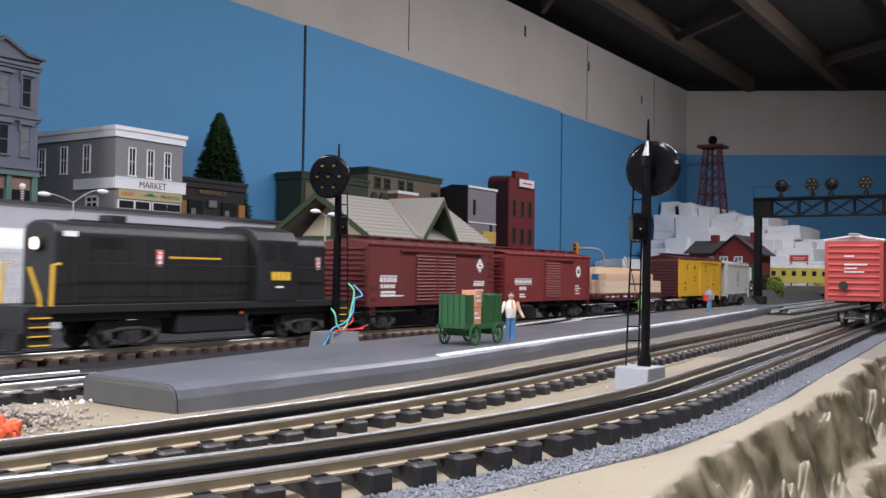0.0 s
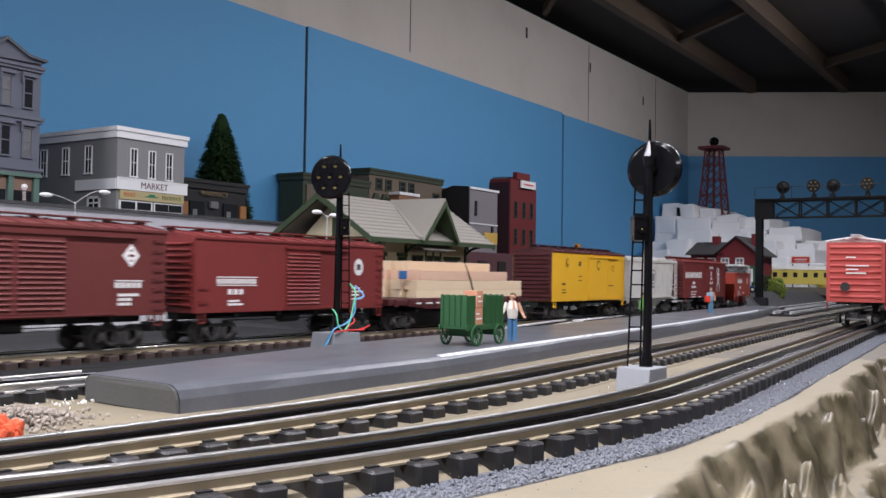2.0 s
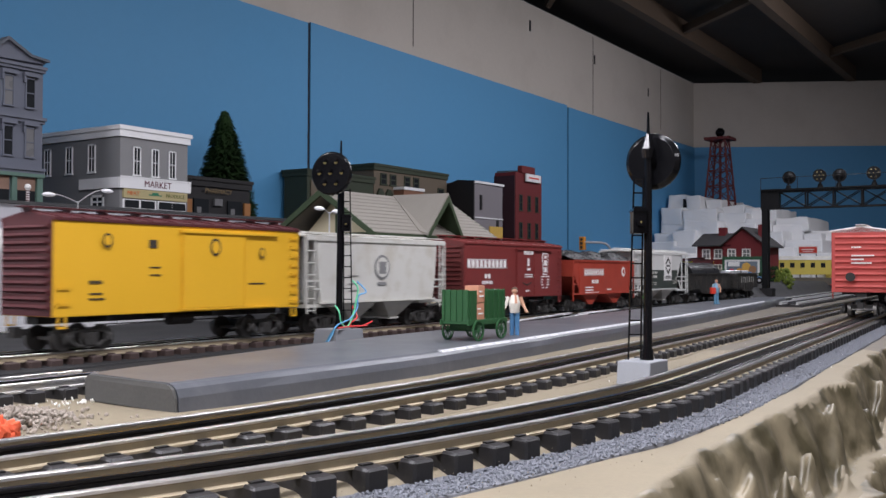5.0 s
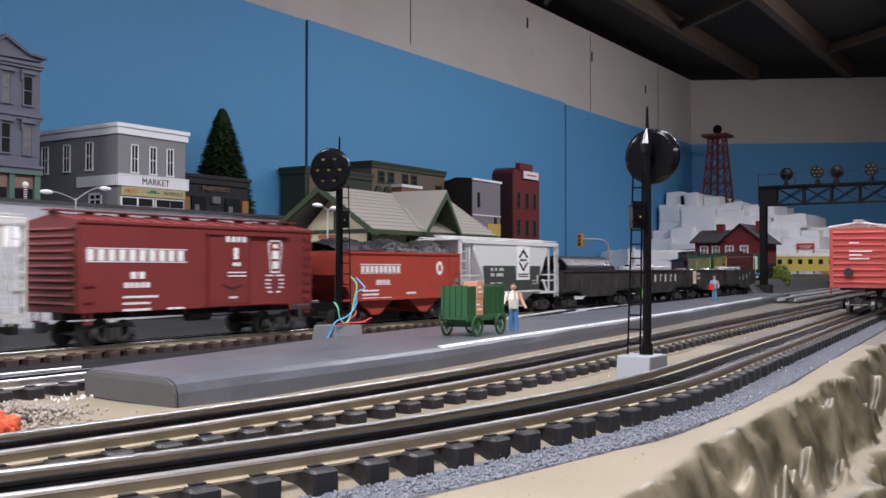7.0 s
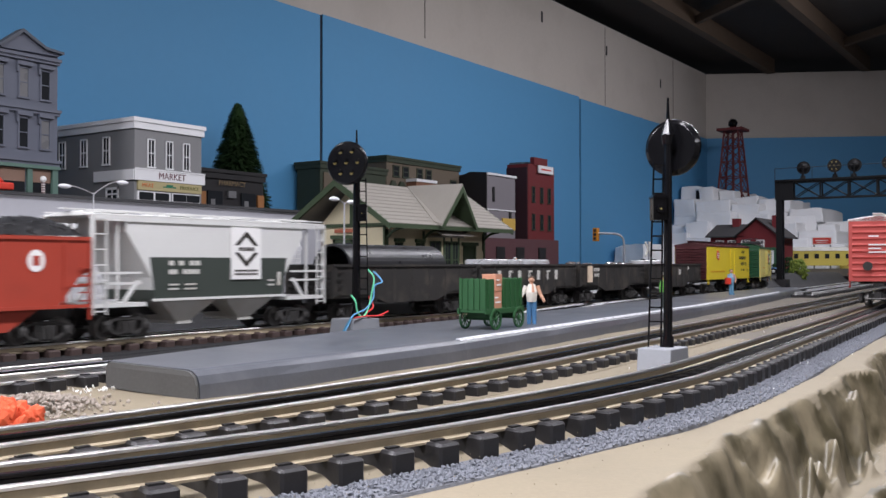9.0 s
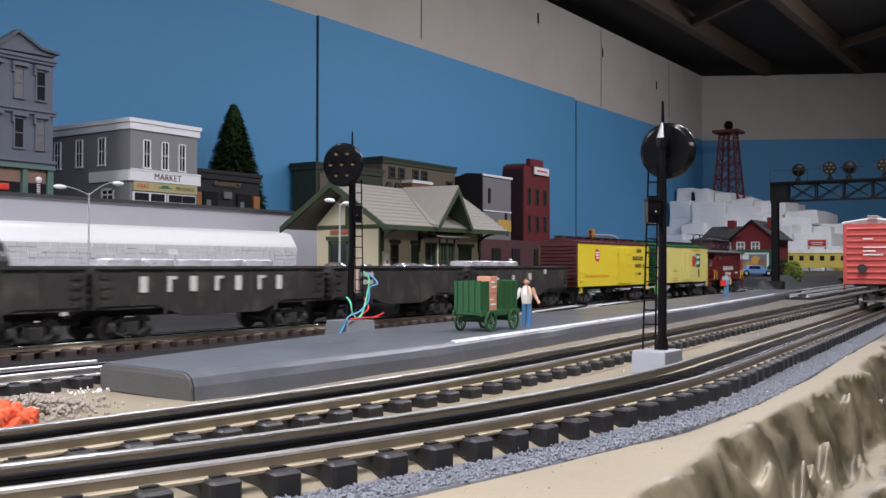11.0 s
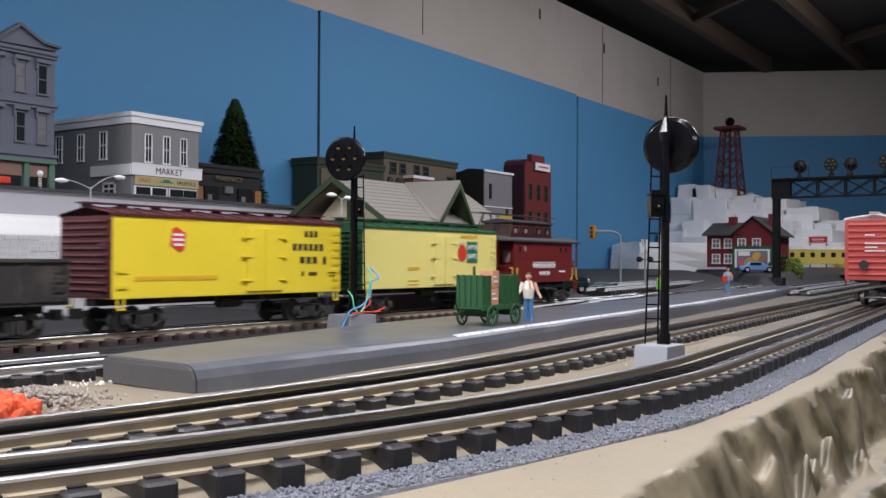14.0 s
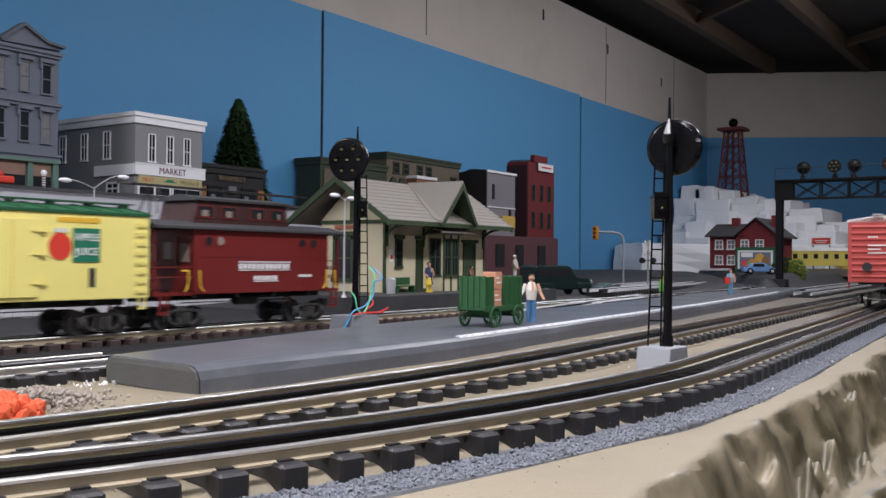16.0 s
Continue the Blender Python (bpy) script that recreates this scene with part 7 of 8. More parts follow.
WG, WB, WR, WD = (mat("%s_wire_insulation" % n, c_, 0.4, var=0.05, bump=0) for n, c_ in (("mint_green", (0.18, 0.75, 0.42)), ("sky_blue", (0.16, 0.42, 0.72)), ("red", (0.70, 0.05, 0.05)), ("teal_blue", (0.06, 0.20, 0.32))))
wire(WG, [px(0.010, 0.052, -0.006), px(0.013, 0.044), px(0.010, 0.030), px(0.004, 0.014), px(-0.004, 0.007), px(-0.012, 0.012), px(-0.015, 0.022), px(-0.011, 0.027, -0.004)], "loose mint-green wire looping from the signal mast")
wire(WB, [px(0.022, 0.050, -0.004), px(0.026, 0.040), px(0.014, 0.036), px(0.012, 0.024), px(0.000, 0.014), px(-0.018, 0.009), px(-0.026, -0.001), px(-0.034, -0.0085)], "loose blue wire running down to the roadbed")
wire(WD, [px(-0.018, 0.009), px(-0.028, 0.0), px(-0.034, -0.006), px(-0.047, -0.0088), px(-0.040, -0.0090, -0.02)], "loose teal wire on the roadbed")
wire(WR, [px(0.014, 0.026, -0.004), px(0.012, 0.016), px(0.002, 0.010), px(0.006, 0.0065), px(0.022, 0.0072), px(0.036, 0.0105)], "loose red wire with a bare end")
wire(WR, [px(-0.022, 0.0068, -0.017), px(-0.005, 0.0072, -0.014), px(0.012, 0.0070, -0.014), px(0.028, 0.0066, -0.012)], "second loose red wire lying on the base")

# street lamps
GALV = mat("galvanised_pole", (0.62, 0.62, 0.64), 0.35, 0.6, var=0.1, bump=0)
LAMPWHITE = mat("bright_lamp_head", (0.9, 0.9, 0.92), 0.25, var=0.05, bump=0)


def street_lamp(x, y, z0, z1, arms, label):
    s = thing("street_lamp", pose(x, y, z0), label, "street lamp", "street lamps")
    bm = bmesh.new()
    rod(bm, (0, 0, 0), (0, 0, z1 - z0), 0.0014, 0.0009, 8)
    rod(bm, (0, 0, 0), (0, 0, 0.004), 0.0032, 0.002, 8)
    part("pole", bm, GALV, s)
    for dx, dz in arms:
        bm = bmesh.new()
        pts = [Vector((dx * u, 0, (z1 - z0) - 0.002 + dz * math.sin(u * math.pi / 2))) for u in (0, 0.2, 0.4, 0.6, 0.8, 1)]
        for a, b_ in zip(pts, pts[1:]):
            rod(bm, a, b_, 0.0007, seg=6)
        part("arm", bm, GALV, s)
        bm = bmesh.new()
        bmesh.ops.create_icosphere(bm, subdivisions=2, radius=1, matrix=Matrix.Translation((dx * 1.1, 0, (z1 - z0) + dz - 0.003)) @ Matrix.Diagonal((0.0085, 0.0035, 0.0028, 1)))
        part("lamp_head", bm, LAMPWHITE, s, "bright lamp head")
    return s


street_lamp(0.688, 0.95, GROUND, 0.139, ((-0.034, 0.008), (0.036, 0.017)), "thin silver street lamp with two curved arms")
street_lamp(0.856, 0.718, 0.014, 0.128, ((-0.016, 0.006), (0.012, 0.004)), "thin silver street lamp beside the station")

# bench and bin
bn = thing("bench", pose(1.035, 0.765, 0.0145), "small dark green platform bench", "bench")
boxes("seat", CARTGREEN, bn, [(-0.020, 0.020, -0.006, 0.004, 0.008, 0.0095)])
boxes("backrest", CARTGREEN, bn, [(-0.020, 0.020, 0.004, 0.0055, 0.010, 0.020)])
for x in (-0.018, 0.0165):
    boxes("leg", CARTGREEN, bn, [(x, x + 0.0015, -0.006, 0.004, 0, 0.008)])
tb = thing("trash_bin", pose(0.990, 0.752, 0.0145), "small galvanised trash bin", "bin")
bm = bmesh.new()
rod(bm, (0, 0, 0), (0, 0, 0.018), 0.0058, 0.0066, 16)
part("body", bm, GALV, tb)
bm = bmesh.new()
rod(bm, (0, 0, 0.018), (0, 0, 0.0205), 0.0070, 0.0045, 16)
part("lid", bm, GALV, tb)


# vehicles
def wheels(v, xs_, y, r, z=0.0):
    for x in xs_:
        for s in (-1, 1):
            bm = bmesh.new()
            rod(bm, (x, s * y, r), (x, s * (y - 0.004), r), r, r, 18)
            w = part("wheel", bm, BLACKGLOSS, v)
            bm = bmesh.new()
            rod(bm, (x, s * (y + 0.0004), r), (x, s * (y - 0.001), r), r * 0.5, r * 0.55, 14)
            part("hubcap", bm, GALV, w)


DKGREEN = mat("deep_green_enamel", (0.008, 0.020, 0.018), 0.3, var=0.1, bump=0, coat=0.15)
tr = thing("panel_truck", Matrix.Translation((1.495, 0.775, -0.0005)) @ Matrix.Rotation(radians(-24), 4, 'Z') @ Matrix.Scale(1.2, 4), "deep green vintage panel truck on the street", "truck")
bm = bmesh.new()
prism(bm, [(-0.055, 0.008), (0.050, 0.008), (0.052, 0.018), (0.050, 0.024), (0.024, 0.027), (0.014, 0.0405), (0.008, 0.0425), (-0.050, 0.0425), (-0.055, 0.039)], "y", -0.017, 0.017)
part("body", bm, DKGREEN, tr, bevel=0.0025)
boxes("fender", DKGREEN, tr, [(0.022, 0.050, -0.0205, -0.016, 0.009, 0.018), (0.022, 0.050, 0.016, 0.0205, 0.009, 0.018), (-0.048, -0.020, -0.0200, -0.016, 0.009, 0.018)], bevel=0.002)
boxes("window", GLASSDARK, tr, [(-0.048, -0.028, -0.0175, -0.0168, 0.027, 0.037), (-0.024, -0.006, -0.0175, -0.0168, 0.027, 0.037), (-0.002, 0.013, -0.0175, -0.0168, 0.027, 0.037)])
bm = bmesh.new()
prism(bm, [(0.0245, 0.0275), (0.0255, 0.0275), (0.0155, 0.0395), (0.0145, 0.0395)], "y", -0.014, 0.014)
part("windscreen", bm, PALEPANE, tr)
boxes("grille", GALV, tr, [(0.0515, 0.0535, -0.009, 0.009, 0.010 + k * 0.003, 0.0115 + k * 0.003) for k in range(4)], "bright chrome grille")
boxes("bumper", GALV, tr, [(0.055, 0.057, -0.018, 0.018, 0.007, 0.0105)], "chrome bumper")
bm = bmesh.new()
for y in (-0.014, 0.014):
    rod(bm, (0.050, y, 0.019), (0.0535, y, 0.019), 0.003, seg=12)
part("headlight", bm, GALV, tr)
wheels(tr, (-0.034, 0.036), 0.0195, 0.0082)
bk = thing("wrecked_car", pose(1.70, 0.775, -0.0008, 0, 0, -15), "stripped pale grey-blue model car shell", "car")
TEALGREY = mat("pale_teal_metal", (0.12, 0.17, 0.18), 0.45, 0.3, var=0.4, bump=0.3)
bm = bmesh.new()
prism(bm, [(-0.030, 0.003), (0.030, 0.003), (0.032, 0.010), (0.012, 0.013), (0.004, 0.018), (-0.012, 0.018), (-0.018, 0.012), (-0.030, 0.011)], "y", -0.011, 0.011)
part("body", bm, TEALGREY, bk, bevel=0.002)
wheels(bk, (-0.018, 0.018), 0.012, 0.0055)
cb = thing("blue_car", pose(2.72, 0.776, 0.0270, 0, 0, -60), "pale blue vintage model car in front of a billboard", "car")
BLUECAR = mat("pale_blue_enamel", (0.16, 0.30, 0.55), 0.2, var=0.1, bump=0, coat=0.4)
bm = bmesh.new()
prism(bm, [(-0.050, 0.006), (0.050, 0.006), (0.052, 0.016), (0.022, 0.020), (0.010, 0.031), (-0.022, 0.031), (-0.034, 0.020), (-0.052, 0.018)], "y", -0.019, 0.019)
part("body", bm, BLUECAR, cb, bevel=0.003)
boxes("window", GLASSDARK, cb, [(-0.022, 0.008, -0.0196, -0.0188, 0.0205, 0.0285)])
boxes("bumper", GALV, cb, [(0.051, 0.054, -0.018, 0.018, 0.007, 0.011)])
wheels(cb, (-0.030, 0.030), 0.020, 0.0085)

# traffic light on a curved arm
tl = thing("traffic_light", pose(2.052, 0.893, 0.0), "yellow traffic light hung from a curved grey pole", "traffic light")
bm = bmesh.new()
pts = [Vector((0, 0, 0))] + [Vector((0, 0, 0.107))] + [Vector((0.016 * (math.cos(a) - 1) * 1.0, 0.016 * (1 - math.cos(a)), 0.107 + 0.018 * math.sin(a))) for a in (0.5, 1.0, 1.57)] + [Vector((-0.040, 0.040, 0.1255)), Vector((-0.044, 0.046, 0.1260))]
for a, b_ in zip(pts, pts[1:]):
    rod(bm, a, b_, 0.0026, seg=8)
part("pole", bm, BASEGREY, tl)
bm = bmesh.new()
box(bm, -0.052, -0.040, 0.042, 0.054, 0.108, 0.138)
hd = part("signal_head", bm, paint("amber_housing", (0.45, 0.18, 0.02)), tl, "amber signal housing", bevel=0.001)
for z in (0.132, 0.123, 0.114):
    bm = bmesh.new()
    rod(bm, (-0.0515, 0.048, z), (-0.0530, 0.048, z), 0.0034, seg=12)
    part("lens", bm, BLACKWALL, hd)

# crossing post near the running track
xp = thing("crossing_signal", pose(1.90, 0.772, -0.001), "small grey crossing signal post with crossed boards", "crossing signal")
bm = bmesh.new()
rod(bm, (0, 0, 0), (0, 0, 0.105), 0.0022, 0.0016, 8)
rod(bm, (0, 0, 0), (0, 0, 0.006), 0.006, 0.004, 10)
part("post", bm, BASEGREY, xp)
for s in (-1, 1):
    bm = bmesh.new()
    box(bm, -0.020, 0.020, -0.001, 0.001, -0.0025, 0.0025)
    bmesh.ops.transform(bm, matrix=pose(-0.003, 0, 0.088, 0, s * 45, 0), verts=bm.verts)
    part("cross_board", bm, CARGREY, xp)
bm = bmesh.new()
for s in (-1, 1):
    rod(bm, (-0.004, s * 0.012, 0.062), (0.002, s * 0.012, 0.062), 0.006, seg=14)
box(bm, -0.001, 0.001, -0.014, 0.014, 0.061, 0.063)
part("lamp_bar", bm, BLACKWALL, xp)

# ---- far scenery ----
SNOW = mat("white_foam_rock", (0.86, 0.86, 0.87), 0.75, var=0.05, scale=12, fine=120, bump=0.5)
random.seed(41)
hill = thing("foam_hill", pose(0, 0, 0), "terraced hill of carved white foam blocks", "model hill")
top = [(1.62, 0.06), (1.52, 0.34), (1.46, 0.385), (1.37, 0.370), (1.25, 0.350), (1.15, 0.338), (1.06, 0.30), (0.93, 0.264), (0.85, 0.22), (0.78, 0.18), (0.60, 0.15), (0.40, 0.10)]
top_y = sorted((y, z) for y, z in top)
for layer in range(7):
    f0 = layer / 7
    y = 1.50
    while y > 0.45:
        w_ = random.uniform(0.07, 0.17)
        zt = lerp_table(top_y, y - w_ / 2)
        z0, z1 = 0.02 + (zt - 0.02) * f0 - 0.02, 0.02 + (zt - 0.02) * (f0 + 1 / 7) * random.uniform(0.95, 1.05)
        xf = 3.72 + 0.40 * f0 ** 1.3 + random.uniform(-0.05, 0.05) + (0.25 if y < 0.9 else 0)
        bm = bmesh.new()
        bmesh.ops.create_grid(bm, x_segments=1, y_segments=1, size=0.01)
        bm.clear()
        box(bm, xf, 4.40, y - w_, y - 0.004, max(0.0, z0), z1)
        bmesh.ops.subdivide_edges(bm, edges=bm.edges[:], cuts=3, use_grid_fill=True)
        for v in bm.verts:
            v.co += Vector(noise.noise_vector(v.co * 11 + Vector((layer, 0, 0)))) * 0.011
        part("foam_block", bm, SNOW, hill, bevel=0.006)
        y -= w_
# lower slab beside the backdrop, and a black block for a hollow's shade
bm = bmesh.new()
prism(bm, [(3.35, 1.50), (3.70, 1.50), (3.70, 1.02), (3.55, 1.00), (3.30, 1.36)], "z", 0.0, 0.125)
bmesh.ops.subdivide_edges(bm, edges=bm.edges[:], cuts=3, use_grid_fill=True)
for v in bm.verts:
    v.co += Vector(noise.noise_vector(v.co * 10)) * 0.018
part("foam_ledge", bm, SNOW, hill)
boxes("opening", BLACKWALL, hill, [(4.05, 4.10, 1.37, 1.43, 0.335, 0.372)], "black block standing in for the shade of a hollow in the foam")

TOWERRED = mat("rust_red_steel", (0.13, 0.028, 0.028), 0.6, var=0.2)
tw = thing("beacon_tower", pose(4.2, 1.315, 0.30), "rust-red lattice beacon tower on the foam hill", "tower")
H, wb, wt = 0.335, 0.056, 0.030


def leg_at(sx, sy, z):
    w_ = wb + (wt - wb) * z / H
    return Vector((sx * w_, sy * w_, z))


for sx in (-1, 1):
    for sy in (-1, 1):
        bm = bmesh.new()
        rod(bm, leg_at(sx, sy, 0), leg_at(sx, sy, H), 0.005, 0.004, 6)
        part("leg", bm, TOWERRED, tw)
for k in range(5):
    z0, z1 = H * k / 5, H * (k + 1) / 5
    bm = bmesh.new()
    for (ax, ay), (bx, by_) in (((-1, -1), (1, -1)), ((1, -1), (1, 1)), ((1, 1), (-1, 1)), ((-1, 1), (-1, -1))):
        rod(bm, leg_at(ax, ay, z0), leg_at(bx, by_, z1), 0.0022, seg=5)
        rod(bm, leg_at(bx, by_, z0), leg_at(ax, ay, z1), 0.0022, seg=5)
        rod(bm, leg_at(ax, ay, z1), leg_at(bx, by_, z1), 0.0028, seg=5)
    part("bracing", bm, TOWERRED, tw)
bm = bmesh.new()
rod(bm, (0, 0, 0), (0, 0, H), 0.006, seg=8)
part("ladder_core", bm, TOWERRED, tw)
boxes("deck", TOWERRED, tw, [(-0.055, 0.055, -0.055, 0.055, H, H + 0.012)])
bm = bmesh.new()
rod(bm, (0, 0, H + 0.012), (0, 0, H + 0.022), 0.012, seg=12)
bmesh.ops.create_icosphere(bm, subdivisions=2, radius=0.021, matrix=Matrix.Translation((0, 0, H + 0.036)))
part("beacon", bm, BLACKGLOSS, tw, "dark round beacon lamp")

# red house
HOUSERED = mat("barn_red_siding", (0.15, 0.018, 0.022), 0.7, var=0.12)
DARKROOF = mat("charcoal_roof", (0.045, 0.043, 0.045), 0.8, var=0.2)
hs = thing("house", pose(0, 0, 0), "dark red two-storey model house with white windows and charcoal roof", "model building", "model town")
bm = bmesh.new()
box(bm, 3.0, 3.16, 0.800, 1.012, 0.040, 0.142)
prism(bm, [(0.800, 0.142), (0.925, 0.142), (0.862, 0.192)], "x", 2.985, 3.16)
box(bm, 2.985, 3.01, 0.800, 0.925, 0.040, 0.142)
part("wall", bm, HOUSERED, hs)
slab("roof", [(2.985, 1.025, 0.138), (2.985, 0.90, 0.138), (3.08, 0.90, 0.178), (3.08, 1.018, 0.178)], 0.004, DARKROOF, hs)
slab("roof", [(3.08, 1.018, 0.178), (3.08, 0.90, 0.178), (3.175, 0.90, 0.138), (3.175, 1.018, 0.138)], 0.004, DARKROOF, hs)
slab("roof", [(2.972, 0.862, 0.194), (2.972, 0.786, 0.134), (3.17, 0.786, 0.134), (3.17, 0.862, 0.194)], 0.004, DARKROOF, hs)
slab("roof", [(2.972, 0.932, 0.136), (2.972, 0.862, 0.194), (3.17, 0.862, 0.194), (3.17, 0.932, 0.136)], 0.004, DARKROOF, hs)
boxes("chimney", HOUSERED, hs, [(3.06, 3.085, 0.940, 0.962, 0.165, 0.200)])
boxes("chimney", HOUSERED, hs, [(3.04, 3.065, 0.814, 0.832, 0.155, 0.206)])
Wf = (Vector((3.0, 1.012, 0)), Vector((0, -1, 0)), Vector((-1, 0, 0)))
Wg = (Vector((2.985, 1.012, 0)), Vector((0, -1, 0)), Vector((-1, 0, 0)))
for u, z, fc in ((0.030, 0.100, Wf), (0.030, 0.052, Wf), (0.068, 0.100, Wf), (0.068, 0.052, Wf), (0.115, 0.100, Wg), (0.160, 0.100, Wg), (0.190, 0.052, Wg), (0.125, 0.052, Wg)):
    window_set(hs, fc, u, z, 0.026, 0.030, 0.004, WHITEPAINT, PALEPANE, 2)

# billboard
bb = thing("billboard", Matrix.Translation((2.80, 0.812, 0.026)) @ Matrix.Scale(1.10, 4), "lit green-framed billboard with a food poster", "billboard")
boxes("frame", paint("billboard_green", (0.03, 0.10, 0.05)), bb, [(0.0, 0.008, -0.052, 0.052, 0.062, 0.070), (0.0, 0.008, -0.052, -0.046, 0.0, 0.064), (0.0, 0.008, 0.046, 0.052, 0.0, 0.064)], "dark green frame")
boxes("border", WHITEPAINT, bb, [(0.001, 0.006, -0.046, 0.046, 0.013, 0.062)])
boxes("poster", mat("dark_poster_ground", (0.16, 0.20, 0.24), 0.4, var=0.3), bb, [(-0.0005, 0.001, -0.040, 0.040, 0.018, 0.057)])
for k, (y, z, r, cc) in enumerate(((0.027, 0.029, 0.009, (0.62, 0.09, 0.12)), (0.006, 0.030, 0.010, (0.60, 0.30, 0.06)), (-0.012, 0.042, 0.012, (0.65, 0.38, 0.08)), (-0.028, 0.036, 0.010, (0.30, 0.16, 0.08)), (0.014, 0.026, 0.007, (0.18, 0.38, 0.08)))):
    bm = bmesh.new()
    prism(bm, [(y + r * math.cos(a * 0.524), z + r * math.sin(a * 0.524)) for a in range(12)], "x", -0.0015 - 0.0002 * k, -0.0005)
    part("poster_shape", bm, mat("poster_colour", cc, 0.5), bb)
boxes("poster_text", WHITEPAINT, bb, [(-0.0016, -0.0005, 0.006, 0.036, 0.044, 0.056)])
boxes("post", DARKMETAL, bb, [(0.002, 0.006, -0.040, -0.036, -0.02, 0.014), (0.002, 0.006, 0.036, 0.040, -0.02, 0.014)])

# yellow coach on a far track
COACHY = paint("coach_yellow_paint", (0.60, 0.48, 0.10), 0.5)
co = thing("passenger_coach", pose(3.42, 0.760, 0.0395, 0, 0, -66), "yellow model passenger coach with a grey roof on a far track", "passenger coach")
boxes("body", COACHY, co, [(-0.20, 0.20, -0.03, 0.03, 0.010, 0.060)], bevel=0.001)
bm = bmesh.new()
prism(bm, [(-0.032, 0.060), (-0.026, 0.068), (-0.012, 0.073), (0.012, 0.073), (0.026, 0.068), (0.032, 0.060)], "x", -0.205, 0.205)
part("roof", bm, CARGREY, co)
for i in range(11):
    x = -0.165 + i * 0.033
    boxes("window", GLASSDARK, co, [(x - 0.007, x + 0.007, -0.0308, -0.0300, 0.034, 0.050)])
for x in (-0.13, 0.13):
    boxes("truck", DARKMETAL, co, [(x - 0.03, x + 0.03, -0.026, 0.026, 0.0, 0.012)])
bm = bmesh.new()
box(bm, -0.30, 0.30, -0.05, 0.05, 0.015, 0.0395)
bmesh.ops.transform(bm, matrix=pose(3.42, 0.760, 0, 0, 0, -66), verts=bm.verts)
setting("roadbed_far", bm, DIMSAND, "raised grey-brown roadbed under the coach", "roadbed")
sg = thing("red_sign", pose(3.62, 0.815, 0.02), "white-framed red sign board on posts", "sign")
boxes("board", WHITEPAINT, sg, [(0, 0.004, -0.036, 0.036, 0.103, 0.133)])
boxes("panel", REDEMB, sg, [(-0.001, 0, -0.031, 0.031, 0.107, 0.129)])
boxes("text_bar", WHITEPAINT, sg, [(-0.0015, -0.001, -0.022, 0.022, 0.118, 0.121), (-0.0015, -0.001, -0.018, 0.018, 0.112, 0.114)])
boxes("post", DARKMETAL, sg, [(0.001, 0.004, -0.030, -0.026, 0, 0.103), (0.001, 0.004, 0.026, 0.030, 0, 0.103)])
bk2 = thing("yellow_barrier", pose(3.9, 0.80, 0.02), "yellow model wall behind the coach", "wall")
boxes("wall", COACHY, bk2, [(0, 0.02, -0.35, 0.12, 0, 0.098)])

# signal bridge
gb = thing("signal_bridge", Matrix.Translation((2.60, 0.690, -0.0183)) @ Matrix.Scale(1.3, 4), "black lattice signal bridge with round signal heads", "signal bridge")
GY1 = -0.34
for y in (0.0, GY1):
    bm = bmesh.new()
    prism(bm, [(-0.014, 0.0095 if y == 0 else -0.034), (0.014, 0.0095 if y == 0 else -0.034), (0.012, 0.026), (-0.012, 0.026)], "y", y - 0.015, y + 0.015)
    part("footing", bm, BLACKWALL, gb, "dark footing block")
    bm = bmesh.new()
    for dx in (-0.007, 0.007):
        box(bm, dx - 0.0022, dx + 0.0022, y - 0.006, y + 0.006, 0.026, 0.215)
    for k in range(7):
        z = 0.04 + k * 0.024
        rod(bm, (-0.007, y, z), (0.007, y, z + 0.024), 0.0014, seg=5)
    part("post", bm, BLACKSATIN, gb)
    boxes("knee", BLACKSATIN, gb, [(-0.009, 0.009, y - 0.028 if y == 0 else y - 0.008, y + 0.008 if y == 0 else y + 0.028, 0.186, 0.227)])
for z in (0.188, 0.2215):
    bm = bmesh.new()
    for dx in (-0.009, 0.009):
        box(bm, dx - 0.0015, dx + 0.0015, GY1, 0.0, z - 0.0016, z + 0.0016)
    part("chord", bm, BLACKSATIN, gb)
for k in range(6):
    y0_, y1_ = -0.028 - k * 0.052, -0.028 - (k + 1) * 0.052
    bm = bmesh.new()
    for dx in (-0.009, 0.009):
        rod(bm, (dx, y0_, 0.189), (dx, y1_, 0.221), 0.0011, seg=5)
        rod(bm, (dx, y0_, 0.221), (dx, y1_, 0.189), 0.0011, seg=5)
        box(bm, dx - 0.0014, dx + 0.0014, y1_ - 0.0014, y1_ + 0.0014, 0.188, 0.2215)
    part("lattice", bm, BLACKSATIN, gb)
boxes("walkway", BLACKSATIN, gb, [(-0.016, 0.012, GY1, 0.006, 0.2235, 0.2262)])
bm = bmesh.new()
for k in range(5):
    y = 0.006 - k * 0.072
    rod(bm, (-0.015, y, 0.226), (-0.015, y, 0.249), 0.0006, seg=5)
rod(bm, (-0.015, 0.006, 0.249), (-0.015, -0.30, 0.249), 0.0006, seg=5)
part("handrail", bm, DARKMETAL, gb)
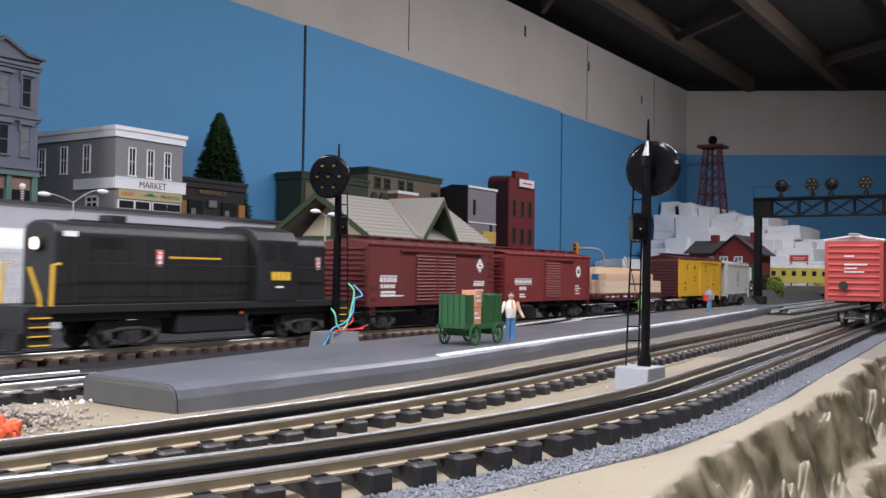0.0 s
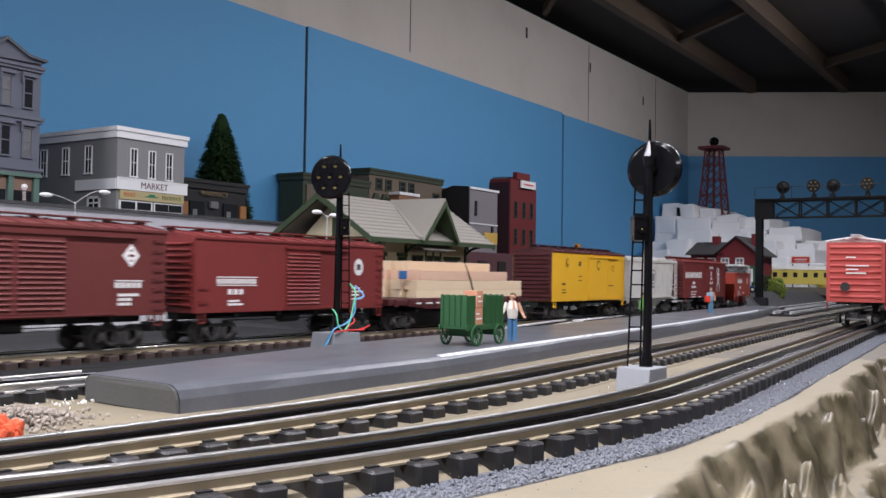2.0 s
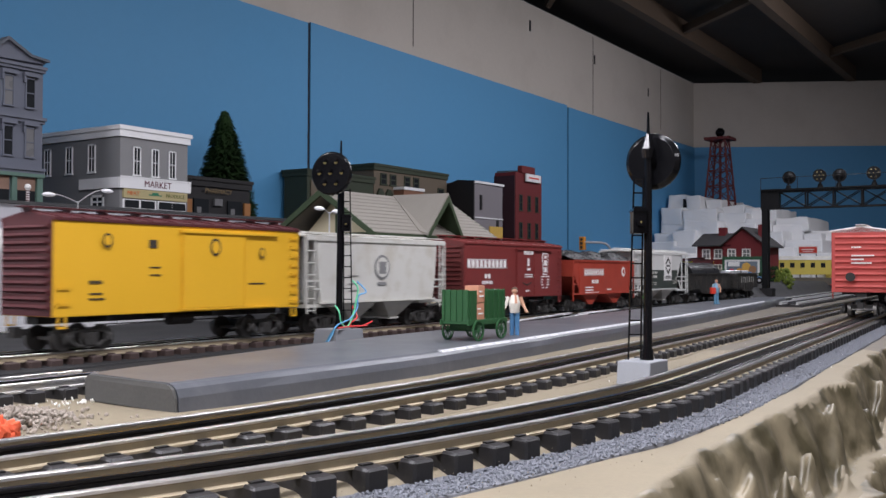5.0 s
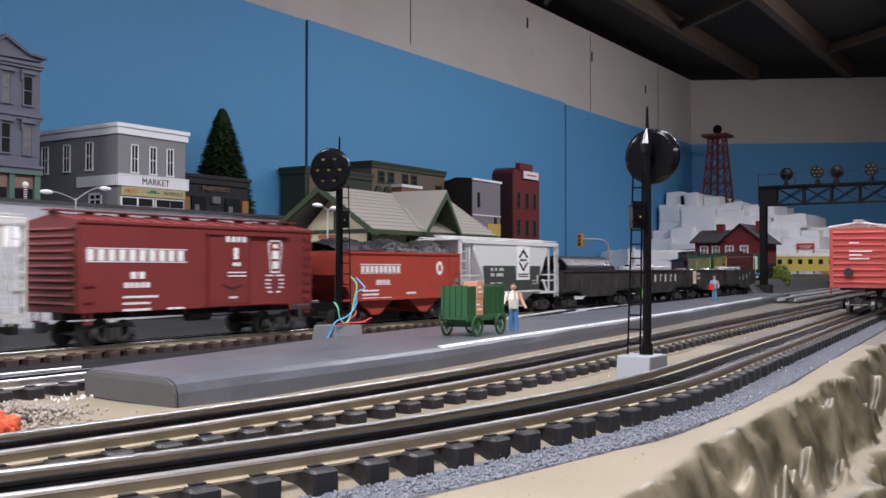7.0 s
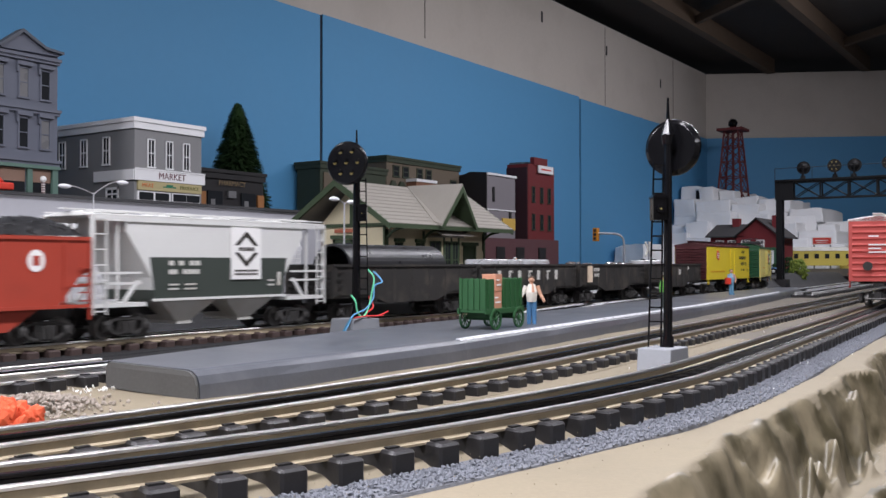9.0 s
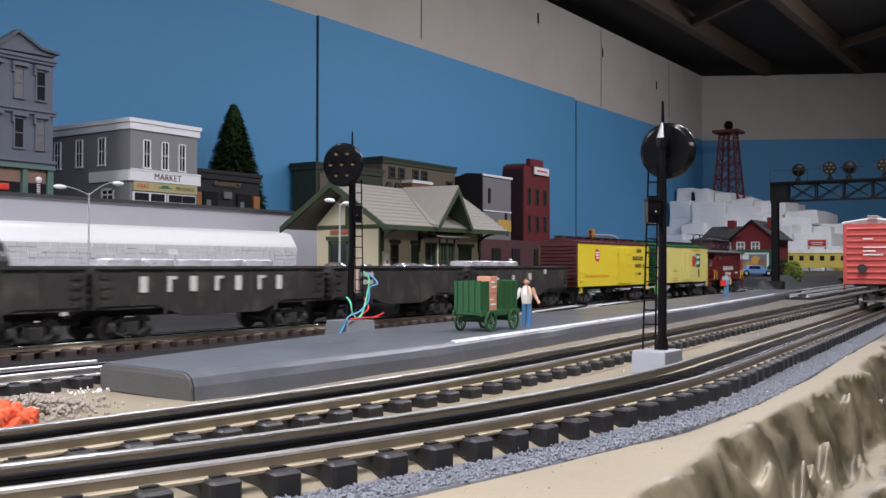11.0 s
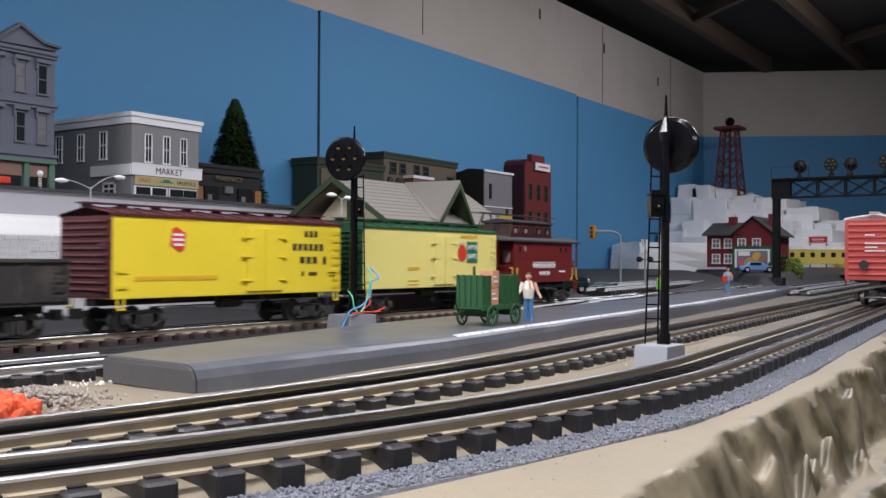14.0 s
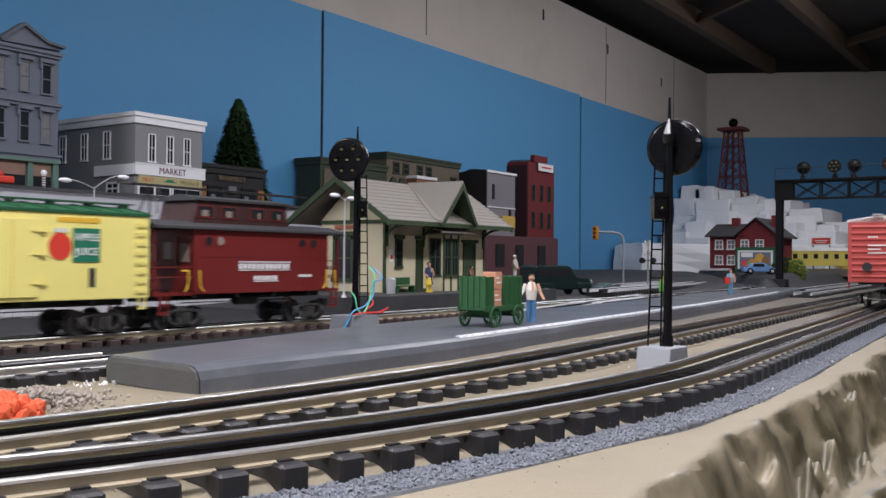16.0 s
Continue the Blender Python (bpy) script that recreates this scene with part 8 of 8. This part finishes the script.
for y, fr in ((-0.045, 1), (-0.106, -1), (-0.141, 1), (-0.205, -1)):
    bm = bmesh.new()
    rod(bm, (0, y, 0.2262), (0, y, 0.234), 0.006, 0.004, 10)
    rod(bm, (0, y, 0.234), (0, y, 0.250), 0.0022, seg=8)
    rod(bm, (fr * 0.004, y, 0.2500), (fr * 0.008, y, 0.2500), 0.0130, 0.0130, 28)
    rod(bm, (0, y, 0.250), (fr * 0.005, y, 0.250), 0.004, 0.0115, 16)
    hd = part("signal_head", bm, BLACKSATIN, gb, "round black signal head")
    if fr < 0:
        for k in range(7):
            a = k * math.pi / 3
            dy, dz = (0, 0) if k == 6 else (0.008 * math.cos(a), 0.008 * math.sin(a))
            bm = bmesh.new()
            rod(bm, (-0.008, y + dy, 0.250 + dz), (-0.0095, y + dy, 0.250 + dz), 0.0014, seg=8)
            part("lamp", bm, LENS, hd)


# bushes
def bush(x, y, z, r, h_, label, colour, seed, n=420):
    random.seed(seed)
    t = thing("bush", pose(x, y, z), label, "bush", "bushes")
    bm = bmesh.new()
    for i in range(n):
        a, b_ = random.uniform(0, 6.283), random.uniform(-0.85, 1.0)
        rr = r * random.uniform(0.55, 1.0) * (0.8 + 0.3 * noise.noise(Vector((a, b_ * 3, seed))))
        c0 = Vector((rr * math.cos(a) * math.sqrt(max(0, 1 - b_ * b_ * 0.8)), rr * math.sin(a) * math.sqrt(max(0, 1 - b_ * b_ * 0.8)), h_ * (0.45 + 0.5 * b_)))
        m = Matrix.Translation(c0) @ Euler((random.uniform(0, 6), random.uniform(0, 6), 0)).to_matrix().to_4x4() @ Matrix.Diagonal((r * 0.14, r * 0.10, r * 0.07, 1))
        bmesh.ops.create_icosphere(bm, subdivisions=1, radius=1, matrix=m)
    part("leaves", bm, colour, t)
    bm = bmesh.new()
    for k in range(4):
        rod(bm, (0, 0, 0), (r * 0.5 * math.cos(k * 1.6), r * 0.5 * math.sin(k * 1.6), h_ * 0.6), r * 0.05, r * 0.02, 6)
    part("stem", bm, BARK, t)


LEAF = mat("yellow_green_foam_leaf", (0.16, 0.21, 0.035), 0.9, var=0.5, scale=60)
LEAFD = mat("dark_green_foam_leaf", (0.022, 0.055, 0.018), 0.9, var=0.5, scale=60)
RUST = mat("orange_red_foam_leaf", (0.62, 0.10, 0.04), 0.85, var=0.35, scale=90)
bush(2.87, 0.712, 0.004, 0.032, 0.066, "yellow-green foam bush by the signal bridge", LEAF, 51)
bush(2.92, 0.752, 0.010, 0.022, 0.068, "dark green foam bush by the signal bridge", LEAFD, 52)
bush(2.80, 0.756, 0.008, 0.020, 0.050, "dark green foam bush by the bridge footing", LEAFD, 53)
bush(0.212, 0.364, GROUND, 0.027, 0.013, "bright orange-red foam shrub by the track", RUST, 54, 600)
bush(1.95, 0.76, 0.010, 0.010, 0.012, "small green tuft by the crossing", LEAF, 55, 120)

# gravel heap and loose bits
PEBBLE = mat("mixed_grey_pebble", (0.30, 0.26, 0.22), 0.7, var=0.5, scale=300)
CHIP = mat("white_paint_chip", (0.82, 0.82, 0.80), 0.4, var=0.1, bump=0.2)
random.seed(61)
bm = bmesh.new()
for i in range(1500):
    x, y = random.gauss(0.262, 0.016), random.gauss(0.408, 0.014)
    s = random.uniform(0.0006, 0.0016)
    hh = max(0, 0.007 * (1 - ((x - 0.262) / 0.035) ** 2 - ((y - 0.408) / 0.03) ** 2))
    m = Matrix.Translation((x, y, GROUND + hh * random.random() + s * 0.4)) @ Euler((random.uniform(0, 6), random.uniform(0, 6), 0)).to_matrix().to_4x4() @ Matrix.Diagonal((s, s * random.uniform(0.6, 1), s * random.uniform(0.5, 0.9), 1))
    bmesh.ops.create_icosphere(bm, subdivisions=1, radius=1, matrix=m)
tagged(part("gravel", bm, PEBBLE), "heap of mixed grey gravel beside the platform end", "gravel", kind="stuff")
bm = bmesh.new()
for i in range(150):
    if i < 60:
        x, y = random.gauss(0.337, 0.008), random.gauss(0.246, 0.006)
    elif i < 85:
        x, y = random.gauss(0.315, 0.012), random.gauss(0.440, 0.008)
    else:
        x = random.uniform(0.3, 1.6)
        y = random.choice((track_a(x) - 0.04, track_a(x) + 0.045, track_b(x) + 0.05)) + random.uniform(-0.012, 0.012)
    s = random.uniform(0.0005, 0.0017) * (0.6 if i >= 85 else 1)
    m = Matrix.Translation((x, y, GROUND + 0.0015)) @ Euler((random.uniform(0, 6), random.uniform(0, 6), 0)).to_matrix().to_4x4() @ Matrix.Diagonal((s, s * 0.7, s * 0.3, 1))
    bmesh.ops.create_icosphere(bm, subdivisions=1, radius=1, matrix=m)
tagged(part("paint_chips", bm, CHIP), "scattered white paint chips and scraps", "debris", kind="stuff")

# extra yard tracks beyond the platform
lay_track("track_5", lambda x: 0.556 + 0.187 * (x - 1.017), 1.02, 1.72, TIE_A, "three-rail crossover track in the yard", YARDRAIL, YARDRAIL, z0=-0.0004)
lay_track("track_6", lambda x: 0.80 + 0.145 * (x - 1.72), 1.82, 3.0, TIE_A, "three-rail yard track behind the main line", YARDRAIL, YARDRAIL, z0=0.0112)
lay_track("track_7", lambda x: 0.725 + 0.130 * (x - 1.72), 1.50, 2.3, TIE_A, "three-rail yard track beside the main line", YARDRAIL, YARDRAIL, z0=0.0112)
lay_track("track_8", lambda x: 0.590 + 0.085 * (x - 1.30), 1.22, 2.38, TIE_A, "three-rail turnout track leaving the main line", YARDRAIL, YARDRAIL, z0=-0.0006)

lay_track("track_9", lambda x: 0.548 + 0.075 * (x - 2.2), 2.23, 3.3, TIE_A, "three-rail yard track running towards the far coach", YARDRAIL, YARDRAIL, z0=-0.0004)
lay_track("track_10", lambda x: 0.482 + 0.068 * (x - 2.0), 1.98, 3.3, TIE_A, "three-rail yard track beside the platform end", YARDRAIL, YARDRAIL, z0=-0.0004)

# unseen hanging twin-tube fittings, added over the lamps to keep the ceiling shaded
for fx, fy, fz, north, lean, south in FITTINGS:
    ft = thing("unseen_tube_fitting", pose(fx, fy, fz), "unseen white hanging twin-tube light fitting, added to brighten the layout", "ceiling light", "light fittings")
    boxes("housing", WALLLIGHT, ft, [(-0.62, 0.62, -0.05, 0.05, 0.0, 0.03)], bevel=0.002)
    for x in (-0.5, 0.5):
        bm = bmesh.new()
        rod(bm, (x, 0, 0.03), (x, 0, CEIL + 0.06 - fz), 0.002, seg=6)
        part("hanger", bm, DARKMETAL, ft)

# ---- motion, last ----
def spin_rows(x, r):
    rows, turn = [], -SPEED / r / FPS
    for f in range(0, int(16 * FPS) + 1):
        rows.append((f / FPS, Matrix.Translation((x, 0, r)) @ Matrix.Rotation(turn * f, 4, "Y")))
    return rows


def on_line(s):
    """Pose on the running track at the distance s along it."""
    x = min(s, 2.08)
    while x < s - 1e-6 and x < 3.58:
        u = (x - 2.08) / 1.5
        slope = 0.62 * 0.5 * math.pi / 1.5 * math.sin(u * math.pi)
        x += 0.004 / math.sqrt(1 + slope * slope)
        s -= 0.004 - 0.004 / math.sqrt(1 + slope * slope)
    x = s if x >= 3.58 else min(x, s)
    u = min(1.0, max(0.0, (x - 2.08) / 1.5))
    return pose(x, running_line(x), 0, 0, 0, math.degrees(math.atan(0.62 * 0.5 * math.pi / 1.5 * math.sin(u * math.pi))))


def motions():
    for ob, x in TRAIN:
        walk(ob, [(t, on_line(x - SPEED * (t - 8))) for t in [k * 0.5 for k in range(33)]])
    for ob, x, r in SPINNING:
        walk(ob, spin_rows(x, r))


motions()
